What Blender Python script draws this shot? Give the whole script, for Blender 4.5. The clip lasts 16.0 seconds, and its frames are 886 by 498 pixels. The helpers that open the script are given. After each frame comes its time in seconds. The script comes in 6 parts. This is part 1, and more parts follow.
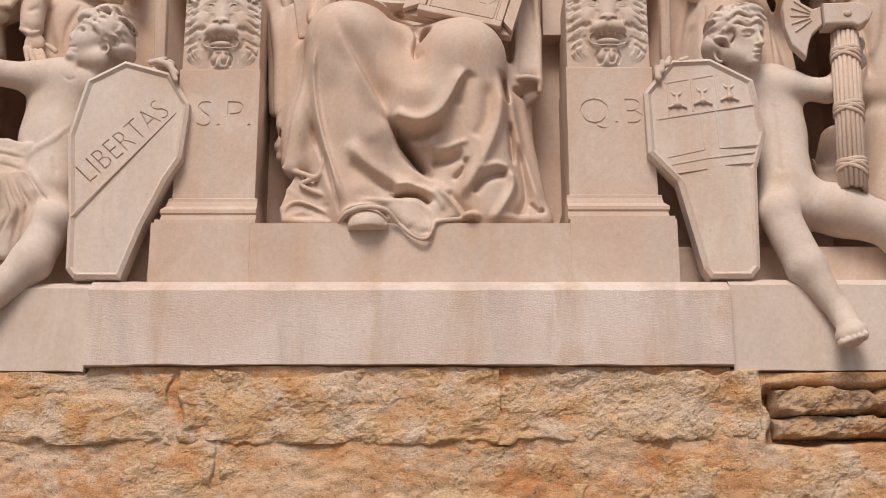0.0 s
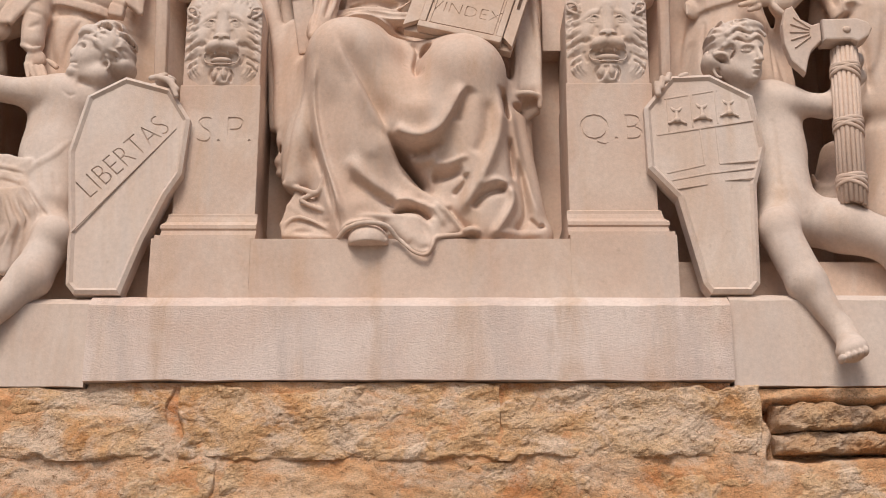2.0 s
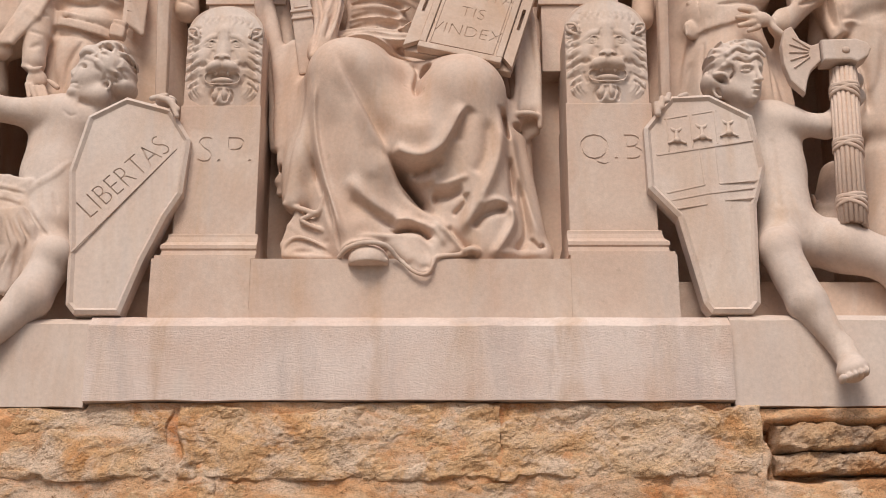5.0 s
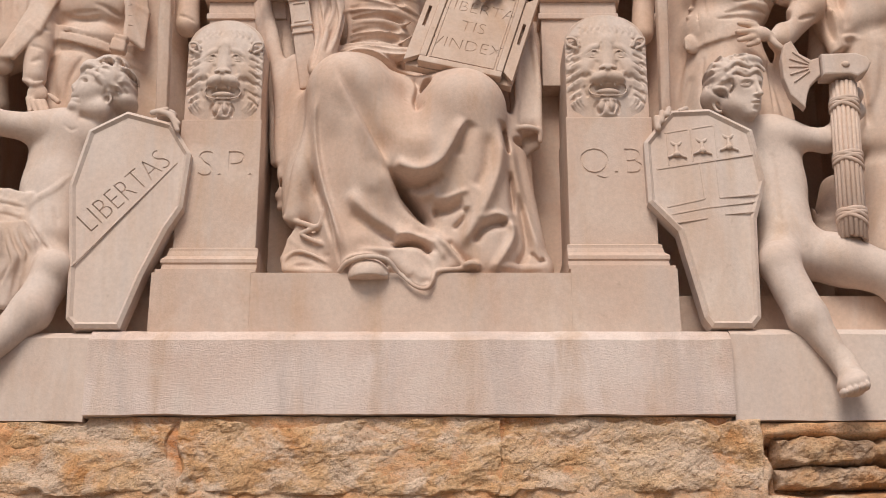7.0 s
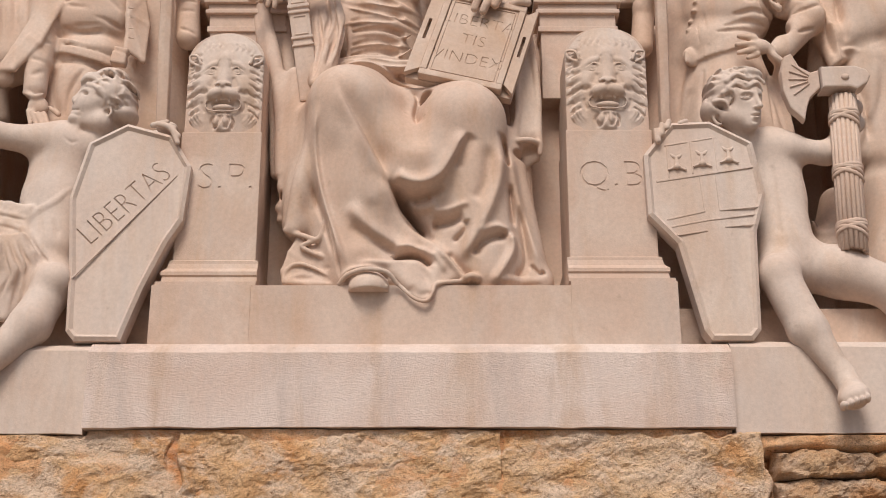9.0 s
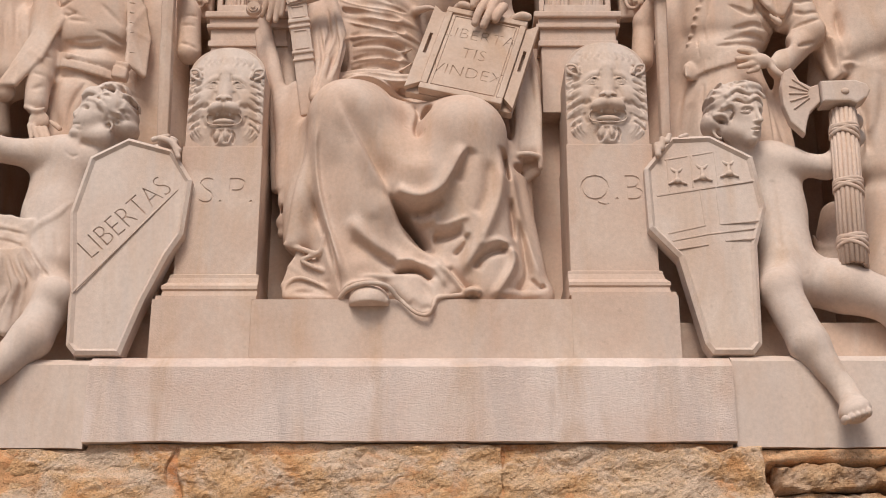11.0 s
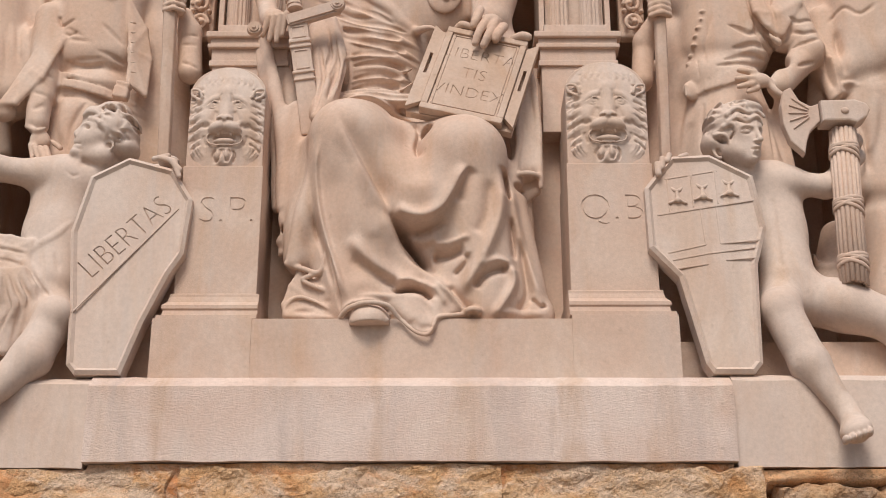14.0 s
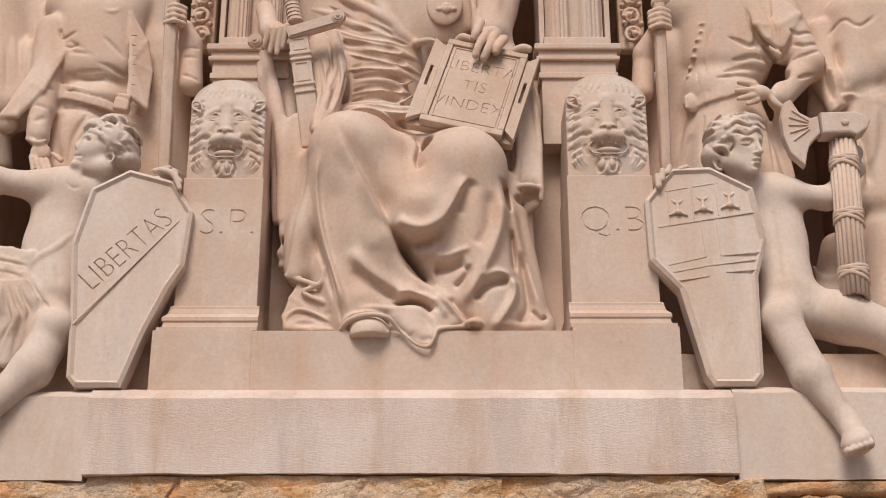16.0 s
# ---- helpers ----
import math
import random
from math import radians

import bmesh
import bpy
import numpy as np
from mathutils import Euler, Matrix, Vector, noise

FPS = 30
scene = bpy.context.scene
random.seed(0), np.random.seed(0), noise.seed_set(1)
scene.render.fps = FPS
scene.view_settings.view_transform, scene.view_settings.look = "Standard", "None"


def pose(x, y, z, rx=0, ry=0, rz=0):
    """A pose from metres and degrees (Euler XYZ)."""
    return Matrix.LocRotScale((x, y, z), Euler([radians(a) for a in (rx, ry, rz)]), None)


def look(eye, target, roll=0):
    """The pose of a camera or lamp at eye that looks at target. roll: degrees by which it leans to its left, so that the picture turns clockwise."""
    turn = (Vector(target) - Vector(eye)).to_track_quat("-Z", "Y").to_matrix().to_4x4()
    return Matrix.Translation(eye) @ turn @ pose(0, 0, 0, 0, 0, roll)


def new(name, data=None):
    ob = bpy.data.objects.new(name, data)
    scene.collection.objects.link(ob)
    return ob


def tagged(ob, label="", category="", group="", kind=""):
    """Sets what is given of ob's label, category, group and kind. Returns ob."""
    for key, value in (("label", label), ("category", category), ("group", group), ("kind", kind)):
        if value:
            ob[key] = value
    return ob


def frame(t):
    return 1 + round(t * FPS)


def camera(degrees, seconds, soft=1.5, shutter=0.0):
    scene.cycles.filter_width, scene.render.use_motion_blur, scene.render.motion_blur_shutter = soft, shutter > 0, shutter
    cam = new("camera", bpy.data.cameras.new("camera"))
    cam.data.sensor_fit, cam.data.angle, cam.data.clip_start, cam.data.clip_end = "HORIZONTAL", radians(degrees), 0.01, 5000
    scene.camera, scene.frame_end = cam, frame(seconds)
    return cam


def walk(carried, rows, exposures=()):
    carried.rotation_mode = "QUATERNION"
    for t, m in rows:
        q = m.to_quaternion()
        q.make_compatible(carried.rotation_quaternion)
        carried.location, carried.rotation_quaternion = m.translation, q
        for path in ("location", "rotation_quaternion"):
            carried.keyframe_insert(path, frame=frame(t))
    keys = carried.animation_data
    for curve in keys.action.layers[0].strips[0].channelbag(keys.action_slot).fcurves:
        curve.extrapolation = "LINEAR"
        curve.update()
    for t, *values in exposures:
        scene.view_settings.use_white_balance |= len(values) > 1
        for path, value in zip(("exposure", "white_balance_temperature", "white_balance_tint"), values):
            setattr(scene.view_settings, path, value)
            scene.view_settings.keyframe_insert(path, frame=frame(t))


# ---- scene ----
import itertools

from mathutils.bvhtree import BVHTree

# ---- camera: it stands still and tilts slowly upwards ----
cam = camera(36.78, 16.0, soft=0.95)
EYE, TILT = 1.6, 17.0
ROWS = [
    (0.0, 0.000, 0.000, 0.000),
    (0.5, 0.172, -0.001, -0.015),
    (1.0, 0.340, 0.002, 0.012),
    (1.5, 0.505, -0.003, -0.002),
    (2.0, 0.670, 0.002, 0.004),
    (2.5, 0.836, 0.005, 0.001),
    (3.0, 0.919, 0.005, 0.000),
    (3.5, 1.087, 0.002, 0.020),
    (4.0, 1.247, 0.011, -0.010),
    (6.5, 1.963, 0.014, -0.003),
    (7.0, 2.129, 0.021, -0.002),
    (7.5, 2.290, 0.025, -0.016),
    (8.0, 2.442, 0.024, -0.004),
    (8.5, 2.517, 0.024, -0.002),
    (9.0, 2.665, 0.024, -0.004),
    (9.5, 2.817, 0.031, -0.034),
    (10.0, 2.984, 0.034, -0.020),
    (12.5, 3.653, 0.061, -0.018),
    (13.0, 3.802, 0.059, -0.010),
    (13.5, 3.948, 0.058, -0.019),
    (14.0, 4.099, 0.066, -0.016),
    (14.5, 4.177, 0.070, -0.025),
    (15.0, 4.325, 0.069, -0.009),
    (15.5, 4.472, 0.076, -0.006),
    (16.0, 4.616, 0.086, -0.032),
]
walk(cam, [(t, pose(0, 0, EYE, 90 + TILT) @ pose(0, 0, 0, up, turn, lean)) for t, up, turn, lean in ROWS])

# ---- world and sun: bright overcast sky, facade lit from the open side ----
world = bpy.data.worlds.new("sky")
scene.world = world
world.use_nodes = True
wn, wl = world.node_tree.nodes, world.node_tree.links
sky = wn.new("ShaderNodeTexSky")
sky.sky_type, sky.sun_disc = "NISHITA", False
sky.sun_elevation, sky.sun_rotation = radians(52), radians(190)
sky.air_density, sky.dust_density, sky.ozone_density = 1.0, 4.0, 0.6
wl.new(sky.outputs[0], wn["Background"].inputs[0])
wn["Background"].inputs[1].default_value = 0.095

sun = new("sun", bpy.data.lights.new("sun", "SUN"))
sun.data.energy, sun.data.angle, sun.data.color = 2.45, radians(24), (1.0, 0.922, 0.850)
sun.matrix_world = look((-1.4, -6.6, 8.6), (0, 0, 0))
scene.view_settings.exposure = -0.07


# ---- materials ----
def mat(name, rough=0.8):
    m = bpy.data.materials.new(name)
    m.use_nodes = True
    b = m.node_tree.nodes["Principled BSDF"]
    b.inputs["Roughness"].default_value = rough
    b.inputs["Specular IOR Level"].default_value = 0.25
    return m, m.node_tree.nodes, m.node_tree.links, b


def noise_tex(n, l, co, scale, detail=5.0, rough=0.55, distort=0.0):
    t = n.new("ShaderNodeTexNoise")
    t.inputs["Scale"].default_value, t.inputs["Detail"].default_value = scale, detail
    t.inputs["Roughness"].default_value, t.inputs["Distortion"].default_value = rough, distort
    l.new(co, t.inputs["Vector"])
    return t.outputs["Fac"]


def ramp(n, l, fac, *stops):
    r = n.new("ShaderNodeValToRGB")
    e = r.color_ramp.elements
    while len(e) < len(stops):
        e.new(0.5)
    for i, (p, c) in enumerate(stops):
        e[i].position = p
        e[i].color = (*c, 1) if isinstance(c, tuple) else (c, c, c, 1)
    l.new(fac, r.inputs[0])
    return r.outputs[0]


def mix(n, l, kind, fac, a, b):
    m = n.new("ShaderNodeMix")
    m.data_type, m.blend_type = "RGBA", kind
    for sock, v in ((m.inputs[0], fac), (m.inputs[6], a), (m.inputs[7], b)):
        if isinstance(v, (int, float)):
            sock.default_value = v
        elif isinstance(v, tuple):
            sock.default_value = (*v, 1)
        else:
            l.new(v, sock)
    return m.outputs[2]


def stretched(n, l, sx, sy, sz):
    mp = n.new("ShaderNodeMapping")
    mp.inputs["Scale"].default_value = (sx, sy, sz)
    geo = n.new("ShaderNodeNewGeometry")
    l.new(geo.outputs["Position"], mp.inputs["Vector"])
    return mp.outputs[0]


def bump(n, l, b, height, strength, dist):
    u = n.new("ShaderNodeBump")
    u.inputs["Strength"].default_value, u.inputs["Distance"].default_value = strength, dist
    l.new(height, u.inputs["Height"])
    l.new(u.outputs[0], b.inputs["Normal"])


def marble(name, base, stain, grey, grain=0.4, dist=0.0022, tool=0.0, rusty=0.5):
    """Weathered pale limestone: pink stains, grey runs down the face, fine grain."""
    m, n, l, b = mat(name, 0.78)
    co = stretched(n, l, 1, 1, 1)
    big = ramp(n, l, noise_tex(n, l, co, 2.6, 6, 0.6, 0.5), (0.36, base), (0.68, stain))
    rust = ramp(n, l, noise_tex(n, l, stretched(n, l, 6, 6, 1.1), 1.0, 7, 0.65, 0.9), (0.48, 0.0), (0.70, rusty))
    big = mix(n, l, "MIX", rust, big, (0.56, 0.37, 0.24))
    chalk = ramp(n, l, noise_tex(n, l, stretched(n, l, 3.4, 3.4, 2.0), 1.0, 8, 0.62, 0.8), (0.52, 0.0), (0.70, 0.55))
    big = mix(n, l, "MIX", chalk, big, (0.76, 0.655, 0.575))
    runs = ramp(n, l, noise_tex(n, l, stretched(n, l, 7, 7, 0.9), 1.0, 6, 0.6, 0.4), (0.5, 0.0), (0.72, 1.0))
    col = mix(n, l, "MIX", runs, big, grey)
    col = mix(n, l, "MIX", 0.7, big, col)
    fine = noise_tex(n, l, co, 60, 6, 0.65)
    col = mix(n, l, "MULTIPLY", 0.5, col, ramp(n, l, fine, (0.3, 0.72), (0.7, 1.0)))
    pits = ramp(n, l, noise_tex(n, l, co, 26, 3, 0.5), (0.68, 0.0), (0.80, 1.0))
    col = mix(n, l, "MIX", mix(n, l, "MULTIPLY", 1.0, pits, (0.3, 0.3, 0.3)), col, (0.30, 0.20, 0.14))
    l.new(col, b.inputs["Base Color"])
    h = noise_tex(n, l, co, 140, 5, 0.6)
    if tool:
        # rows of chisel strokes
        strokes = noise_tex(n, l, stretched(n, l, 60, 60, 150), 1.0, 6, 0.7, 0.5)
        h = mix(n, l, "MIX", tool, h, strokes)
    bump(n, l, b, h, grain, dist)
    return m


MARBLE = marble("carved_limestone", (0.675, 0.530, 0.440), (0.600, 0.425, 0.330), (0.610, 0.500, 0.435), rusty=0.45)
ROBE = marble("robe_limestone", (0.690, 0.535, 0.440), (0.620, 0.430, 0.325), (0.620, 0.500, 0.425), rusty=0.50)
TABLET = marble("tablet_limestone", (0.610, 0.458, 0.362), (0.545, 0.385, 0.285), (0.545, 0.425, 0.350), rusty=0.5)
MARBLE_DARK = marble("figure_limestone", (0.700, 0.535, 0.430), (0.640, 0.440, 0.330), (0.620, 0.500, 0.420), rusty=0.45)
MARBLE_PALE = marble("pale_limestone", (0.690, 0.575, 0.500), (0.640, 0.495, 0.410), (0.620, 0.535, 0.485))
TOOLED = marble("tooled_limestone", (0.780, 0.650, 0.580), (0.690, 0.515, 0.425), (0.570, 0.470, 0.425), 0.9, 0.0065, 0.7, 0.65)


def crumbling(name, low, mid, high, pale, bumps):
    """Crumbling sandstone or earth: ochre to pale patches, brown pits, gritty relief."""
    m, n, l, b = mat(name, 0.95)
    co = stretched(n, l, 1, 1, 1.25)
    col = ramp(n, l, noise_tex(n, l, co, 3.2, 8, 0.65, 0.5), (0.34, low), (0.48, mid), (0.62, high))
    wash = ramp(n, l, noise_tex(n, l, stretched(n, l, 1, 1, 1.4), 4.6, 10, 0.68, 0.5), (0.47, 0.0), (0.60, 0.95))
    col = mix(n, l, "MIX", wash, col, pale)
    grey = ramp(n, l, noise_tex(n, l, stretched(n, l, 1, 1, 1.6), 5.5, 10, 0.74), (0.58, 0.0), (0.69, 0.6))
    col = mix(n, l, "MIX", grey, col, (0.42, 0.33, 0.26))
    pits = ramp(n, l, noise_tex(n, l, stretched(n, l, 1, 1, 1.8), 34, 12, 0.82, 0.6), (0.555, 0.0), (0.61, 0.9))
    col = mix(n, l, "MIX", pits, col, (0.24, 0.12, 0.055))
    cracks = ramp(n, l, noise_tex(n, l, stretched(n, l, 1, 1, 1.9), 11, 9, 0.72, 0.8), (0.485, 0.0), (0.50, 0.75), (0.515, 0.0))
    broken = ramp(n, l, noise_tex(n, l, co, 7, 5, 0.6), (0.46, 0.0), (0.58, 1.0))
    col = mix(n, l, "MIX", mix(n, l, "MULTIPLY", 1.0, cracks, broken), col, (0.22, 0.11, 0.05))
    speck = ramp(n, l, noise_tex(n, l, co, 110, 5, 0.75), (0.36, 0.62), (0.58, 1.0))
    col = mix(n, l, "MULTIPLY", 0.7, col, speck)
    tint = n.new("ShaderNodeObjectInfo")
    col = mix(n, l, "MULTIPLY", 0.5, col, ramp(n, l, tint.outputs["Random"], (0.0, (0.90, 0.86, 0.82)), (1.0, (1.0, 1.0, 1.0))))
    l.new(col, b.inputs["Base Color"])
    grit = mix(n, l, "MIX", 0.45, noise_tex(n, l, co, 40, 8, 0.62, 0.4), noise_tex(n, l, co, 150, 5, 0.65))
    bump(n, l, b, grit, 0.9, bumps)
    return m


def paving():
    m, n, l, b = mat("stone_paving", 0.85)
    co = stretched(n, l, 1, 1, 1)
    col = ramp(n, l, noise_tex(n, l, co, 1.5, 8, 0.6), (0.3, (0.16, 0.13, 0.10)), (0.7, (0.26, 0.21, 0.17)))
    l.new(col, b.inputs["Base Color"])
    bump(n, l, b, noise_tex(n, l, co, 40, 6, 0.6), 0.5, 0.004)
    return m


SAND = crumbling("rough_sandstone", (0.66, 0.33, 0.135), (0.75, 0.47, 0.255), (0.79, 0.56, 0.36), (0.80, 0.615, 0.465), 0.018)
WEATHERED = crumbling("weathered_sandstone", (0.44, 0.19, 0.07), (0.54, 0.30, 0.15), (0.60, 0.40, 0.24), (0.60, 0.44, 0.32), 0.016)
MORTAR = crumbling("red_earth_mortar", (0.66, 0.28, 0.11), (0.74, 0.40, 0.20), (0.78, 0.51, 0.31), (0.79, 0.58, 0.42), 0.014)
PAVING = paving()


# ---- building tools ----
def link(name, me, material, parent=None, label="", smooth=False):
    ob = new(name, me)
    me.materials.append(material)
    if smooth:
        me.polygons.foreach_set("use_smooth", [True] * len(me.polygons))
    if parent:
        ob.parent = parent
    if label:
        ob["label"] = label
    return ob


def part(name, bm, material, parent=None, label="", smooth=False):
    me = bpy.data.meshes.new(name)
    bm.to_mesh(me)
    bm.free()
    return link(name, me, material, parent, label, smooth)


def thing(name, label, category, group="", at=(0, 0, 0)):
    ob = new(name)
    ob.location = at
    ob.empty_display_size = 0.1
    return tagged(ob, label, category, group)


def box(bm, lo, hi, bevel=0.0, seg=2):
    c = [(a + b) / 2 for a, b in zip(lo, hi)]
    s = [b - a for a, b in zip(lo, hi)]
    r = bmesh.ops.create_cube(bm, size=1, matrix=Matrix.Translation(c) @ Matrix.Diagonal((*s, 1)))
    if bevel:
        es = list({e for v in r["verts"] for e in v.link_edges})
        bmesh.ops.bevel(bm, geom=es, offset=bevel, segments=seg, affect="EDGES", profile=0.6)
    return bm


def cuboid(lo, hi, bevel=0.004):
    return box(bmesh.new(), lo, hi, bevel)


def worn(bm, amount=0.004, scale=6.0):
    """Uneven, weathered faces."""
    for v in bm.verts:
        n = noise.noise_vector(v.co * scale) * amount
        v.co += n
    return bm


def prism(outline, y0, y1, bevel=0.0):
    """An upright plate: outline of (x, z) from front y0 to back y1."""
    bm = bmesh.new()
    vs = [bm.verts.new((x, y0, z)) for x, z in outline]
    f = bm.faces.new(vs)
    if f.normal.y > 0:
        f.normal_flip()
    f.normal_update()
    r = bmesh.ops.extrude_face_region(bm, geom=[f])
    for v in r["geom"]:
        if isinstance(v, bmesh.types.BMVert):
            v.co.y = y1
    bmesh.ops.recalc_face_normals(bm, faces=bm.faces)
    if bevel:
        front = [e for e in bm.edges if all(abs(v.co.y - y0) < 1e-6 for v in e.verts)]
        bmesh.ops.bevel(bm, geom=front, offset=bevel, segments=2, affect="EDGES", profile=0.5)
    return bm


def smin(a, b, k):
    h = np.clip(1 - np.abs(a - b) / k, 0, None)
    return np.minimum(a, b) - h * h * k * 0.25


class Carving:
    """A solid carved out of one block: round forms joined softly, folds laid on, hollows cut in; then skinned."""

    def __init__(self, lo, hi, step=0.007):
        self.lo, self.step = np.array(lo, float), step
        self.n = np.ceil((np.array(hi) - self.lo) / step).astype(int) + 1
        self.ax = [self.lo[i] + step * np.arange(self.n[i]) for i in range(3)]
        self.f = np.full(self.n, 0.5, np.float32)

    def window(self, lo, hi):
        a = np.clip(np.floor((np.array(lo) - self.lo) / self.step).astype(int), 0, self.n)
        b = np.clip(np.ceil((np.array(hi) - self.lo) / self.step).astype(int) + 1, 0, self.n)
        s = tuple(slice(i, j) for i, j in zip(a, b))
        g = [self.ax[i][s[i]].astype(np.float32) for i in range(3)]
        return s, g[0][:, None, None], g[1][None, :, None], g[2][None, None, :]

    def join(self, s, d, k, cut):
        if d.size:
            if cut:
                self.f[s] = -smin(-self.f[s], d, k)
            else:
                self.f[s] = smin(self.f[s], d, k)
        return self

    def rod(self, a, b, ra, rb=None, k=0.02, cut=False, flat=1.0):
        """A tapered round bar; flat < 1 thins it from front to back."""
        rb = ra if rb is None else rb
        m = max(ra, rb) + k + 0.02
        s, x, y, z = self.window([min(p, q) - m for p, q in zip(a, b)], [max(p, q) + m for p, q in zip(a, b)])
        d = np.array(b, float) - np.array(a, float)
        dd = max(float(d @ d), 1e-9)
        t = np.clip(((x - a[0]) * d[0] + (y - a[1]) * d[1] + (z - a[2]) * d[2]) / dd, 0, 1)
        q = np.sqrt((x - a[0] - t * d[0]) ** 2 + ((y - a[1] - t * d[1]) / flat) ** 2 + (z - a[2] - t * d[2]) ** 2)
        return self.join(s, (q - ra - (rb - ra) * t) * (0.5 + 0.5 * flat), k, cut)

    def ball(self, c, r, k=0.02, cut=False, turn=0.0):
        """An ellipsoid of half-axes r, turned about the front-to-back axis."""
        m = max(r) + k + 0.02
        s, x, y, z = self.window([v - m for v in c], [v + m for v in c])
        ct, st = math.cos(radians(turn)), math.sin(radians(turn))
        u, v, w = (x - c[0]) * ct + (z - c[2]) * st, y - c[1], (z - c[2]) * ct - (x - c[0]) * st
        k0 = np.sqrt((u / r[0]) ** 2 + (v / r[1]) ** 2 + (w / r[2]) ** 2)
        k1 = np.sqrt((u / r[0] ** 2) ** 2 + (v / r[1] ** 2) ** 2 + (w / r[2] ** 2) ** 2) + 1e-6
        return self.join(s, k0 * (k0 - 1) / k1, k, cut)

    def slab(self, c, half, k=0.02, cut=False, rnd=0.01, turn=0.0):
        m = max(half) * 1.5 + k + 0.02
        s, x, y, z = self.window([v - m for v in c], [v + m for v in c])
        ct, st = math.cos(radians(turn)), math.sin(radians(turn))
        q = [np.abs((x - c[0]) * ct + (z - c[2]) * st) - half[0] + rnd, np.abs(y - c[1]) - half[1] + rnd, np.abs((z - c[2]) * ct - (x - c[0]) * st) - half[2] + rnd]
        out = np.sqrt(sum(np.maximum(v, 0) ** 2 for v in q))
        return self.join(s, out + np.minimum(np.maximum(np.maximum(q[0], q[1]), q[2]), 0) - rnd, k, cut)

    def line(self, pts, r0, r1=None, k=0.015, cut=False, flat=1.0, steps=5, taper=0.0):
        """A bar swept along a smooth curve through the points."""
        r1 = r0 if r1 is None else r1
        p = [np.array(v, float) for v in pts]
        p = [2 * p[0] - p[1], *p, 2 * p[-1] - p[-2]]
        out = []
        for i in range(1, len(p) - 2):
            for j in range(steps):
                t = j / steps
                out.append(0.5 * (2 * p[i] + (p[i + 1] - p[i - 1]) * t + (2 * p[i - 1] - 5 * p[i] + 4 * p[i + 1] - p[i + 2]) * t * t + (3 * p[i] - 3 * p[i + 1] + p[i + 2] - p[i - 1]) * t ** 3))
        out.append(p[-2])
        n = len(out) - 1
        m = max(r0, r1) + k + 0.02
        q = np.array(out)
        s, x, y, z = self.window(q.min(0) - m, q.max(0) + m)
        best = None
        for i in range(n):
            a, b = out[i], out[i + 1]
            d = b - a
            t = np.clip(((x - a[0]) * d[0] + (y - a[1]) * d[1] + (z - a[2]) * d[2]) / max(float(d @ d), 1e-9), 0, 1)
            g = np.sqrt((x - a[0] - t * d[0]) ** 2 + ((y - a[1] - t * d[1]) / flat) ** 2 + (z - a[2] - t * d[2]) ** 2)
            w = (i + t) / n
            w = (r0 + (r1 - r0) * w) * (np.sqrt(np.clip(np.minimum(w, 1 - w) / taper, 0.02, 1)) if taper else 1)
            g = (g - w) * (0.5 + 0.5 * flat)
            best = g if best is None else np.minimum(best, g)
        return self.join(s, best, k, cut)

    def sheet(self, pts, r=0.02, k=0.03):
        """Cloth stretched over a fan of points: the first with each following pair."""
        p = [np.array(v, float) for v in pts]
        for b, c in zip(p[1:], p[2:]):
            a = p[0]
            q = np.array([a, b, c])
            m = r + k + 0.02
            s, x, y, z = self.window(q.min(0) - m, q.max(0) + m)
            pos = [x, y, z]
            nor = np.cross(b - a, c - a)
            nor /= np.linalg.norm(nor)
            dot = lambda o, v: sum((pos[i] - o[i]) * v[i] for i in range(3))
            side, edge = None, None
            for u, v in ((a, b), (b, c), (c, a)):
                d = v - u
                w = dot(u, np.cross(nor, d))
                side = (w > 0) if side is None else side & (w > 0)
                t = np.clip(dot(u, d) / float(d @ d), 0, 1)
                g = sum((pos[i] - u[i] - t * d[i]) ** 2 for i in range(3))
                edge = g if edge is None else np.minimum(edge, g)
            self.join(s, np.where(side, np.abs(dot(a, nor)), np.sqrt(edge)) - r, k, False)
        return self

    def front(self, p, add=0.0):
        """p brought forward or back onto the carved surface."""
        i, k = [int(np.clip(round((p[j] - self.lo[j]) / self.step), 0, self.n[j] - 1)) for j in (0, 2)]
        row = self.f[i, :, k]
        hit = np.argmax(row < 0)
        if row[hit] >= 0 or hit == 0 or abs(self.ax[1][hit] - p[1]) > 0.16:
            return (p[0], p[1], p[2])
        t = row[hit - 1] / (row[hit - 1] - row[hit])
        return (p[0], float(self.ax[1][hit - 1] + t * self.step + add), p[2])

    def along(self, pts, n):
        """More points between those given, so that a fold keeps to the surface."""
        out = []
        for a, b in zip(pts, pts[1:]):
            out += [tuple(Vector(a).lerp(Vector(b), i / n)) for i in range(n)]
        return [*out, pts[-1]]

    def lain(self, pts, add):
        """Points laid on the surface one after the other, with no sudden steps in depth."""
        out = []
        for p in pts:
            q = self.front(p, add)
            if out:
                far = 1.1 * math.dist((q[0], q[2]), (out[-1][0], out[-1][2])) + 0.002
                q = (q[0], min(max(q[1], out[-1][1] - far), out[-1][1] + far), q[2])
            out.append(q)
        return out

    def fold(self, pts, r0, r1=None, k=0.012, sink=0.35, flat=1.0, steps=3, taper=0.3):
        """A ridge of cloth laid on the surface."""
        r1 = r0 if r1 is None else r1
        return self.line(self.lain(self.along(pts, 2), sink * r0), r0, r1, k, False, flat, steps, taper)

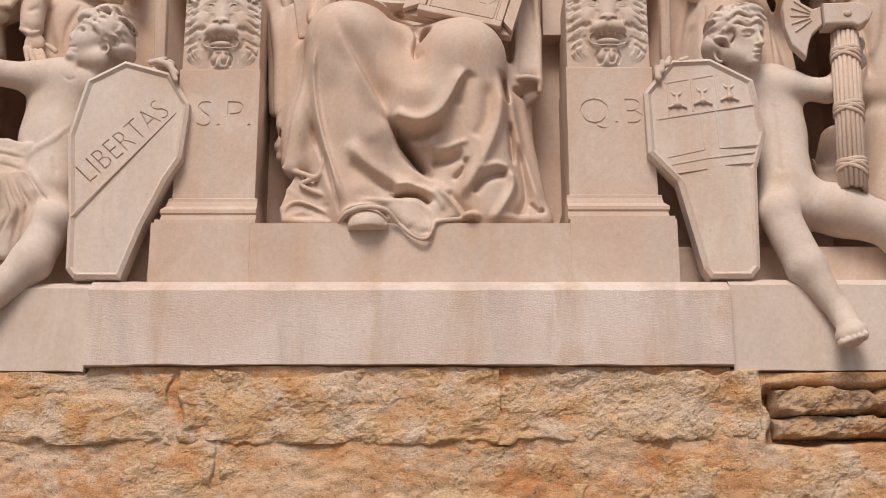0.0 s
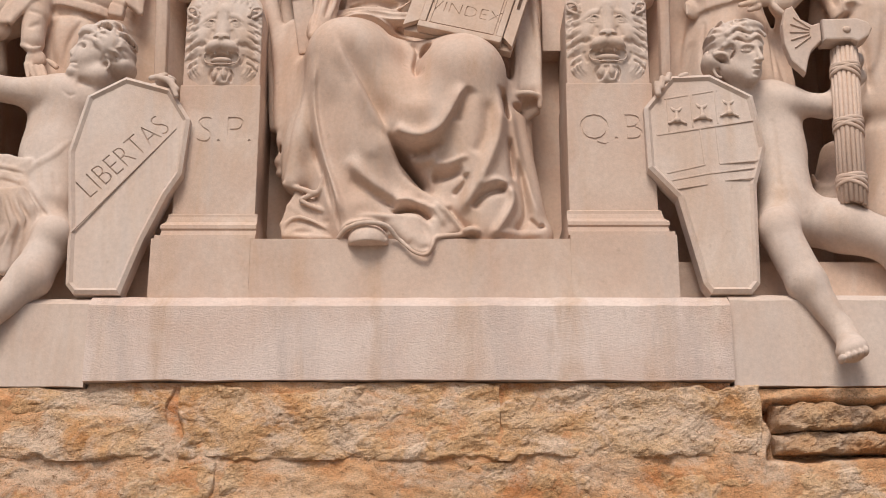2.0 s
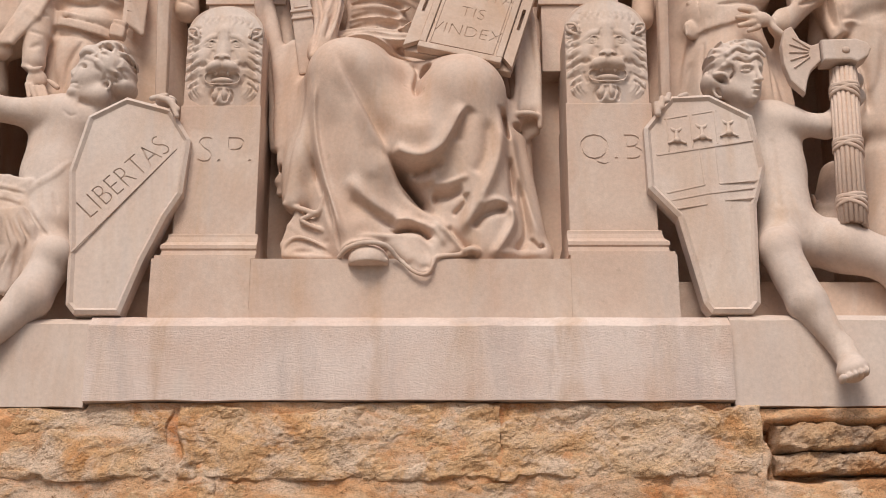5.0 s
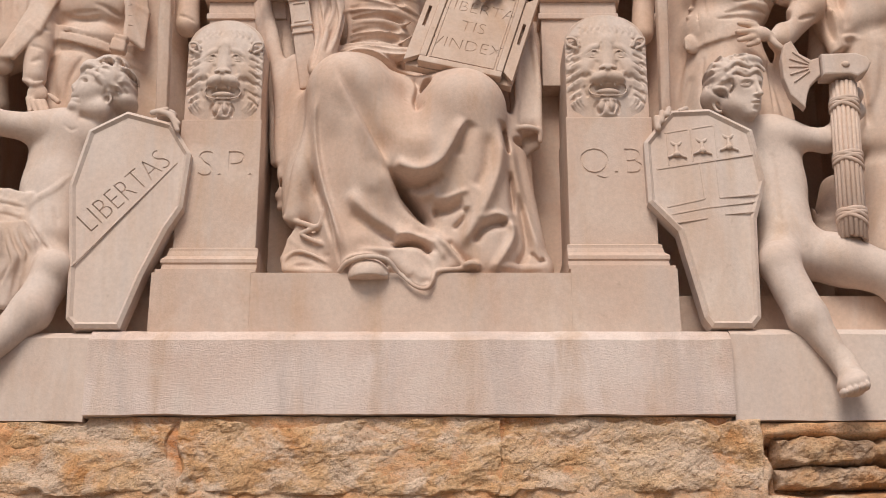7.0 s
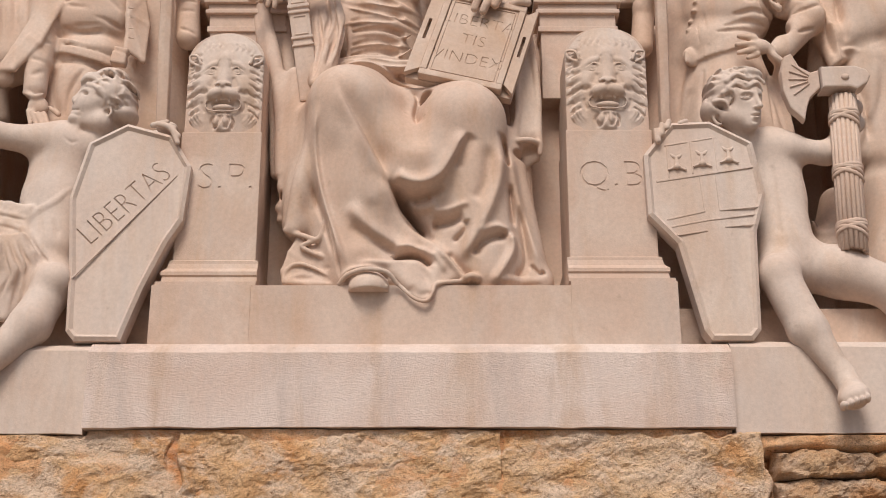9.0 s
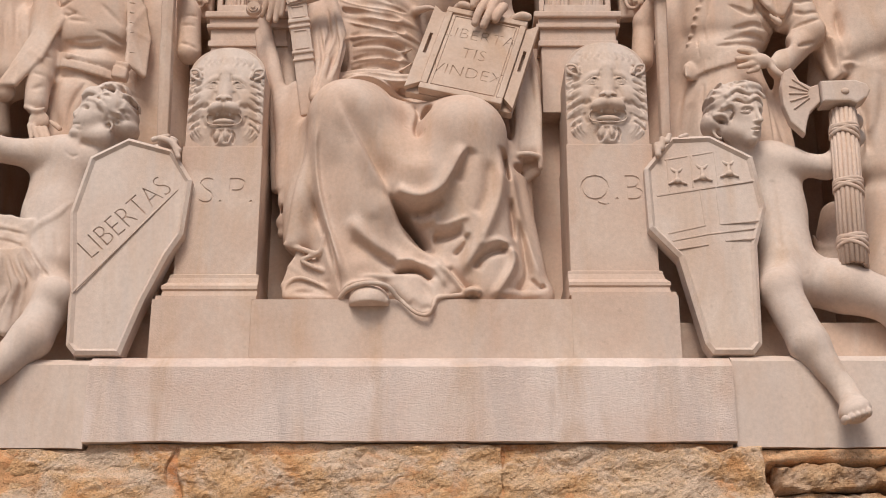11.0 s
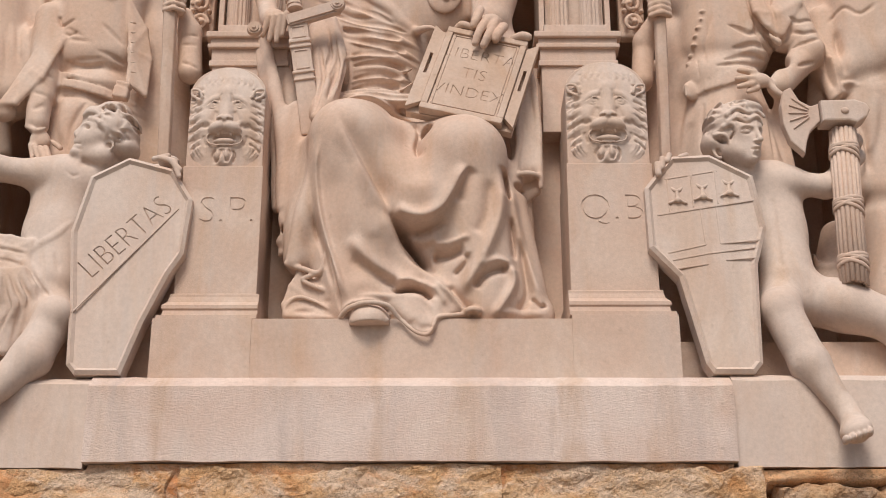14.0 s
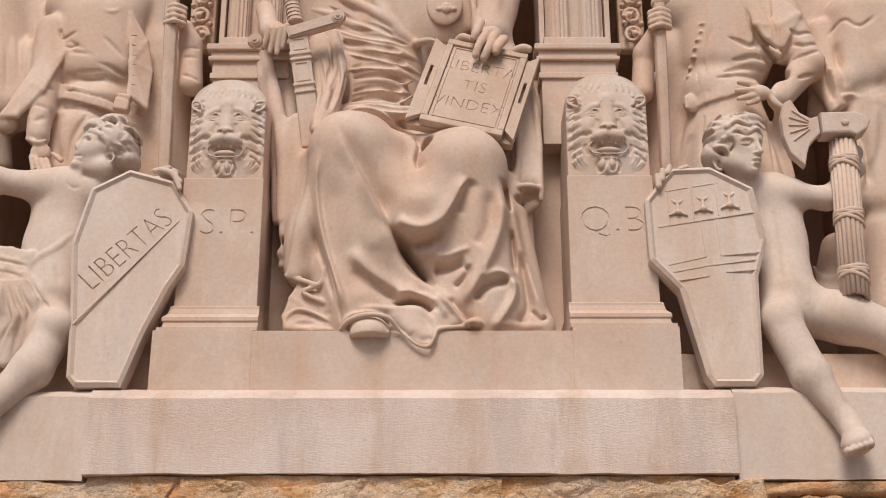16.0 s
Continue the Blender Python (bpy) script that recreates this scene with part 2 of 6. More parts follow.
    def band(self, pts, half, r=0.010, k=0.004, add=-0.002):
        """A flat strap laid round the surface."""
        p = self.lain(self.along(pts, 3), add)
        up = Vector((0, 0, half))
        for a, b in zip(p, p[1:]):
            a, b = Vector(a), Vector(b)
            self.sheet([a - up, b - up, b + up, a + up], r, k)
        return self

    def crease(self, pts, r0, r1=None, k=0.012, lift=0.2, steps=3, taper=0.3):
        """A furrow cut into the surface."""
        return self.line(self.lain(self.along(pts, 2), -lift * r0), r0, r1, k, True, 1.0, steps, taper)

    def press(self, pts, wl, wr, h, ends=0.18, deep=0.2):
        """Raise (h < 0) or sink (h > 0) the face along a curve, wl wide on its left hand and wr on its right: a soft fold with one crisp side."""
        p = [np.array(v, float) for v in pts]
        p = [2 * p[0] - p[1], *p, 2 * p[-1] - p[-2]]
        q = []
        for i in range(1, len(p) - 2):
            for t in (0, 0.25, 0.5, 0.75):
                q.append(0.5 * (2 * p[i] + (p[i + 1] - p[i - 1]) * t + (2 * p[i - 1] - 5 * p[i] + 4 * p[i + 1] - p[i + 2]) * t * t + (3 * p[i] - 3 * p[i + 1] + p[i + 2] - p[i - 1]) * t ** 3))
        q = np.array([*q, p[-2]])
        m = 2.3 * max(wl, wr)
        s, x, y, z = self.window(q.min(0) - (m, deep, m), q.max(0) + (m, deep, m))
        if not self.f[s].size:
            return self
        u, v = x[:, 0], z[0]
        best, side, run, far = np.full((u.shape[0], v.shape[1]), 9.0), 0.0, 0.0, 0.0
        n = len(q) - 1
        for i in range(n):
            a, d = q[i, [0, 2]], (q[i + 1] - q[i])[[0, 2]]
            t = np.clip(((u - a[0]) * d[0] + (v - a[1]) * d[1]) / max(float(d @ d), 1e-9), 0, 1)
            gx, gz = u - a[0] - t * d[0], v - a[1] - t * d[1]
            g = np.hypot(gx, gz)
            hit = g < best
            best = np.where(hit, g, best)
            side = np.where(hit, d[0] * gz - d[1] * gx, side)
            run = np.where(hit, (i + t) / n, run)
            far = np.where(hit, q[i, 1] + t * (q[i + 1, 1] - q[i, 1]), far)
        w = np.where(side > 0, wl, wr)
        fade = np.clip(np.minimum(run, 1 - run) / ends, 0, 1) if ends else 1.0
        lift = h * np.exp(-(best / w) ** 2) * fade * fade * (3 - 2 * fade) if ends else h * np.exp(-(best / w) ** 2)
        near = np.clip(1.6 - np.abs(y - far[:, None, :]) / (0.625 * deep), 0, 1)
        self.f[s] += (lift[:, None, :] * near).astype(np.float32)
        return self

    def groove(self, pts, r0, r1=None, k=0.02, steps=5):
        return self.line(pts, r0, r1, k, True, 1.0, steps)

    def grain(self, amount, scale, seed=0):
        """Soft irregularities of the hand-cut surface."""
        rng = np.random.default_rng(seed)
        total = 0
        for _ in range(5):
            w = rng.normal(size=3)
            w *= scale / np.linalg.norm(w)
            ph = rng.uniform(0, 6.28)
            total = total + np.sin(w[0] * self.ax[0][:, None, None] + w[1] * self.ax[1][None, :, None] + w[2] * self.ax[2][None, None, :] + ph)
        self.f += (amount / 2.2 * total).astype(np.float32)
        return self

    def skin(self, name, material, parent=None, label="", relax=1):
        f = self.f
        for i in range(3):
            edge = [slice(None)] * 3
            for j in (0, -1):
                edge[i] = j
                f[tuple(edge)] = np.maximum(f[tuple(edge)], 0.001)
        inside = f < 0
        corner = [(i, j, k) for i in (0, 1) for j in (0, 1) for k in (0, 1)]
        cut = lambda a, c: a[tuple(slice(o, a.shape[i] - 1 + o) for i, o in enumerate(c))]
        count = sum(cut(inside, c).astype(np.int8) for c in corner)
        cells = np.argwhere((count > 0) & (count < 8))
        val = np.stack([f[tuple((cells + c).T)] for c in corner], 1)
        off = np.array(corner, float)
        acc, num = np.zeros((len(cells), 3)), np.zeros((len(cells), 1))
        for i, j in itertools.combinations(range(8), 2):
            if np.abs(off[i] - off[j]).sum() == 1:
                a, b = val[:, i], val[:, j]
                hit = (a < 0) != (b < 0)
                t = np.where(hit, a / np.where(hit, a - b, 1), 0)[:, None]
                acc += np.where(hit[:, None], off[i] + (off[j] - off[i]) * t, 0)
                num += hit[:, None]
        verts = self.lo + self.step * (cells + acc / num)
        ids = np.full(f.shape, -1, np.int32)
        ids[tuple(cells.T)] = np.arange(len(cells))
        quads = []
        for axis in range(3):
            u, v = (axis + 1) % 3, (axis + 2) % 3
            a = [slice(None)] * 3
            b = [slice(None)] * 3
            a[axis], b[axis] = slice(0, -1), slice(1, None)
            flip = np.argwhere(inside[tuple(a)] != inside[tuple(b)])
            flip = flip[(flip[:, u] > 0) & (flip[:, v] > 0)]
            out = inside[tuple(flip.T)]
            ring = []
            for du, dv in ((1, 1), (0, 1), (0, 0), (1, 0)):
                c = flip.copy()
                c[:, u] -= du
                c[:, v] -= dv
                ring.append(ids[tuple(c.T)])
            q = np.stack(ring, 1)
            q[~out] = q[~out][:, ::-1]
            quads.append(q)
        quads = np.concatenate(quads)
        for _ in range(relax):
            s, m = np.zeros_like(verts), np.zeros(len(verts))
            for i in range(4):
                np.add.at(s, quads[:, i], verts[quads[:, (i + 1) % 4]])
                np.add.at(m, quads[:, i], 1)
                np.add.at(s, quads[:, i], verts[quads[:, (i - 1) % 4]])
                np.add.at(m, quads[:, i], 1)
            verts = verts * 0.5 + 0.5 * s / np.maximum(m, 1)[:, None]
        me = bpy.data.meshes.new(name)
        me.vertices.add(len(verts))
        me.vertices.foreach_set("co", verts.astype(np.float32).ravel())
        me.loops.add(quads.size)
        me.loops.foreach_set("vertex_index", quads.astype(np.int32).ravel())
        me.polygons.add(len(quads))
        me.polygons.foreach_set("loop_start", np.arange(0, quads.size, 4, dtype=np.int32))
        me.update(calc_edges=True)
        me.validate()
        return link(name, me, material, parent, label, True)


# ---- ground and walls ----
GROUND = part("ground", box(bmesh.new(), (-400, -400, -0.3), (400, 400, 0.0)), PAVING)
tagged(GROUND, "worn grey-brown stone paving before the monument", "ground", kind="structure")
BACK = 5.50
w = part("wall_back", cuboid((-4.5, 7.0, 2.6), (4.5, 7.35, 6.6)), MARBLE_DARK)
tagged(w, "plain pale limestone wall behind the figures", "wall", kind="structure")
w = part("wall_footing", cuboid((-4.5, 5.602, 0.0), (4.5, 6.998, 2.94)), MARBLE_DARK)
tagged(w, "plain limestone footing behind the plinth", "wall", kind="structure")
# unseen block, added to keep sky light from falling in behind the figures
w = part("wall_upper", cuboid((-4.5, 5.42, 5.14), (4.5, 6.998, 6.6)), MARBLE_DARK)
tagged(w, "plain added block above the figures, keeping sky light out", "wall", kind="structure")
# side blocks out of view, added so no light leaks into the gaps
for name, x0, x1 in (("wall_left", -4.5, -2.15), ("wall_right", 2.15, 4.5)):
    w = part(name, cuboid((x0, 5.05, 2.96), (x1, 6.998, 5.138)), MARBLE_DARK)
    tagged(w, "plain added block beside the figures, keeping side light out", "wall", kind="structure")

# rough-hewn wall under the monument: mortar core with separate stones set in it
SIDE_BED, MAIN_BED = 2.607, 2.625


def rough_core(x0, x1, y0, y1, z0, z1, step):
    """Earth mortar between and over the stones, trowelled unevenly."""
    nx, nz = int((x1 - x0) / step), int((z1 - z0) / step)
    verts, faces = [], []
    for k in range(nz + 1):
        for i in range(nx + 1):
            x, z = x0 + (x1 - x0) * i / nx, z0 + (z1 - z0) * k / nz
            p = Vector((x * 5, 3.3, z * 7))
            d = 0.026 * noise.noise(p * 0.5) + 0.010 * noise.noise(p * 2.1) + 0.007 * noise.noise(p * 6) + 0.004 * noise.noise(p * 14)
            # a stone here has weathered away to a deep hollow
            u, v = x + 0.03 * noise.noise(p * 1.5), z + 0.02 * noise.noise(p * 1.1 + Vector((9, 0, 0)))
            hollow = min(1.0, max(0.0, (u - 1.177) / 0.014)) * min(1.0, max(0.0, min(v - 2.326, 2.559 - v) / 0.03))
            y = y0 - d + 0.10 * hollow
            if z > SIDE_BED - 0.004 and not -1.318 < x < 1.066:
                y = 4.90                                                                     # bedded under the side blocks
            verts.append((x, max(y, 4.812), z))
    for k in range(nz):
        for i in range(nx):
            a = k * (nx + 1) + i
            faces.append((a, a + 1, a + nx + 2, a + nx + 1))
    n = len(verts)
    verts += [(x0, y1, z0), (x1, y1, z0), (x1, y1, z1), (x0, y1, z1)]
    c = (0, nx, (nz + 1) * (nx + 1) - 1, nz * (nx + 1))
    for i in range(4):
        faces.append((c[(i + 1) % 4], c[i], n + i, n + (i + 1) % 4))
    faces.append((n, n + 3, n + 2, n + 1))
    me = bpy.data.meshes.new("wall_lower")
    me.from_pydata(verts, [], faces)
    return me


LOWER = link("wall_lower", rough_core(-4.4, 4.4, 4.829, 5.6, 0.0, MAIN_BED - 0.004, 0.010), MORTAR, smooth=True)
tagged(LOWER, "rough ochre sandstone wall with red earth mortar", "wall", kind="structure")

# ---- the monument's plinth ----
FRONT = 4.80


def long_block(name, x0, x1, y0, z0, z1, chamfer, up, material, label):
    """A long plinth block whose upper front edge is weathered to a slope."""
    bm = bmesh.new()
    prof = [(y0, z0), (y0, z1), (y0 + chamfer * 0.48, z1 + up * 0.55), (y0 + chamfer, z1 + up), (BACK, z1 + up), (BACK, z0)]
    n = 60
    rings = []
    for i in range(n + 1):
        x = x0 + (x1 - x0) * i / n
        ring = []
        for j, (y, z) in enumerate(prof):
            wob = noise.noise(Vector((x * 9, j * 3.1, z))) * 0.004 + noise.noise(Vector((x * 40, j * 7.7, z))) * 0.002
            ring.append(bm.verts.new((x, y + (wob if j in (1, 2, 3) else 0), z + (wob if j in (0, 1, 2, 3) else 0))))
        rings.append(ring)
    for a, b in zip(rings, rings[1:]):
        for j in range(6):
            bm.faces.new((a[j], a[(j + 1) % 6], b[(j + 1) % 6], b[j]))
    bm.faces.new(rings[0][::-1])
    bm.faces.new(rings[-1])
    bmesh.ops.recalc_face_normals(bm, faces=bm.faces)
    return tagged(part(name, bm, material), label, "plinth block")


long_block("plinth_block", -1.324, 1.072, FRONT, 2.625, 2.907, 0.055, 0.047, TOOLED, "long tooled limestone plinth block with worn upper edge")
long_block("plinth_block", -4.4, -1.327, FRONT + 0.03, 2.607, 2.922, 0.04, 0.03, MARBLE_PALE, "smooth pale limestone plinth block beside the tooled one")
long_block("plinth_block", 1.075, 4.4, FRONT + 0.03, 2.610, 2.936, 0.04, 0.03, MARBLE_PALE, "smooth pale limestone plinth block under the seated youth")
TOP = 2.955


def base_block(x0, x1, y0, z1, label):
    bm = cuboid((x0, y0, TOP - 0.02), (x1, BACK, z1), 0.0004)
    tagged(part("base_block", bm, MARBLE), label, "base block", "base blocks of the throne")


base_block(-1.121, -0.7392, 4.86, 3.191, "smooth limestone base block under a lion pillar")
base_block(-0.739, 0.489, 4.862, 3.190, "smooth limestone base block under the seated figure")
base_block(0.4893, 0.899, 4.86, 3.206, "smooth limestone base block under a lion pillar")
for x0, x1 in ((-4.4, -1.125), (0.903, 4.4)):
    tagged(part("rear_step", cuboid((x0, 5.02, TOP - 0.02), (x1, BACK, 3.146), 0.006), MARBLE_DARK), "low limestone step behind the shields", "step", "rear steps")


# ---- pillars with lion masks ----
def letters(text, size, m, name="letter", deep=0.004):
    """A flat mesh of raised or cut letters at the pose m."""
    cu = bpy.data.curves.new(name, "FONT")
    cu.body, cu.size, cu.extrude, cu.align_x = text, size, deep, "CENTER"
    cu.resolution_u = 3
    cu.offset = -0.022 * size
    tmp = bpy.data.objects.new(name, cu)
    scene.collection.objects.link(tmp)
    bpy.context.view_layer.update()
    me = bpy.data.meshes.new_from_object(tmp.evaluated_get(bpy.context.evaluated_depsgraph_get()))
    bpy.data.objects.remove(tmp)
    me.transform(m)
    return me


def lion_mask(cx, zt, y, parent):
    """A lion's mask in high relief; zt is the height of the block under the beard."""
    c = Carving((cx - 0.175, y - 0.115, zt - 0.012), (cx + 0.175, y + 0.03, zt + 0.46), 0.0034)
    at = lambda u, v, d: (cx + u, y - d, zt + v)
    c.ball(at(0, 0.215, -0.050), (0.230, 0.072, 0.320), 0.02)                                # mane in the round
    c.ball(at(0, 0.285, -0.044), (0.112, 0.086, 0.130), 0.05)                                # brow and skull
    c.ball(at(0, 0.175, -0.036), (0.100, 0.070, 0.120), 0.05)
    rng = random.Random(5)
    for s in (-1, 1):                                                                        # mane, cut in waving locks
        for ring, (n, b, reach) in enumerate(((8, 0.094, 0.052), (7, 0.122, 0.040))):
            for i in range(n):
                t = (i + 0.5 * ring) / n
                v = 0.345 - 0.285 * t + rng.uniform(-0.006, 0.006)
                drop = 0.012 + 0.050 * t
                p = [at(s * b, v, 0.02), at(s * (b + reach * 0.35), v - drop * 0.15, 0.01), at(s * (b + reach * 0.80), v - drop * 0.55, 0.0), at(s * (b + reach * 0.86), v - drop * 1.25, -0.01)]
                c.press(p, 0.0035, 0.0110, 0.0105, 0.30)
                c.press([(q[0] - s * 0.002, q[1], q[2] - 0.013) for q in p], 0.0095, 0.0080, -0.0085, 0.30)
                c.press([(q[0] - s * 0.004, q[1], q[2] - 0.014) for q in p], 0.0028, 0.0040, 0.0035, 0.35)
        for u, v in ((0.098, 0.112), (0.122, 0.104)):                                        # long locks beside the beard
            p = [at(s * u, v, 0.01), at(s * (u + 0.014), v - 0.034, 0.01), at(s * (u + 0.002), v - 0.060, 0.0), at(s * (u - 0.020), v - 0.082, 0.0)]
            c.press(p, 0.014, 0.012, -0.011, 0.35)
            c.press([(q[0] + s * 0.014, q[1], q[2]) for q in p], 0.004, 0.007, 0.008, 0.35)
            c.press(p, 0.003, 0.004, 0.006, 0.35)
        for i in range(4):                                                                   # locks over the forehead
            u = 0.010 + i * 0.026
            p = [at(s * u, 0.356, 0.04), at(s * (u + 0.016), 0.374, 0.03), at(s * (u + 0.008), 0.394, 0.02), at(s * (u + 0.026), 0.410 - 0.016 * i, 0.0)]
            c.press(p, 0.0035, 0.010, 0.0045, 0.35)
            c.press([(q[0] + 0.012, q[1], q[2]) for q in p], 0.010, 0.008, -0.0045, 0.35)
        # ear, a curled leaf
        c.line([at(s * 0.104, 0.306, 0.028), at(s * 0.120, 0.338, 0.028), at(s * 0.150, 0.344, 0.012), at(s * 0.146, 0.318, 0.012), at(s * 0.118, 0.298, 0.022)], 0.0065, 0.0060, 0.010)
        c.ball(at(s * 0.130, 0.323, 0.030), (0.017, 0.014, 0.010), 0.006, True, s * 35)
        # cheeks, muzzle, brow
        c.ball(at(s * 0.074, 0.206, 0.006), (0.036, 0.032, 0.038), 0.040)
        c.ball(at(s * 0.029, 0.160, 0.042), (0.040, 0.042, 0.025), 0.012, turn=-s * 22)
        c.line([at(s * 0.014, 0.322, 0.040), at(s * 0.026, 0.300, 0.044), at(s * 0.056, 0.292, 0.038), at(s * 0.090, 0.268, 0.020)], 0.009, 0.007, 0.020)
        c.press([at(s * 0.018, 0.316, 0.045), at(s * 0.026, 0.290, 0.050), at(s * 0.027, 0.266, 0.05)], 0.005, 0.006, 0.010)
        c.press([at(s * 0.005, 0.326, 0.045), at(s * 0.010, 0.300, 0.050)], 0.004, 0.004, 0.004)
        # eye under its heavy lid
        p = c.front(at(s * 0.053, 0.264, 0.03))
        c.ball((p[0], p[1] - 0.004, p[2]), (0.029, 0.015, 0.015), 0.010, True, -s * 14)
        c.ball((p[0], p[1] + 0.011, p[2]), (0.023, 0.017, 0.0130), 0.002, False, -s * 12)
        c.line([(p[0] + 0.0085 * math.cos(a), p[1] - 0.004, p[2] + 0.0085 * math.sin(a)) for a in [math.tau * i / 8 for i in range(9)]], 0.0014, 0.0014, 0.001, True)
        c.line([(p[0] - s * 0.027, p[1] + 0.003, p[2] + 0.004), (p[0] - s * 0.004, p[1] - 0.008, p[2] + 0.0155), (p[0] + s * 0.028, p[1] + 0.008, p[2] - 0.006)], 0.0040, 0.0034, 0.003)
        c.line([(p[0] - s * 0.025, p[1] + 0.004, p[2] - 0.002), (p[0], p[1] - 0.003, p[2] - 0.0140), (p[0] + s * 0.026, p[1] + 0.008, p[2] - 0.009)], 0.0030, 0.0026, 0.004)
        c.press([at(s * 0.034, 0.236, 0.04), at(s * 0.048, 0.212, 0.04), at(s * 0.058, 0.186, 0.04)], 0.010, 0.012, 0.007)
        c.press([at(s * 0.062, 0.178, 0.04), at(s * 0.084, 0.168, 0.03), at(s * 0.102, 0.182, 0.02)], 0.008, 0.012, 0.010)
    c.line([at(0, 0.330, 0.026), at(0, 0.270, 0.034), at(0, 0.212, 0.052)], 0.024, 0.024, 0.022)
    c.ball(at(0, 0.194, 0.066), (0.036, 0.020, 0.016), 0.008)                                # nose
    for s in (-1, 1):
        c.ball(at(s * 0.020, 0.186, 0.076), (0.012, 0.010, 0.0050), 0.003, True, -s * 14)
    c.groove([at(0, 0.180, 0.076), at(0, 0.150, 0.074)], 0.0030, 0.0025, 0.004)
    # roaring mouth with a curled lip
    c.ball(at(0, 0.114, 0.052), (0.058, 0.044, 0.020), 0.004, True)
    for s in (-1, 1):
        c.line([at(s * 0.030, 0.136, 0.058), at(s * 0.058, 0.136, 0.042), at(s * 0.073, 0.120, 0.030), at(s * 0.064, 0.096, 0.030), at(s * 0.034, 0.086, 0.036), at(0, 0.085, 0.038)], 0.0040, 0.0036, 0.005)
        c.ball(at(s * 0.026, 0.130, 0.044), (0.006, 0.009, 0.010), 0.003)
        c.press([at(s * 0.088, 0.136, 0.02), at(s * 0.089, 0.110, 0.02), at(s * 0.074, 0.082, 0.02)], 0.007, 0.007, 0.008)
    c.ball(at(0, 0.102, 0.028), (0.044, 0.026, 0.014), 0.005)                                # tongue
    # beard in curling tufts
    c.ball(at(0, 0.044, 0.004), (0.046, 0.036, 0.042), 0.018)
    for u, w in ((-0.036, -0.014), (-0.016, 0.010), (0.004, -0.008), (0.022, 0.012), (0.040, 0.010)):
        p = [at(u * 0.8, 0.072, 0.04), at(u + w * 0.6, 0.044, 0.045), at(u * 1.15 - w, 0.008, 0.02)]
        c.press(p, 0.0035, 0.009, 0.012, 0.2)
    x, z = (c.ax[0] - cx)[:, None, None], (c.ax[2] - zt)[None, None, :]
    edge = np.where(z > 0.330, np.hypot(x, (z - 0.330) * 1.24) - 0.156, np.abs(x) - 0.156)
    c.f = np.maximum(c.f, edge.astype(np.float32))
    return c.skin("lion_mask", MARBLE_PALE, parent, relax=1)


def lion_pillar(x0, x1, zb, zc, zt, text, label):
    """Herm pillar: moulded foot, inscribed shaft, round-topped head block with a lion mask."""
    root = thing("lion_pillar", label, "pillar", "pillars with lion masks", ((x0 + x1) / 2, 4.92, zb))
    y, inv = 4.92, Matrix.Translation((-(x0 + x1) / 2, -4.92, -zb))
    cx = (x0 + x1) / 2

    def add(name, bm, m=MARBLE, lab="", smooth=False):
        bm.transform(inv)
        return part(name, bm, m, root, lab, smooth)

    # shaft with cut letters
    shaft = add("shaft", cuboid((x0, y, zb + 0.10), (x1, BACK, zc), 0.004))
    half = (x1 - x0) / 2
    prof = [(0.052, 0.0), (0.052, 0.014), (0.034, 0.020), (0.030, 0.040), (0.036, 0.046), (0.036, 0.060), (0.018, 0.078), (0.012, 0.10), (0.012, 0.112), (0.0, 0.118)]
    bm = bmesh.new()
    rings = []
    for o, h in prof:
        o = max(o, 0.0005)
        l, r = (o, min(o, 0.012)) if cx < 0 else (min(o, 0.012), o)
        rings.append([bm.verts.new(v) for v in ((x0 - l, BACK, zb + h), (x0 - l, y - o, zb + h), (x1 + r, y - o, zb + h), (x1 + r, BACK, zb + h))])
    for a, b in zip(rings, rings[1:]):
        for i in range(3):
            bm.faces.new((a[i], a[i + 1], b[i + 1], b[i]))
    bm.faces.new(rings[-1])
    bm.faces.new(rings[0][::-1])
    for v in bm.verts:
        v.co.y = min(v.co.y, BACK)
    add("foot_moulding", bm)
    # head block
    out = [(x0 + 0.006, zc), (x1 - 0.006, zc)]
    spring, r = zt - half * 0.78, half - 0.006
    out += [(cx + r * math.cos(a), spring + half * 0.78 * math.sin(a)) for a in [math.pi * i / 24 for i in range(25)]]
    head = add("head_block", prism(out, y + 0.012, BACK, 0.004))
    cutter = letters(text, 0.168, pose(cx + (0.026 if cx < 0 else 0.0), y - 0.004, zc - 0.25, 90), deep=0.0085)
    m = lion_mask(cx, zc, y + 0.012, None)
    k = Matrix.Translation((cx, y, zc)) @ Matrix.Diagonal((half / 0.163, 0.76, (zt - zc) / 0.46, 1)) @ Matrix.Translation((-cx, -y, -zc))
    m.data.transform(inv @ k)
    m.parent = head
    cutter.transform(inv)
    carve(shaft, cutter)
    return root


def carve(ob, me):
    """Cut the letters of the mesh into ob."""
    tool = bpy.data.objects.new("letter_tool", me)
    scene.collection.objects.link(tool)
    keep = ob.parent
    ob.parent = None
    md = ob.modifiers.new("letters", "BOOLEAN")
    md.operation, md.solver, md.object = "DIFFERENCE", "EXACT", tool
    md.use_self = True
    bpy.context.view_layer.update()
    done = bpy.data.meshes.new_from_object(ob.evaluated_get(bpy.context.evaluated_depsgraph_get()))
    ob.modifiers.clear()
    ob.data = done
    bpy.data.objects.remove(tool)
    ob.parent = keep


lion_pillar(-1.059, -0.735, 3.193, 3.861, 4.321, "S.P.", "square limestone pillar with a roaring lion mask, inscribed S.P.")
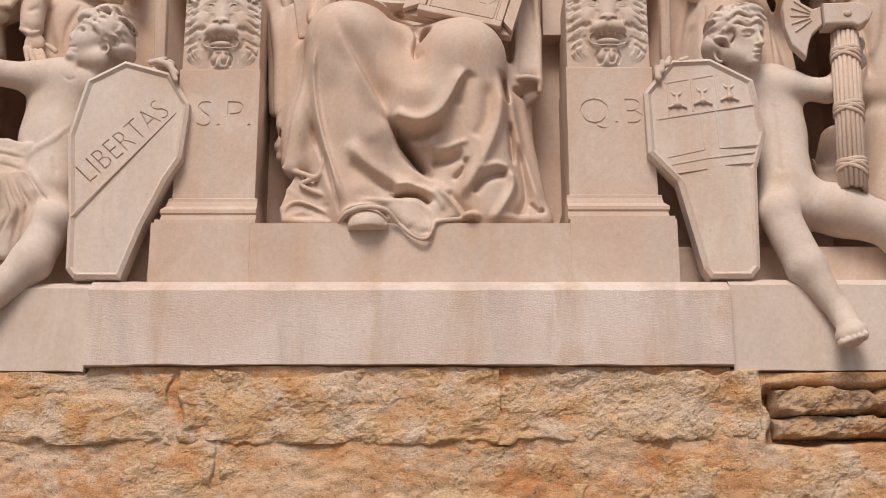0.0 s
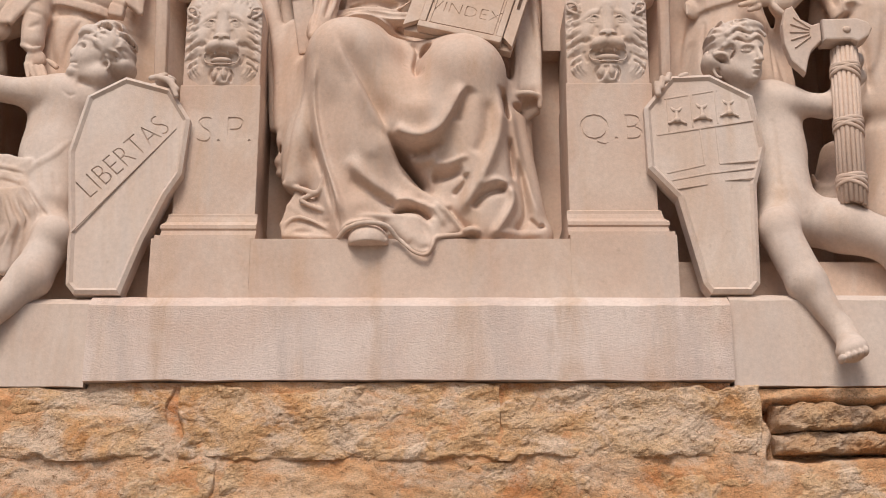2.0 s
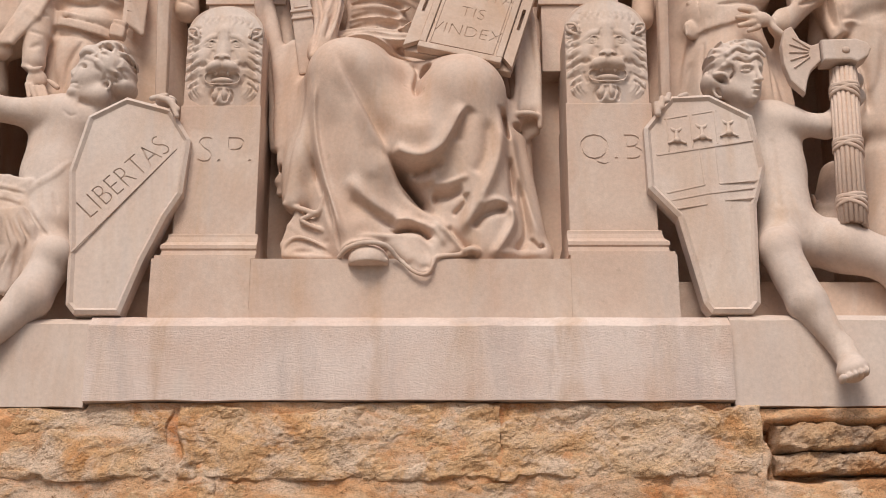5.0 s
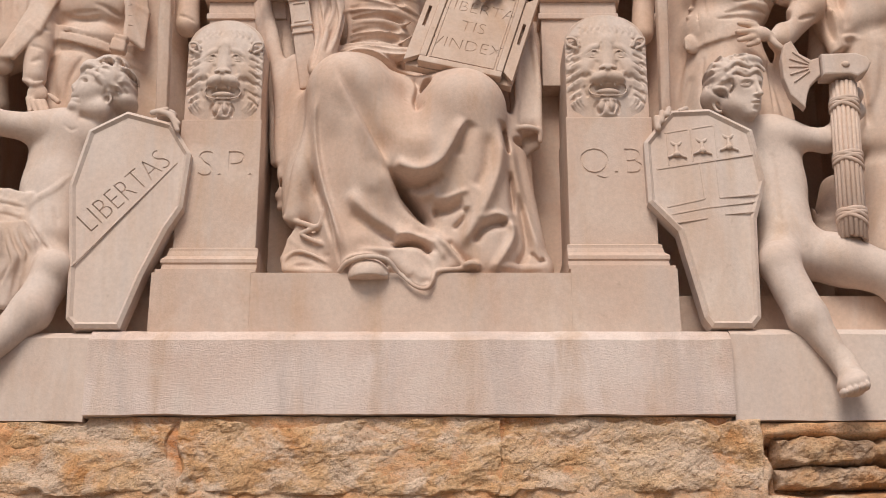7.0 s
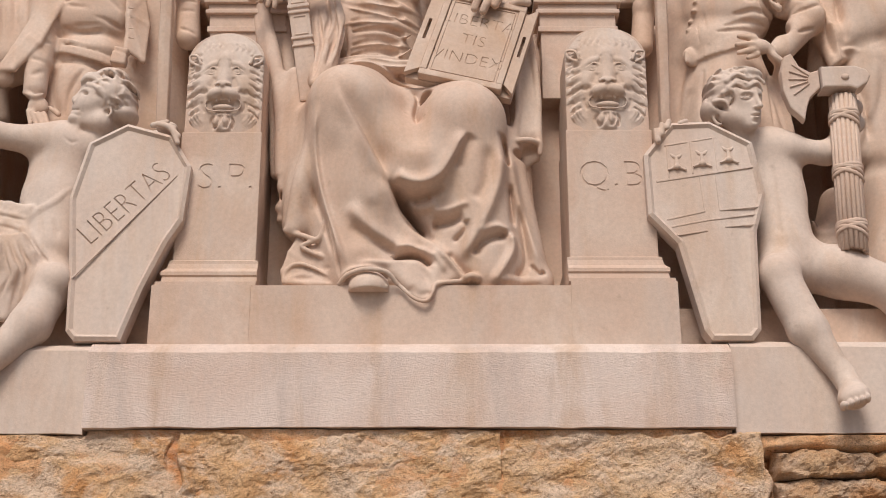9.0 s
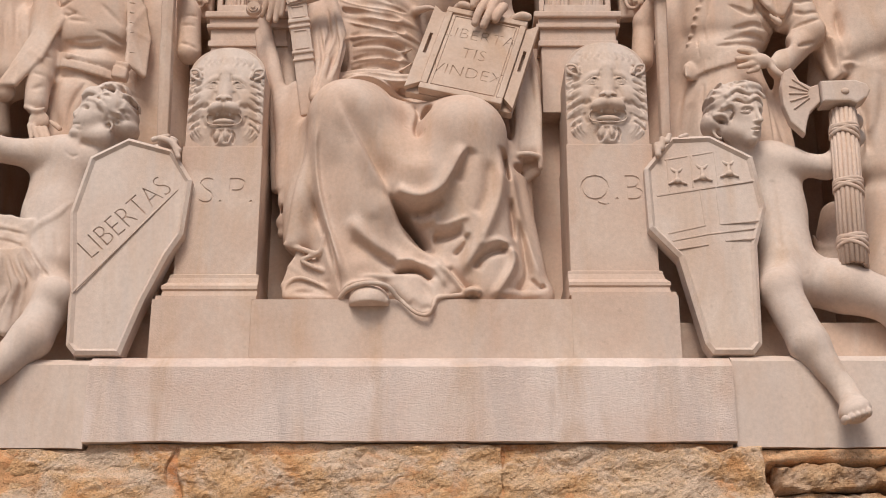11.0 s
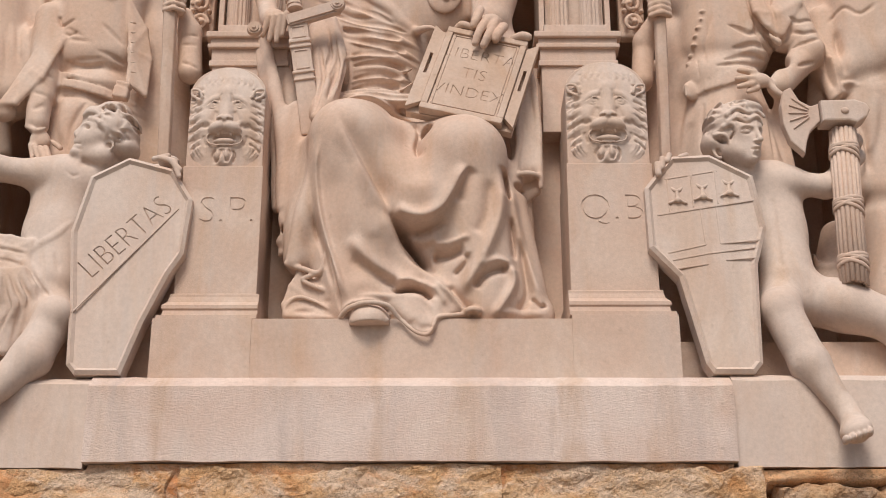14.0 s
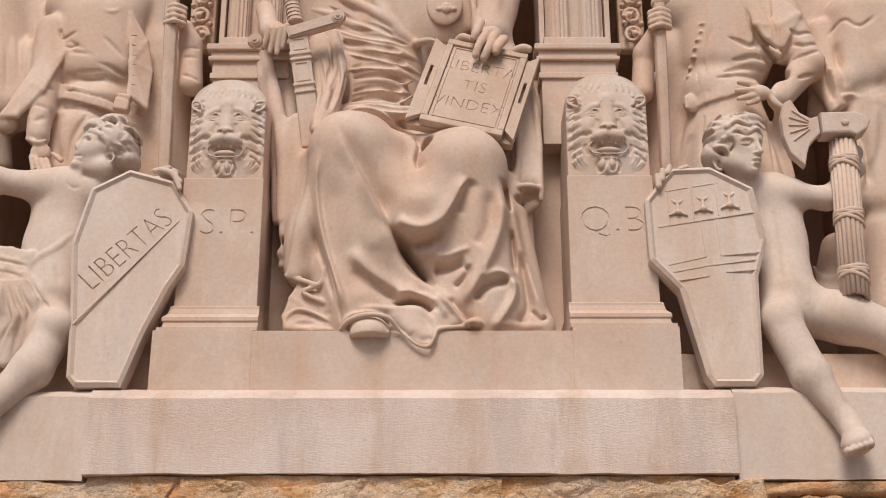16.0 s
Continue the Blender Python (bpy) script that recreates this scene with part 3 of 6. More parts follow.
lion_pillar(0.495, 0.842, 3.208, 3.872, 4.347, "Q.B", "square limestone pillar with a roaring lion mask, inscribed Q.B")


# ---- the seated figure: heavy robe over the knees ----
def seated_figure():
    c = Carving((-0.86, 4.70, 3.04), (0.56, 5.50, 5.13), 0.0045)
    # thighs, knees and shins under the cloth
    c.ball((-0.125, 5.230, 3.714), (0.40, 0.17, 0.52), 0.05)
    c.rod((-0.335, 5.240, 4.217), (-0.389, 4.950, 3.995), 0.135, 0.150, 0.06)
    c.rod((-0.398, 4.950, 3.984), (-0.330, 5.010, 3.275), 0.152, 0.160, 0.08)
    c.rod((0.051, 5.240, 4.151), (0.083, 4.960, 3.922), 0.135, 0.150, 0.06)
    c.rod((0.090, 4.960, 3.912), (0.166, 5.010, 3.263), 0.150, 0.150, 0.08)
    c.rod((-0.156, 5.120, 3.960), (-0.123, 5.000, 3.770), 0.130, 0.150, 0.10)
    c.rod((-0.297, 5.000, 3.936), (-0.132, 5.000, 3.733), 0.140, 0.150, 0.10)
    c.rod((0.030, 5.010, 3.914), (-0.063, 5.000, 3.732), 0.140, 0.150, 0.10)
    c.rod((-0.231, 5.060, 4.000), (0.042, 5.060, 3.990), 0.110, 0.110, 0.08)
    c.ball((-0.090, 4.985, 3.696), (0.150, 0.150, 0.120), 0.06)
    c.rod((-0.040, 5.040, 3.624), (0.028, 5.050, 3.408), 0.120, 0.120, 0.06)
    c.rod((-0.532, 5.040, 3.981), (-0.550, 5.020, 3.499), 0.070, 0.085, 0.05)
    c.rod((0.253, 5.060, 3.886), (0.332, 5.040, 3.285), 0.060, 0.090, 0.05)
    c.rod((-0.554, 5.020, 3.246), (0.374, 5.010, 3.246), 0.060, 0.062, 0.04)
    c.rod((-0.329, 4.985, 3.278), (0.028, 4.975, 3.251), 0.095, 0.085, 0.05)
    c.rod((-0.221, 5.030, 3.449), (0.028, 4.985, 3.290), 0.095, 0.085, 0.05)
    # cloth sagging between the knees
    c.press([(-0.169, 4.960, 4.072), (-0.117, 4.880, 3.880), (-0.097, 4.840, 3.713)], 0.060, 0.060, 0.022, 0.3)
    c.press([(-0.433, 4.830, 4.043), (-0.374, 4.810, 3.927), (-0.313, 4.820, 3.815), (-0.253, 4.830, 3.709), (-0.208, 4.840, 3.631)], 0.055, 0.009, 0.026, 0.35)
    c.press([(-0.434, 4.810, 3.997), (-0.388, 4.800, 3.905), (-0.330, 4.810, 3.798), (-0.275, 4.820, 3.699), (-0.217, 4.840, 3.616)], 0.018, 0.030, -0.010)
    c.press([(-0.218, 4.860, 3.634), (-0.173, 4.890, 3.559), (-0.115, 4.920, 3.480), (-0.048, 4.930, 3.398)], 0.022, 0.007, 0.055, 0.25)
    c.press([(-0.275, 4.840, 3.664), (-0.203, 4.860, 3.540), (-0.140, 4.880, 3.450), (-0.038, 4.880, 3.361), (0.045, 4.880, 3.254)], 0.020, 0.040, -0.022)
    c.press([(-0.208, 4.840, 3.633), (-0.149, 4.830, 3.607), (-0.083, 4.830, 3.597), (-0.012, 4.830, 3.631), (0.037, 4.830, 3.708), (0.091, 4.810, 3.822)], 0.034, 0.008, -0.040, 0.12)
    c.press([(0.109, 4.820, 3.812), (0.078, 4.840, 3.742), (0.042, 4.860, 3.663)], 0.030, 0.010, 0.018)
    c.press([(-0.186, 4.870, 3.590), (-0.094, 4.870, 3.571), (0.006, 4.870, 3.609)], 0.008, 0.020, 0.020)
    c.press([(-0.159, 4.870, 3.551), (-0.088, 4.870, 3.523), (-0.016, 4.870, 3.547)], 0.020, 0.014, -0.012)
    for a, b in (((-0.105, 4.850, 3.601), (-0.108, 4.870, 3.556)), ((-0.068, 4.850, 3.601), (-0.052, 4.870, 3.556)), ((-0.150, 4.850, 3.606), (-0.170, 4.870, 3.571)), ((-0.028, 4.850, 3.620), (0.001, 4.870, 3.585))):
        c.press([a, b], 0.006, 0.006, 0.005)
    c.press([(-0.135, 4.980, 4.087), (-0.105, 4.940, 4.020), (-0.116, 4.910, 3.939), (-0.099, 4.880, 3.867)], 0.022, 0.010, 0.024)
    c.ball((-0.075, 4.900, 4.026), (0.024, 0.12, 0.042), 0.012, True, -28)
    c.ball((-0.096, 4.895, 3.451), (0.080, 0.085, 0.024), 0.02, True, -42)
    c.press([(-0.052, 4.910, 3.476), (0.017, 4.920, 3.470), (0.082, 4.920, 3.485)], 0.014, 0.028, 0.036)
    c.press([(-0.050, 4.910, 3.519), (0.028, 4.910, 3.510), (0.108, 4.890, 3.526)], 0.014, 0.012, -0.012)
    c.press([(0.086, 4.910, 3.462), (0.086, 4.920, 3.423), (0.032, 4.920, 3.375)], 0.014, 0.010, 0.020)
    # long folds of the shin with the shoe
    c.press([(-0.505, 4.850, 3.961), (-0.514, 4.870, 3.776), (-0.482, 4.890, 3.577), (-0.423, 4.890, 3.386), (-0.374, 4.880, 3.255)], 0.014, 0.032, -0.026)
    c.press([(-0.425, 4.800, 3.842), (-0.424, 4.820, 3.632), (-0.373, 4.850, 3.453), (-0.322, 4.860, 3.317)], 0.040, 0.050, 0.014)
    c.press([(-0.552, 4.960, 3.841), (-0.541, 4.950, 3.687), (-0.498, 4.930, 3.544), (-0.453, 4.930, 3.413), (-0.413, 4.930, 3.272)], 0.016, 0.012, 0.024)
    c.press([(-0.354, 4.810, 3.847), (-0.327, 4.820, 3.632), (-0.264, 4.860, 3.505)], 0.030, 0.030, -0.010)
    c.press([(-0.387, 4.840, 3.521), (-0.303, 4.860, 3.434), (-0.192, 4.870, 3.376), (-0.091, 4.880, 3.361)], 0.034, 0.022, -0.022)
    c.press([(-0.365, 4.860, 3.452), (-0.271, 4.870, 3.372), (-0.157, 4.880, 3.338)], 0.018, 0.030, 0.018)
    c.press([(-0.214, 4.880, 3.310), (-0.144, 4.880, 3.331), (-0.078, 4.870, 3.313), (-0.025, 4.860, 3.248)], 0.009, 0.016, 0.040)
    c.press([(-0.214, 4.880, 3.347), (-0.126, 4.880, 3.356), (-0.043, 4.870, 3.316), (0.027, 4.860, 3.220)], 0.014, 0.012, -0.020)
    c.press([(-0.348, 4.870, 3.274), (-0.234, 4.860, 3.280), (-0.125, 4.860, 3.284), (-0.055, 4.850, 3.244), (-0.021, 4.840, 3.173)], 0.012, 0.022, -0.022)
    c.press([(-0.320, 4.860, 3.229), (-0.212, 4.860, 3.234), (-0.150, 4.850, 3.210), (-0.086, 4.850, 3.231)], 0.009, 0.012, 0.030)
    c.press([(-0.400, 4.890, 3.212), (-0.360, 4.870, 3.247), (-0.277, 4.850, 3.254), (-0.207, 4.850, 3.231), (-0.154, 4.840, 3.173)], 0.010, 0.014, -0.018)
    c.press([(-0.043, 4.880, 3.347), (0.027, 4.880, 3.289), (0.097, 4.880, 3.199)], 0.012, 0.020, -0.018)
    c.press([(0.010, 4.910, 3.339), (0.060, 4.910, 3.274), (0.110, 4.910, 3.218)], 0.016, 0.010, 0.022)
    # tongue of the hem hanging over the edge of the base
    c.rod((-0.178, 4.890, 3.253), (-0.098, 4.870, 3.155), 0.036, 0.024, 0.03)
    c.rod((-0.113, 4.892, 3.259), (-0.064, 4.868, 3.141), 0.036, 0.022, 0.03)
    c.rod((-0.027, 4.892, 3.254), (-0.042, 4.870, 3.164), 0.034, 0.018, 0.03)
    c.rod((0.027, 4.900, 3.233), (-0.025, 4.876, 3.193), 0.026, 0.016, 0.02)
    c.line([(-0.172, 4.845, 3.186), (-0.113, 4.840, 3.132), (-0.066, 4.838, 3.120), (-0.042, 4.842, 3.157), (-0.025, 4.855, 3.193), (0.070, 4.870, 3.210)], 0.009, 0.009, 0.005)
    c.press([(-0.137, 4.840, 3.184), (-0.091, 4.840, 3.150), (-0.042, 4.840, 3.155)], 0.016, 0.012, 0.008)
    c.ball((0.016, 4.830, 3.142), (0.045, 0.05, 0.035), 0.012, True)
    # shoe
    c.ball((-0.287, 4.870, 3.178), (0.080, 0.078, 0.068), 0.006)
    c.rod((-0.350, 4.835, 3.176), (-0.219, 4.835, 3.176), 0.010, 0.010, 0.004)
    c.slab((-0.284, 4.830, 3.134), (0.10, 0.10, 0.028), 0.003, True)
    c.groove([(-0.354, 4.800, 3.185), (-0.283, 4.785, 3.195), (-0.213, 4.800, 3.184)], 0.004, 0.004, 0.006)
    c.line([(-0.400, 4.865, 3.197), (-0.366, 4.835, 3.223), (-0.296, 4.805, 3.236), (-0.219, 4.815, 3.228), (-0.180, 4.840, 3.191)], 0.011, 0.011, 0.008)
    # folds of the other shin
    c.press([(0.237, 4.860, 3.840), (0.225, 4.870, 3.640), (0.174, 4.870, 3.480), (0.111, 4.870, 3.367), (0.054, 4.880, 3.282)], 0.020, 0.030, -0.030)
    c.press([(0.181, 4.820, 3.777), (0.166, 4.840, 3.616), (0.121, 4.860, 3.528)], 0.030, 0.024, 0.014)
    c.press([(0.243, 4.880, 3.849), (0.252, 4.900, 3.801), (0.260, 4.920, 3.698)], 0.008, 0.020, 0.026)
    c.press([(0.272, 4.940, 3.819), (0.295, 4.940, 3.608), (0.341, 4.950, 3.419), (0.391, 4.960, 3.281)], 0.018, 0.022, -0.022)
    c.press([(0.107, 4.890, 3.313), (0.160, 4.880, 3.377), (0.258, 4.900, 3.418)], 0.009, 0.022, 0.036)
    c.press([(0.138, 4.870, 3.390), (0.204, 4.870, 3.428), (0.262, 4.880, 3.417)], 0.016, 0.009, -0.016)
    c.press([(0.262, 4.880, 3.431), (0.274, 4.880, 3.347), (0.228, 4.880, 3.250), (0.183, 4.880, 3.186)], 0.014, 0.020, -0.028)
    c.press([(0.298, 4.930, 3.556), (0.322, 4.930, 3.412), (0.324, 4.930, 3.306), (0.269, 4.920, 3.222)], 0.018, 0.014, 0.028)
    c.press([(0.262, 4.900, 3.641), (0.270, 4.900, 3.544), (0.277, 4.900, 3.448)], 0.012, 0.012, 0.014)
    c.press([(0.338, 4.940, 3.310), (0.376, 4.940, 3.270), (0.400, 4.950, 3.283)], 0.008, 0.012, 0.020)
    c.fold([(0.202, 4.900, 3.220), (0.290, 4.900, 3.233), (0.390, 4.930, 3.239)], 0.018, 0.020, 0.009)
    c.ball((0.109, 4.870, 3.219), (0.036, 0.04, 0.022), 0.012)
    c.ball((0.108, 4.820, 3.198), (0.022, 0.06, 0.014), 0.008, True)
    # left hem in layers
    c.line([(-0.488, 4.920, 3.899), (-0.561, 4.930, 3.654), (-0.595, 4.950, 3.456)], 0.05, 0.035, 0.04)
    c.ball((-0.644, 4.980, 3.364), (0.060, 0.22, 0.052), 0.008, True, 12)
    c.sheet([(-0.504, 4.950, 3.278), (-0.571, 4.955, 3.403), (-0.506, 4.945, 3.352), (-0.449, 4.940, 3.322), (-0.409, 4.930, 3.267), (-0.407, 4.920, 3.213), (-0.522, 4.930, 3.216), (-0.616, 4.940, 3.229), (-0.626, 4.950, 3.274), (-0.601, 4.955, 3.351), (-0.571, 4.955, 3.403)], 0.014, 0.010)
    c.line([(-0.625, 4.940, 3.445), (-0.551, 4.925, 3.415), (-0.491, 4.910, 3.398), (-0.466, 4.900, 3.473)], 0.010, 0.011, 0.006)
    c.line([(-0.492, 4.915, 3.395), (-0.532, 4.920, 3.383), (-0.556, 4.925, 3.368), (-0.503, 4.920, 3.338), (-0.447, 4.915, 3.313), (-0.416, 4.910, 3.265), (-0.438, 4.915, 3.243), (-0.501, 4.920, 3.278), (-0.569, 4.930, 3.300), (-0.615, 4.935, 3.273), (-0.615, 4.935, 3.227), (-0.522, 4.925, 3.221), (-0.406, 4.910, 3.207)], 0.009, 0.009, 0.005)
    c.ball((-0.549, 4.880, 3.241), (0.062, 0.055, 0.020), 0.006, True)
    c.ball((-0.472, 4.880, 3.282), (0.034, 0.045, 0.016), 0.006, True, -30)
    c.rod((-0.448, 5.000, 3.487), (-0.419, 5.000, 3.272), 0.09, 0.09, 0.02)
    c.crease([(-0.456, 4.890, 3.469), (-0.417, 4.890, 3.328), (-0.401, 4.890, 3.230)], 0.0132, 0.0110, 0.006, -0.15)
    # trunk with gathered cloth
    c.rod((-0.274, 5.350, 4.408), (-0.193, 5.370, 5.170), 0.205, 0.25, 0.06, flat=0.92)
    c.rod((-0.458, 5.370, 4.593), (-0.522, 5.380, 4.959), 0.16, 0.18, 0.06)
    c.rod((-0.461, 5.170, 4.286), (-0.128, 5.160, 4.281), 0.035, 0.03, 0.03)
    c.crease([(-0.503, 5.000, 4.150), (-0.438, 5.050, 4.210), (-0.332, 5.080, 4.239), (-0.211, 5.080, 4.207), (-0.113, 5.050, 4.138)], 0.020, 0.024, 0.010, -0.2)
    for a, m, b, r in (((-0.457, 5.120, 4.274), (-0.308, 5.080, 4.280), (-0.127, 5.090, 4.272), 0.018), ((-0.446, 5.120, 4.315), (-0.309, 5.080, 4.316), (-0.127, 5.090, 4.332), 0.014),
                       ((-0.421, 5.110, 4.343), (-0.285, 5.070, 4.343), (-0.115, 5.080, 4.354), 0.013), ((-0.430, 5.110, 4.392), (-0.286, 5.070, 4.398), (-0.115, 5.080, 4.390), 0.015),
                       ((-0.417, 5.110, 4.448), (-0.262, 5.070, 4.440), (-0.103, 5.080, 4.431), 0.012), ((-0.438, 5.110, 4.518), (-0.313, 5.080, 4.515), (-0.104, 5.080, 4.464), 0.020),
                       ((-0.427, 5.100, 4.597), (-0.264, 5.070, 4.537), (-0.104, 5.080, 4.501), 0.018), ((-0.469, 5.120, 4.695), (-0.290, 5.080, 4.600), (-0.092, 5.080, 4.557), 0.020),
                       ((-0.575, 5.160, 4.763), (-0.341, 5.090, 4.663), (-0.092, 5.080, 4.605), 0.016), ((-0.605, 5.180, 4.849), (-0.420, 5.120, 4.753), (-0.217, 5.090, 4.677), 0.020),
                       ((-0.585, 5.200, 4.951), (-0.372, 5.120, 4.841), (-0.217, 5.090, 4.705), 0.022)):
        c.fold([a, m, b], r * 0.9, r * 1.15, 0.006, 0.2)
    for a, m, b in (((-0.431, 5.090, 4.476), (-0.262, 5.050, 4.464), (-0.103, 5.050, 4.431)), ((-0.429, 5.090, 4.409), (-0.285, 5.050, 4.409), (-0.115, 5.050, 4.395)), ((-0.432, 5.090, 4.354), (-0.284, 5.050, 4.360), (-0.127, 5.050, 4.354)), ((-0.569, 5.120, 4.704), (-0.313, 5.050, 4.610), (-0.104, 5.050, 4.565)), ((-0.464, 5.080, 4.628), (-0.263, 5.040, 4.548), (-0.103, 5.050, 4.512)), ((-0.440, 5.080, 4.299), (-0.295, 5.050, 4.283), (-0.126, 5.050, 4.278)), ((-0.570, 5.100, 4.773), (-0.365, 5.060, 4.679), (-0.166, 5.050, 4.621)), ((-0.424, 5.080, 4.529), (-0.361, 5.060, 4.526), (-0.213, 5.050, 4.498)), ((-0.453, 5.080, 4.245), (-0.331, 5.060, 4.240), (-0.210, 5.060, 4.223)), ((-0.522, 5.100, 4.843), (-0.366, 5.060, 4.745), (-0.228, 5.050, 4.661))):
        c.crease([a, m, b], 0.013, 0.019, 0.006, -0.05)
    c.press([(-0.451, 5.060, 4.240), (-0.329, 5.040, 4.229), (-0.209, 5.040, 4.202), (-0.100, 5.020, 4.139)], 0.010, 0.022, 0.050, 0.2)
    # mantle edge across the breast
    c.fold([(-0.378, 5.160, 5.030), (-0.268, 5.080, 4.772), (-0.191, 5.060, 4.673), (-0.087, 5.060, 4.616), (-0.030, 5.070, 4.579)], 0.026, 0.016, 0.02)
    c.ball((-0.019, 5.240, 4.841), (0.16, 0.09, 0.22), 0.04)
    # round brooch
    c.ball(c.front((-0.001, 5.150, 4.821), 0.004), (0.082, 0.022, 0.108), 0.003)
    p = c.front((0.007, 5.150, 4.791))
    c.ball(p, (0.022, 0.014, 0.026), 0.004)
    for s in (-1, 1):
        c.ball((p[0] + s * 0.030, p[1] + 0.002, p[2] - 0.004), (0.016, 0.010, 0.012), 0.004)
        c.ball((p[0] + s * 0.008, p[1] - 0.012, p[2] + 0.006), (0.005, 0.006, 0.005), 0.003, True)
    # right arm sleeve, and the long sleeve end hanging beside the tablet
    c.rod((0.272, 5.320, 5.136), (0.208, 5.160, 4.675), 0.12, 0.09, 0.05)
    c.line([(0.110, 5.160, 5.030), (0.128, 5.130, 4.802), (0.137, 5.120, 4.651)], 0.016, 0.010, 0.012)
    c.rod((0.234, 5.200, 4.612), (0.328, 5.160, 4.419), 0.08, 0.06, 0.03)
    c.line([(0.212, 5.140, 5.016), (0.234, 5.110, 4.819), (0.186, 5.100, 4.654)], 0.022, 0.014, 0.02)
    c.line([(0.303, 5.180, 5.013), (0.286, 5.160, 4.792), (0.269, 5.160, 4.589)], 0.018, 0.014, 0.02)
    c.rod((0.314, 5.120, 4.425), (0.341, 5.070, 3.916), 0.055, 0.062, 0.03, flat=0.8)
    c.line([(0.369, 5.100, 4.414), (0.394, 5.060, 4.148), (0.395, 5.040, 3.864)], 0.014, 0.014, 0.02)
    c.line([(0.306, 5.050, 4.223), (0.308, 5.030, 4.027), (0.291, 5.020, 3.868)], 0.014, 0.012, 0.02)
    c.ball((0.339, 5.000, 3.803), (0.055, 0.09, 0.028), 0.010, True, -6)
    c.line([(0.281, 5.020, 3.862), (0.344, 5.010, 3.868), (0.394, 5.030, 3.859), (0.398, 5.040, 3.820)], 0.011, 0.010, 0.008)
    c.sheet([(0.348, 5.100, 3.813), (0.289, 5.090, 3.873), (0.396, 5.090, 3.873), (0.387, 5.090, 3.817), (0.323, 5.100, 3.775)], 0.012, 0.012)
    c.rod((0.325, 5.140, 3.779), (0.344, 5.140, 3.564), 0.045, 0.035, 0.02)
    c.line([(0.321, 5.060, 3.758), (0.335, 5.080, 3.640), (0.351, 5.100, 3.474)], 0.018, 0.014, 0.015)
    # mantle on the other side, hanging along the pillar
    c.line([(-0.793, 5.160, 4.576), (-0.740, 5.120, 4.343), (-0.691, 5.100, 4.115), (-0.665, 5.080, 3.742)], 0.030, 0.034, 0.02)
    c.line([(-0.821, 5.180, 4.573), (-0.781, 5.140, 4.381), (-0.733, 5.140, 4.189), (-0.699, 5.140, 3.767)], 0.026, 0.024, 0.015)
    c.line([(-0.723, 5.200, 4.584), (-0.671, 5.180, 4.292), (-0.637, 5.120, 3.914), (-0.642, 5.100, 3.649), (-0.663, 5.100, 3.599)], 0.034, 0.030, 0.02)
    c.line([(-0.659, 5.070, 3.732), (-0.669, 5.070, 3.687), (-0.654, 5.090, 3.620), (-0.666, 5.100, 3.549)], 0.016, 0.018, 0.012)
    c.ball((-0.660, 5.050, 3.641), (0.014, 0.05, 0.03), 0.008, True)
    c.line([(-0.494, 5.140, 4.664), (-0.443, 5.100, 4.443), (-0.478, 5.080, 4.280), (-0.518, 5.020, 4.168)], 0.022, 0.026, 0.02)
    c.line([(-0.570, 5.160, 4.618), (-0.547, 5.120, 4.426), (-0.503, 5.080, 4.294), (-0.536, 4.980, 4.108)], 0.026, 0.022, 0.02)
    c.rod((-0.536, 5.200, 4.642), (-0.520, 5.060, 4.149), 0.07, 0.06, 0.04)
    c.rod((-0.622, 5.100, 4.196), (-0.590, 5.050, 3.505), 0.05, 0.06, 0.04)
    for a, m, b in (((-0.484, 5.100, 4.583), (-0.457, 5.080, 4.404), (-0.493, 5.050, 4.211)), ((-0.546, 5.100, 4.527), (-0.514, 5.080, 4.335), (-0.539, 5.000, 4.140)), ((-0.433, 5.100, 4.555), (-0.425, 5.100, 4.415), (-0.449, 5.080, 4.272)), ((-0.514, 5.100, 4.612), (-0.490, 5.100, 4.471), (-0.509, 5.080, 4.349))):
        c.crease([a, m, b], 0.010, 0.012, 0.006, -0.1)
        c.fold([(v[0] + 0.016, v[1], v[2]) for v in (a, m, b)], 0.011, 0.012, 0.006)
    # left forearm and fist on the sword hilt
    c.rod((-0.810, 5.200, 4.817), (-0.765, 5.100, 4.655), 0.045, 0.045, 0.03)
    c.ball((-0.741, 5.080, 4.628), (0.055, 0.05, 0.055), 0.02)
    for i, (a, b) in enumerate((((-0.759, 5.030, 4.621), (-0.787, 5.050, 4.540)), ((-0.733, 5.020, 4.615), (-0.756, 5.040, 4.515)), ((-0.709, 5.020, 4.621), (-0.726, 5.040, 4.509)), ((-0.685, 5.020, 4.632), (-0.703, 5.040, 4.537)))):
        c.rod(a, b, 0.015, 0.012, 0.005)
    # right hand over the tablet's upper edge
    c.ball((0.199, 5.060, 4.601), (0.055, 0.06, 0.04), 0.02)
    for a, m, b in (((0.155, 5.050, 4.666), (0.133, 4.985, 4.577), (0.123, 4.980, 4.546)), ((0.183, 5.020, 4.597), (0.146, 4.965, 4.504), (0.131, 4.965, 4.454)), ((0.217, 5.020, 4.586), (0.185, 4.960, 4.484), (0.167, 4.960, 4.440)), ((0.256, 5.030, 4.569), (0.229, 4.970, 4.501), (0.218, 4.965, 4.470)), ((0.061, 5.040, 4.570), (0.080, 5.020, 4.575), (0.124, 5.020, 4.558)), ((0.299, 5.020, 4.502), (0.334, 5.000, 4.507), (0.358, 5.000, 4.502))):
        c.line([a, m, b], 0.021, 0.017, 0.006, steps=3)
    c.grain(0.0016, 28, 3)
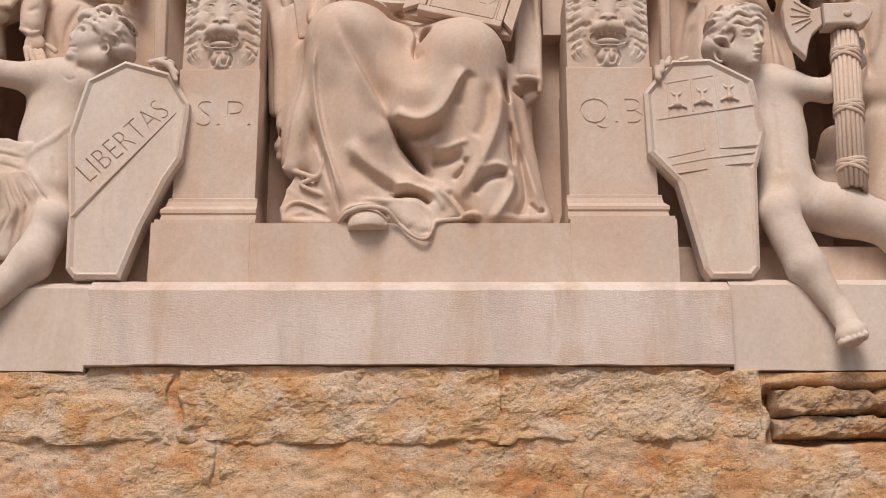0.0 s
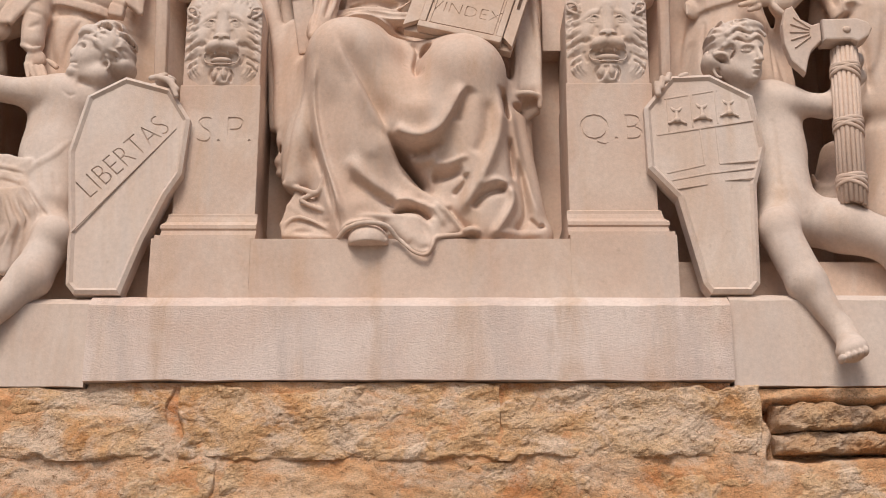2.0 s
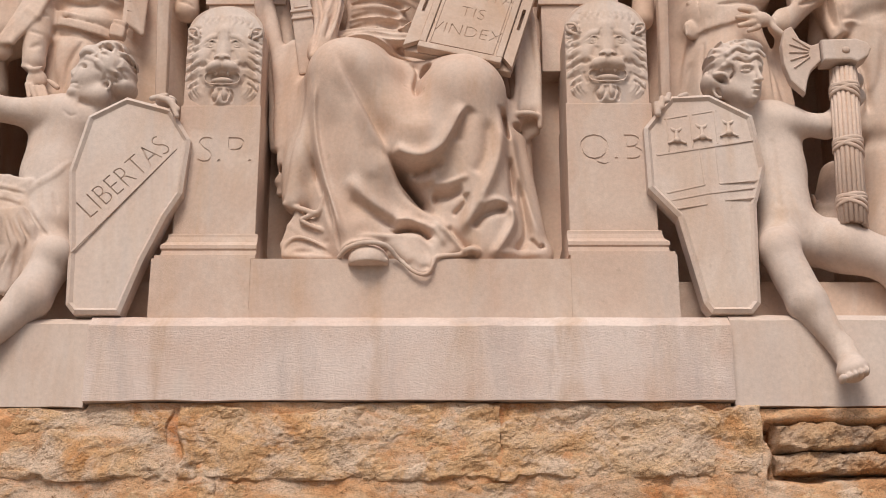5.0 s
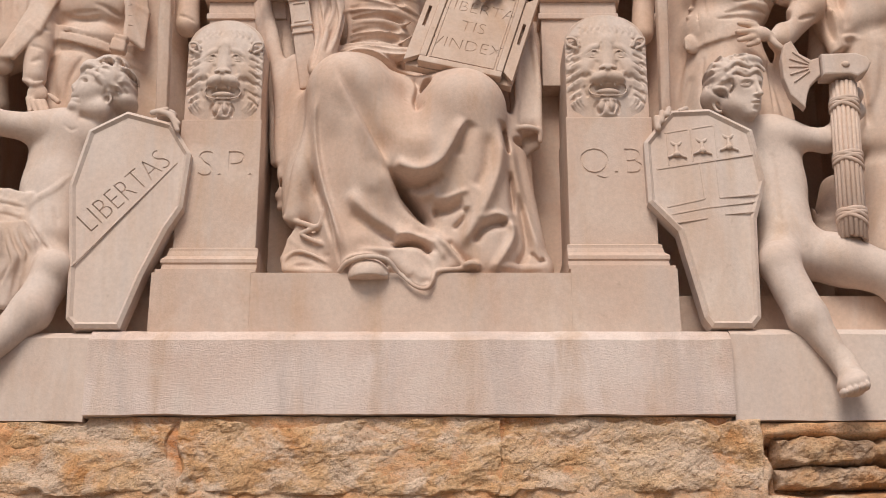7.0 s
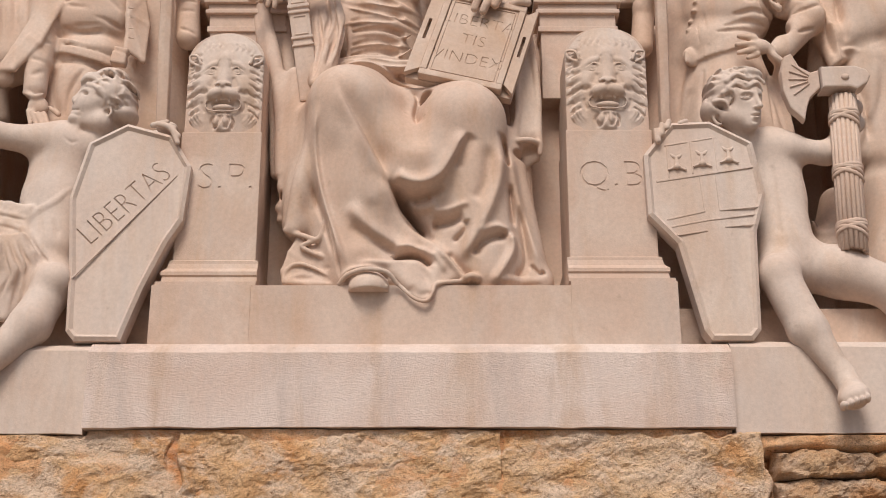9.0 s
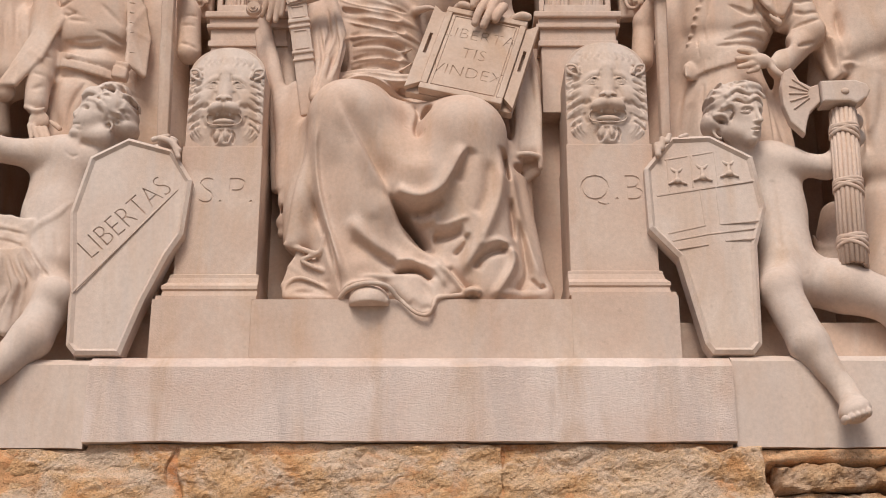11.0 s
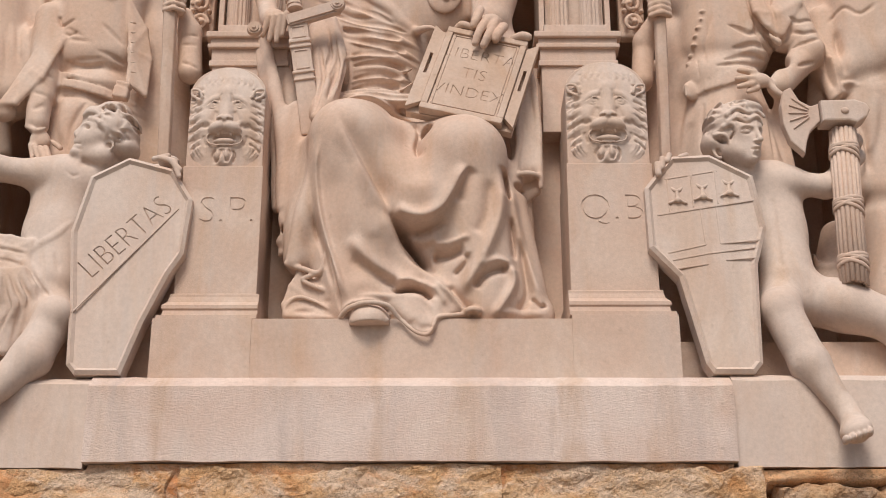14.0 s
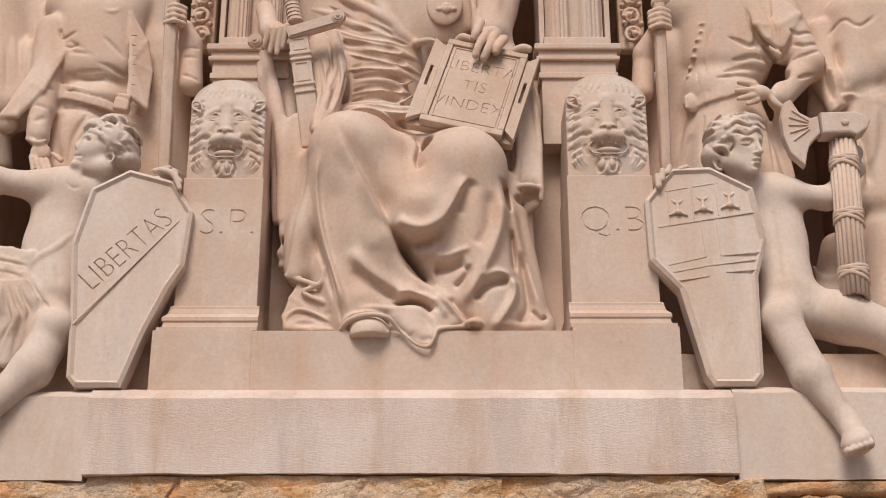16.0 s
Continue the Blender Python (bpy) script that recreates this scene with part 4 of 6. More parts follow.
    ob = c.skin("seated_statue", ROBE, relax=0)
    return tagged(ob, "seated limestone statue in a heavy folded robe on the base", "statue")


seated_figure()


# ---- youths with shields ----
def curly_hair(c, mid, r, seed, face, n=90):
    """Short wavy locks cut into the cap of hair, leaving the face (a direction) free."""
    rng = random.Random(seed)
    f = Vector(face).normalized()
    made = 0
    while made < n:
        u, v = rng.uniform(-1, 1), rng.uniform(-1, 1)
        if u * u + v * v > 0.70 or u * f.x + v * f.y > 0.30:
            continue
        made += 1
        a = math.atan2(v + 0.25, u) + rng.uniform(-0.8, 0.8)
        b = rng.choice((-1, 1)) * rng.uniform(0.7, 1.3)
        x, z, p = mid[0] + u * r, mid[2] + v * r, []
        for i in range(6):
            p.append(c.front((x, mid[1] - 0.08, z)))
            x, z, a = x + 0.014 * math.cos(a), z + 0.014 * math.sin(a), a + b * 0.45
            if math.hypot(x - mid[0], z - mid[2]) > 0.80 * r:
                break
        if len(p) < 3:
            continue
        side = rng.random() < 0.5
        c.press(p, 0.0045 if side else 0.012, 0.012 if side else 0.0045, 0.0075, 0.40, 0.10)
        c.press([(q[0] + 0.008, q[1], q[2] + 0.008) for q in p], 0.008, 0.008, -0.0065, 0.45, 0.10)


def youth_left():
    c = Carving((-1.95, 4.68, 2.55), (-0.98, 5.35, 4.24), 0.0046)
    # trunk, turned behind the shield
    c.rod((-1.576, 5.080, 3.845), (-1.588, 5.060, 3.609), 0.135, 0.125, 0.05, flat=0.75)
    c.rod((-1.588, 5.060, 3.609), (-1.573, 5.020, 3.398), 0.125, 0.12, 0.05, flat=0.8)
    c.rod((-1.682, 5.040, 3.878), (-1.420, 5.080, 3.857), 0.065, 0.07, 0.05)
    c.rod((-1.460, 5.080, 3.857), (-1.473, 5.050, 3.999), 0.070, 0.062, 0.03)
    # outstretched arm
    c.rod((-1.663, 5.020, 3.864), (-1.851, 4.980, 3.882), 0.060, 0.052, 0.03)
    c.rod((-1.851, 4.980, 3.882), (-2.015, 4.920, 3.875), 0.052, 0.045, 0.03)
    # arm behind the shield, fingers on its rim
    c.rod((-1.423, 5.140, 3.871), (-1.180, 5.100, 3.905), 0.055, 0.045, 0.03)
    c.ball((-1.128, 4.955, 3.895), (0.045, 0.04, 0.025), 0.015)
    for a, b in (((-1.175, 4.905, 3.884), (-1.117, 4.900, 3.897)), ((-1.142, 4.895, 3.882), (-1.083, 4.880, 3.861)), ((-1.108, 4.885, 3.870), (-1.060, 4.870, 3.821)), ((-1.087, 4.880, 3.851), (-1.061, 4.865, 3.789))):
        c.rod(a, b, 0.013, 0.011, 0.006)
    # head in profile, tilted back
    c.ball((-1.402, 5.050, 4.075), (0.112, 0.105, 0.100), 0.03)
    c.rod((-1.426, 5.090, 3.979), (-1.446, 5.100, 3.866), 0.076, 0.084, 0.02)
    c.press([(-1.503, 5.020, 3.926), (-1.450, 5.020, 3.915), (-1.401, 5.020, 3.936)], 0.006, 0.020, 0.020)
    c.ball((-1.463, 5.030, 4.018), (0.072, 0.076, 0.066), 0.03)
    c.rod((-1.475, 5.030, 4.103), (-1.488, 5.025, 4.047), 0.042, 0.040, 0.02)
    c.rod((-1.516, 5.020, 3.962), (-1.415, 5.000, 3.942), 0.026, 0.045, 0.03)
    c.rod((-1.500, 5.020, 4.035), (-1.510, 5.020, 3.977), 0.036, 0.032, 0.02)
    c.rod((-1.509, 5.012, 4.078), (-1.533, 5.008, 4.050), 0.010, 0.0125, 0.012)
    c.ball((-1.523, 5.000, 4.033), (0.013, 0.020, 0.009), 0.005)
    c.ball((-1.535, 4.998, 4.024), (0.005, 0.009, 0.004), 0.003, True)
    c.rod((-1.533, 5.010, 4.014), (-1.496, 4.985, 3.997), 0.0095, 0.006, 0.006)
    c.rod((-1.533, 5.010, 3.993), (-1.497, 4.985, 3.979), 0.0095, 0.006, 0.006)
    c.press([(-1.540, 5.000, 3.999), (-1.503, 4.980, 3.987)], 0.003, 0.003, 0.006, 0.0)
    c.press([(-1.533, 5.000, 3.973), (-1.496, 4.980, 3.963)], 0.005, 0.005, 0.003, 0.0)
    c.ball((-1.529, 5.010, 3.960), (0.022, 0.028, 0.020), 0.012)
    c.ball((-1.479, 4.965, 4.057), (0.016, 0.016, 0.008), 0.006, True, -25)
    c.ball((-1.482, 4.984, 4.064), (0.012, 0.012, 0.0065), 0.003, False, -25)
    c.line([(-1.504, 4.985, 4.075), (-1.481, 4.968, 4.077), (-1.455, 4.962, 4.064)], 0.006, 0.005, 0.006)
    # hair over ear and nape
    c.ball((-1.384, 5.060, 4.070), (0.103, 0.118, 0.104), 0.012)
    c.ball((-1.462, 5.040, 4.139), (0.055, 0.080, 0.036), 0.02)
    c.ball((-1.333, 5.060, 3.996), (0.055, 0.080, 0.045), 0.02)
    c.ball((-1.393, 5.060, 4.171), (0.070, 0.085, 0.034), 0.02)
    curly_hair(c, (-1.378, 5.050, 4.081), 0.124, 11, (-0.86, -0.50), 75)
    for p in ([(-1.499, 4.990, 4.125), (-1.470, 4.960, 4.131), (-1.431, 4.940, 4.115), (-1.405, 4.940, 4.084)], [(-1.470, 4.970, 4.099), (-1.430, 4.950, 4.078), (-1.408, 4.950, 4.042)], [(-1.420, 4.950, 4.068), (-1.393, 4.950, 4.032), (-1.404, 4.950, 4.001)]):
        c.line(c.lain(p, 0.002), 0.012, 0.007, 0.006, steps=4)
    e = c.front((-1.388, 4.950, 3.975))
    c.line([(e[0] - 0.018, e[1] + 0.002, e[2] + 0.012), (e[0] + 0.006, e[1] - 0.004, e[2] + 0.024), (e[0] + 0.020, e[1] - 0.002, e[2] + 0.004), (e[0] + 0.002, e[1], e[2] - 0.020), (e[0] - 0.014, e[1], e[2] - 0.016)], 0.0080, 0.0075, 0.004)
    c.ball((e[0] + 0.002, e[1] - 0.006, e[2] + 0.002), (0.011, 0.010, 0.013), 0.004, True, -25)
    # knee and shin coming forward, foot hanging over the edge
    c.rod((-1.581, 5.100, 3.330), (-1.514, 4.920, 3.211), 0.10, 0.082, 0.04)
    c.rod((-1.514, 4.920, 3.204), (-1.566, 4.850, 3.031), 0.080, 0.076, 0.03)
    c.rod((-1.566, 4.850, 3.031), (-1.729, 4.780, 2.817), 0.076, 0.045, 0.03)
    c.rod((-1.729, 4.780, 2.817), (-1.764, 4.720, 2.770), 0.045, 0.035, 0.03)
    c.ball((-1.484, 4.860, 3.221), (0.045, 0.04, 0.05), 0.04)
    # other thigh under the loincloth
    c.rod((-1.619, 5.100, 3.366), (-1.756, 4.930, 3.331), 0.11, 0.085, 0.04)
    c.rod((-1.761, 4.930, 3.319), (-1.842, 4.920, 3.086), 0.080, 0.065, 0.03)
    # cloth and shoulder strap
    c.fold([(-1.496, 4.955, 3.653), (-1.553, 4.945, 3.575), (-1.634, 4.950, 3.512), (-1.698, 4.960, 3.424)], 0.012, 0.020, 0.008, flat=0.7)
    c.sheet([(-1.729, 4.960, 3.492), (-1.848, 4.980, 3.582), (-1.739, 4.965, 3.561), (-1.649, 4.960, 3.540), (-1.660, 4.955, 3.456), (-1.688, 4.950, 3.402), (-1.817, 4.950, 3.409), (-1.848, 4.980, 3.582)], 0.016, 0.015)
    c.sheet([(-1.656, 4.885, 3.257), (-1.747, 4.880, 3.383), (-1.663, 4.910, 3.401), (-1.605, 4.920, 3.339), (-1.574, 4.940, 3.264), (-1.615, 4.930, 3.130), (-1.683, 4.900, 3.075), (-1.783, 4.900, 3.098), (-1.808, 4.880, 3.348), (-1.747, 4.880, 3.383)], 0.018, 0.02)
    c.sheet([(-1.597, 4.940, 3.370), (-1.661, 4.940, 3.446), (-1.577, 4.945, 3.383), (-1.502, 4.950, 3.291), (-1.574, 4.940, 3.264), (-1.633, 4.920, 3.351)], 0.014, 0.015)
    for a, m, b in (((-1.820, 4.950, 3.529), (-1.736, 4.940, 3.508), (-1.666, 4.940, 3.489)), ((-1.813, 4.950, 3.469), (-1.742, 4.940, 3.465), (-1.676, 4.940, 3.441)), ((-1.690, 4.880, 3.367), (-1.628, 4.880, 3.255), (-1.655, 4.900, 3.113)), ((-1.713, 4.870, 3.363), (-1.670, 4.870, 3.229), (-1.718, 4.900, 3.102)), ((-1.661, 4.890, 3.380), (-1.606, 4.900, 3.274), (-1.628, 4.920, 3.154)), ((-1.629, 4.920, 3.410), (-1.580, 4.930, 3.342), (-1.532, 4.940, 3.287))):
        c.crease([a, m, b], 0.011, 0.009, 0.008)
        c.fold([(v[0] + 0.014, v[1], v[2] + 0.006) for v in (a, m, b)], 0.012, 0.010, 0.008)
    c.crease([(-1.544, 4.930, 3.485), (-1.522, 4.920, 3.410)], 0.006, 0.004, 0.015)
    c.ball((-1.524, 4.925, 3.438), (0.006, 0.02, 0.008), 0.006, True)
    c.crease([(-1.551, 4.950, 3.863), (-1.521, 4.960, 3.842), (-1.497, 4.970, 3.852)], 0.006, 0.005, 0.008)
    c.grain(0.001, 26, 7)
    return tagged(c.skin("youth_statue", MARBLE_PALE), "limestone statue of a curly-haired youth sitting behind a shield", "statue")


def youth_right():
    c = Carving((0.80, 4.64, 2.62), (1.95, 5.40, 4.26), 0.0046)
    # trunk
    c.rod((1.363, 5.100, 3.838), (1.375, 5.080, 3.639), 0.125, 0.105, 0.05, flat=0.75)
    c.rod((1.375, 5.080, 3.639), (1.368, 5.030, 3.400), 0.100, 0.12, 0.05, flat=0.8)
    c.rod((1.234, 5.100, 3.851), (1.437, 5.060, 3.854), 0.07, 0.055, 0.05)
    c.rod((1.253, 5.100, 3.851), (1.237, 5.050, 3.958), 0.068, 0.060, 0.03)
    c.crease([(1.338, 4.960, 3.739), (1.336, 4.970, 3.595), (1.331, 4.950, 3.442)], 0.006, 0.004, 0.02)
    c.ball((1.333, 4.935, 3.451), (0.007, 0.02, 0.008), 0.008, True)
    # arm to the bundle of rods
    c.rod((1.434, 5.050, 3.842), (1.577, 5.050, 3.824), 0.056, 0.047, 0.03)
    c.rod((1.577, 5.050, 3.824), (1.733, 5.100, 3.981), 0.045, 0.038, 0.03)
    c.ball((1.725, 5.060, 4.035), (0.030, 0.04, 0.035), 0.015)
    for z in ((1.682, 5.000, 4.033), (1.691, 5.000, 4.007), (1.693, 5.000, 3.981)):
        c.ball(z, (0.020, 0.022, 0.012), 0.006)
    # arm behind the shield, fingers on its rim
    c.rod((1.201, 5.160, 3.878), (0.938, 5.080, 3.881), 0.055, 0.04, 0.03)
    for a, b in (((0.857, 4.870, 3.800), (0.854, 4.880, 3.849)), ((0.873, 4.875, 3.831), (0.878, 4.885, 3.876)), ((0.899, 4.885, 3.866), (0.910, 4.895, 3.896)), ((0.954, 4.895, 3.885), (0.979, 4.900, 3.898))):
        c.rod(a, b, 0.013, 0.012, 0.006)
    # head turned to one side
    c.ball((1.201, 5.050, 4.094), (0.106, 0.105, 0.098), 0.03)
    c.ball((1.250, 5.010, 4.038), (0.066, 0.078, 0.085), 0.03)
    c.rod((1.248, 4.990, 3.950), (1.182, 5.020, 3.983), 0.045, 0.045, 0.035)
    c.ball((1.261, 4.970, 3.913), (0.026, 0.032, 0.024), 0.02)
    c.rod((1.272, 4.980, 4.091), (1.281, 4.975, 4.052), 0.045, 0.036, 0.02)
    c.rod((1.274, 4.965, 3.995), (1.272, 4.965, 3.939), 0.034, 0.028, 0.02)
    c.line([(1.282, 4.940, 4.045), (1.287, 4.932, 4.010), (1.293, 4.920, 3.979)], 0.0085, 0.0120, 0.009)
    c.ball((1.282, 4.932, 3.977), (0.018, 0.014, 0.008), 0.005)
    c.ball((1.270, 4.922, 3.969), (0.006, 0.008, 0.004), 0.003, True)
    c.ball((1.279, 4.940, 3.952), (0.018, 0.017, 0.0065), 0.004)
    c.ball((1.276, 4.942, 3.935), (0.016, 0.017, 0.0075), 0.004)
    c.press([(1.253, 4.940, 3.945), (1.276, 4.930, 3.940), (1.295, 4.940, 3.945)], 0.003, 0.003, 0.008, 0.1)
    c.press([(1.255, 4.940, 3.917), (1.281, 4.940, 3.917)], 0.006, 0.005, 0.006, 0.2)
    e = c.front((1.243, 4.940, 4.024))
    c.ball((e[0], e[1] - 0.003, e[2]), (0.026, 0.015, 0.012), 0.008, True, 6)
    c.ball((e[0], e[1] + 0.009, e[2] - 0.001), (0.019, 0.013, 0.0095), 0.002)
    c.line([(e[0] - 0.022, e[1] + 0.005, e[2] - 0.001), (e[0] - 0.002, e[1] - 0.007, e[2] + 0.011), (e[0] + 0.021, e[1] - 0.001, e[2] + 0.002)], 0.0035, 0.003, 0.003)
    c.press([(1.214, 4.950, 4.037), (1.241, 4.940, 4.048), (1.275, 4.930, 4.037)], 0.010, 0.005, -0.008, 0.2)
    e = c.front((1.304, 4.960, 4.034))
    c.ball((e[0], e[1] - 0.002, e[2]), (0.012, 0.013, 0.009), 0.005, True)
    # hair swept in waves over the brow
    c.ball((1.189, 5.060, 4.094), (0.102, 0.118, 0.104), 0.012)
    c.ball((1.262, 5.020, 4.153), (0.074, 0.080, 0.034), 0.02)
    c.ball((1.126, 5.060, 4.020), (0.050, 0.080, 0.055), 0.02)
    curly_hair(c, (1.177, 5.050, 4.094), 0.130, 23, (0.80, -0.50), 75)
    for p in ([(1.173, 4.940, 4.071), (1.210, 4.930, 4.092), (1.248, 4.920, 4.071), (1.289, 4.930, 4.092), (1.315, 4.950, 4.071)], [(1.168, 4.950, 4.102), (1.213, 4.950, 4.134), (1.260, 4.940, 4.113), (1.301, 4.950, 4.128), (1.327, 4.970, 4.107)], [(1.155, 4.950, 4.055), (1.186, 4.940, 4.061), (1.193, 4.940, 4.035), (1.174, 4.950, 4.009)], [(1.122, 4.960, 4.029), (1.155, 4.940, 4.019), (1.171, 4.940, 3.988)]):
        c.line(c.lain(p, 0.001), 0.013, 0.008, 0.006, steps=4)
        c.press([(q[0], q[1], q[2] - 0.010) for q in c.lain(p, 0.0)], 0.004, 0.007, 0.008)
    e = c.front((1.136, 4.960, 3.967))
    c.line([(e[0] + 0.014, e[1] + 0.002, e[2] + 0.018), (e[0] - 0.010, e[1] - 0.002, e[2] + 0.022), (e[0] - 0.016, e[1], e[2]), (e[0] - 0.004, e[1], e[2] - 0.024), (e[0] + 0.010, e[1] + 0.002, e[2] - 0.026)], 0.0080, 0.0070, 0.004)
    c.ball((e[0], e[1] - 0.004, e[2] + 0.002), (0.009, 0.010, 0.014), 0.004, True, 12)
    c.press([(1.276, 4.880, 3.263), (1.297, 4.870, 3.236), (1.333, 4.880, 3.263)], 0.010, 0.008, 0.006)
    # near leg: knee and shin, foot over the block's edge
    c.rod((1.365, 5.100, 3.364), (1.308, 4.920, 3.253), 0.11, 0.080, 0.04)
    c.ball((1.284, 4.880, 3.254), (0.050, 0.045, 0.055), 0.04)
    c.rod((1.305, 4.900, 3.226), (1.377, 4.840, 3.004), 0.078, 0.072, 0.03)
    c.rod((1.377, 4.840, 3.004), (1.482, 4.800, 2.809), 0.072, 0.040, 0.03)
    c.rod((1.483, 4.800, 2.820), (1.496, 4.750, 2.734), 0.042, 0.050, 0.03)
    c.ball((1.490, 4.740, 2.723), (0.060, 0.06, 0.040), 0.02, turn=18)
    for i in range(5):
        p = Vector((1.439, 4.700, 2.681)).lerp(Vector((1.526, 4.700, 2.710)), i / 4)
        c.ball(p, (0.0125, 0.030, 0.017 + 0.003 * (i == 4)), 0.003)
    # far leg stretched along the wall
    c.rod((1.422, 5.060, 3.338), (1.581, 5.000, 3.289), 0.105, 0.10, 0.05)
    c.rod((1.581, 5.000, 3.289), (1.748, 4.960, 3.211), 0.10, 0.082, 0.04)
    c.rod((1.748, 4.960, 3.211), (1.845, 4.940, 2.999), 0.078, 0.06, 0.03)
    c.grain(0.001, 26, 9)
    return tagged(c.skin("youth_statue", MARBLE_PALE), "limestone statue of a nude curly-haired youth holding shield and rods", "statue")


youth_left()
youth_right()


# ---- shields ----
def rimmed_plate(bm, front, thick, rim, sink):
    """A plate from front-outline points (3D), with a bevelled rim and a slightly sunk field."""
    vs = [bm.verts.new(p) for p in front]
    f = bm.faces.new(vs)
    f.normal_update()
    if f.normal.y > 0:
        f.normal_flip()
        f.normal_update()
    nrm = f.normal.copy()
    back = bmesh.ops.extrude_face_region(bm, geom=[f])
    up = [g for g in back["geom"] if isinstance(g, bmesh.types.BMVert)]
    for v in vs:
        v.co -= nrm * thick
    top = [g for g in back["geom"] if isinstance(g, bmesh.types.BMFace)]
    bmesh.ops.inset_region(bm, faces=top, thickness=rim * 0.6, depth=0.010, use_even_offset=True)
    bmesh.ops.inset_region(bm, faces=top, thickness=rim * 0.5, depth=-sink, use_even_offset=True)
    bmesh.ops.recalc_face_normals(bm, faces=bm.faces)
    return nrm


def shield(front, label, thick=0.075, rim=0.024, sink=0.012):
    bm = bmesh.new()
    n = rimmed_plate(bm, [Vector(p) for p in front], thick, rim, sink)
    root = thing("shield", label, "shield", "shields", front[0])
    bm.transform(Matrix.Translation(-Vector(front[0])))
    body = part("plate", bm, MARBLE_PALE, root)
    return root, body, n


def ridge(root, a, b, w, h, name="ridge"):
    """A low raised bar between two points of the shield's face."""
    a, b = Vector(a), Vector(b)
    d = b - a
    bm = bmesh.new()
    bmesh.ops.create_cube(bm, size=1, matrix=Matrix.Diagonal((d.length, h * 2, w, 1)))
    bmesh.ops.bevel(bm, geom=list(bm.edges), offset=min(w, h) * 0.35, segments=1, affect="EDGES")
    m = Matrix.Translation((a + b) / 2 - root.location) @ Vector((1, 0, 0)).rotation_difference(d).to_matrix().to_4x4()
    bm.transform(m)
    return part(name, bm, MARBLE_PALE, root)


LEFT = [(-1.421, 4.890, 3.800), (-1.273, 4.895, 3.885), (-1.087, 4.892, 3.831), (-1.004, 4.885, 3.696), (-1.021, 4.872, 3.460), (-1.074, 4.866, 3.366), (-1.151, 4.855, 3.178), (-1.220, 4.842, 2.962), (-1.396, 4.842, 2.963), (-1.428, 4.844, 3.001), (-1.442, 4.859, 3.248), (-1.474, 4.877, 3.555)]
shl, shl_plate, shl_n = shield(LEFT, "eight-sided limestone shield inscribed LIBERTAS on a diagonal band", sink=0.012)
RIGHT = [(0.799, 4.883, 3.743), (0.876, 4.888, 3.842), (0.913, 4.890, 3.886), (1.071, 4.890, 3.893), (1.236, 4.885, 3.799), (1.269, 4.874, 3.569), (1.220, 4.866, 3.411), (1.201, 4.844, 3.006), (1.168, 4.842, 2.966), (1.013, 4.842, 2.966), (0.987, 4.844, 3.006), (0.911, 4.863, 3.359), (0.803, 4.870, 3.484)]
shr, shr_plate, shr_n = shield(RIGHT, "pointed limestone shield carved with a cross and towers")


# ---- standing men behind, in full coats and belts ----
def grip(c, mid, side, r=0.014):
    """A fist: palm and four fingers closed round a shaft."""
    x, y, z = mid
    c.ball((x, y + 0.02, z), (0.045, 0.04, 0.05), 0.015)
    for i in range(4):
        h = z + 0.040 - i * 0.026
        c.line([(x - side * 0.045, y, h + 0.006), (x, y - 0.034, h), (x + side * 0.040, y - 0.012, h - 0.006)], r, r * 0.85, 0.004, steps=3)


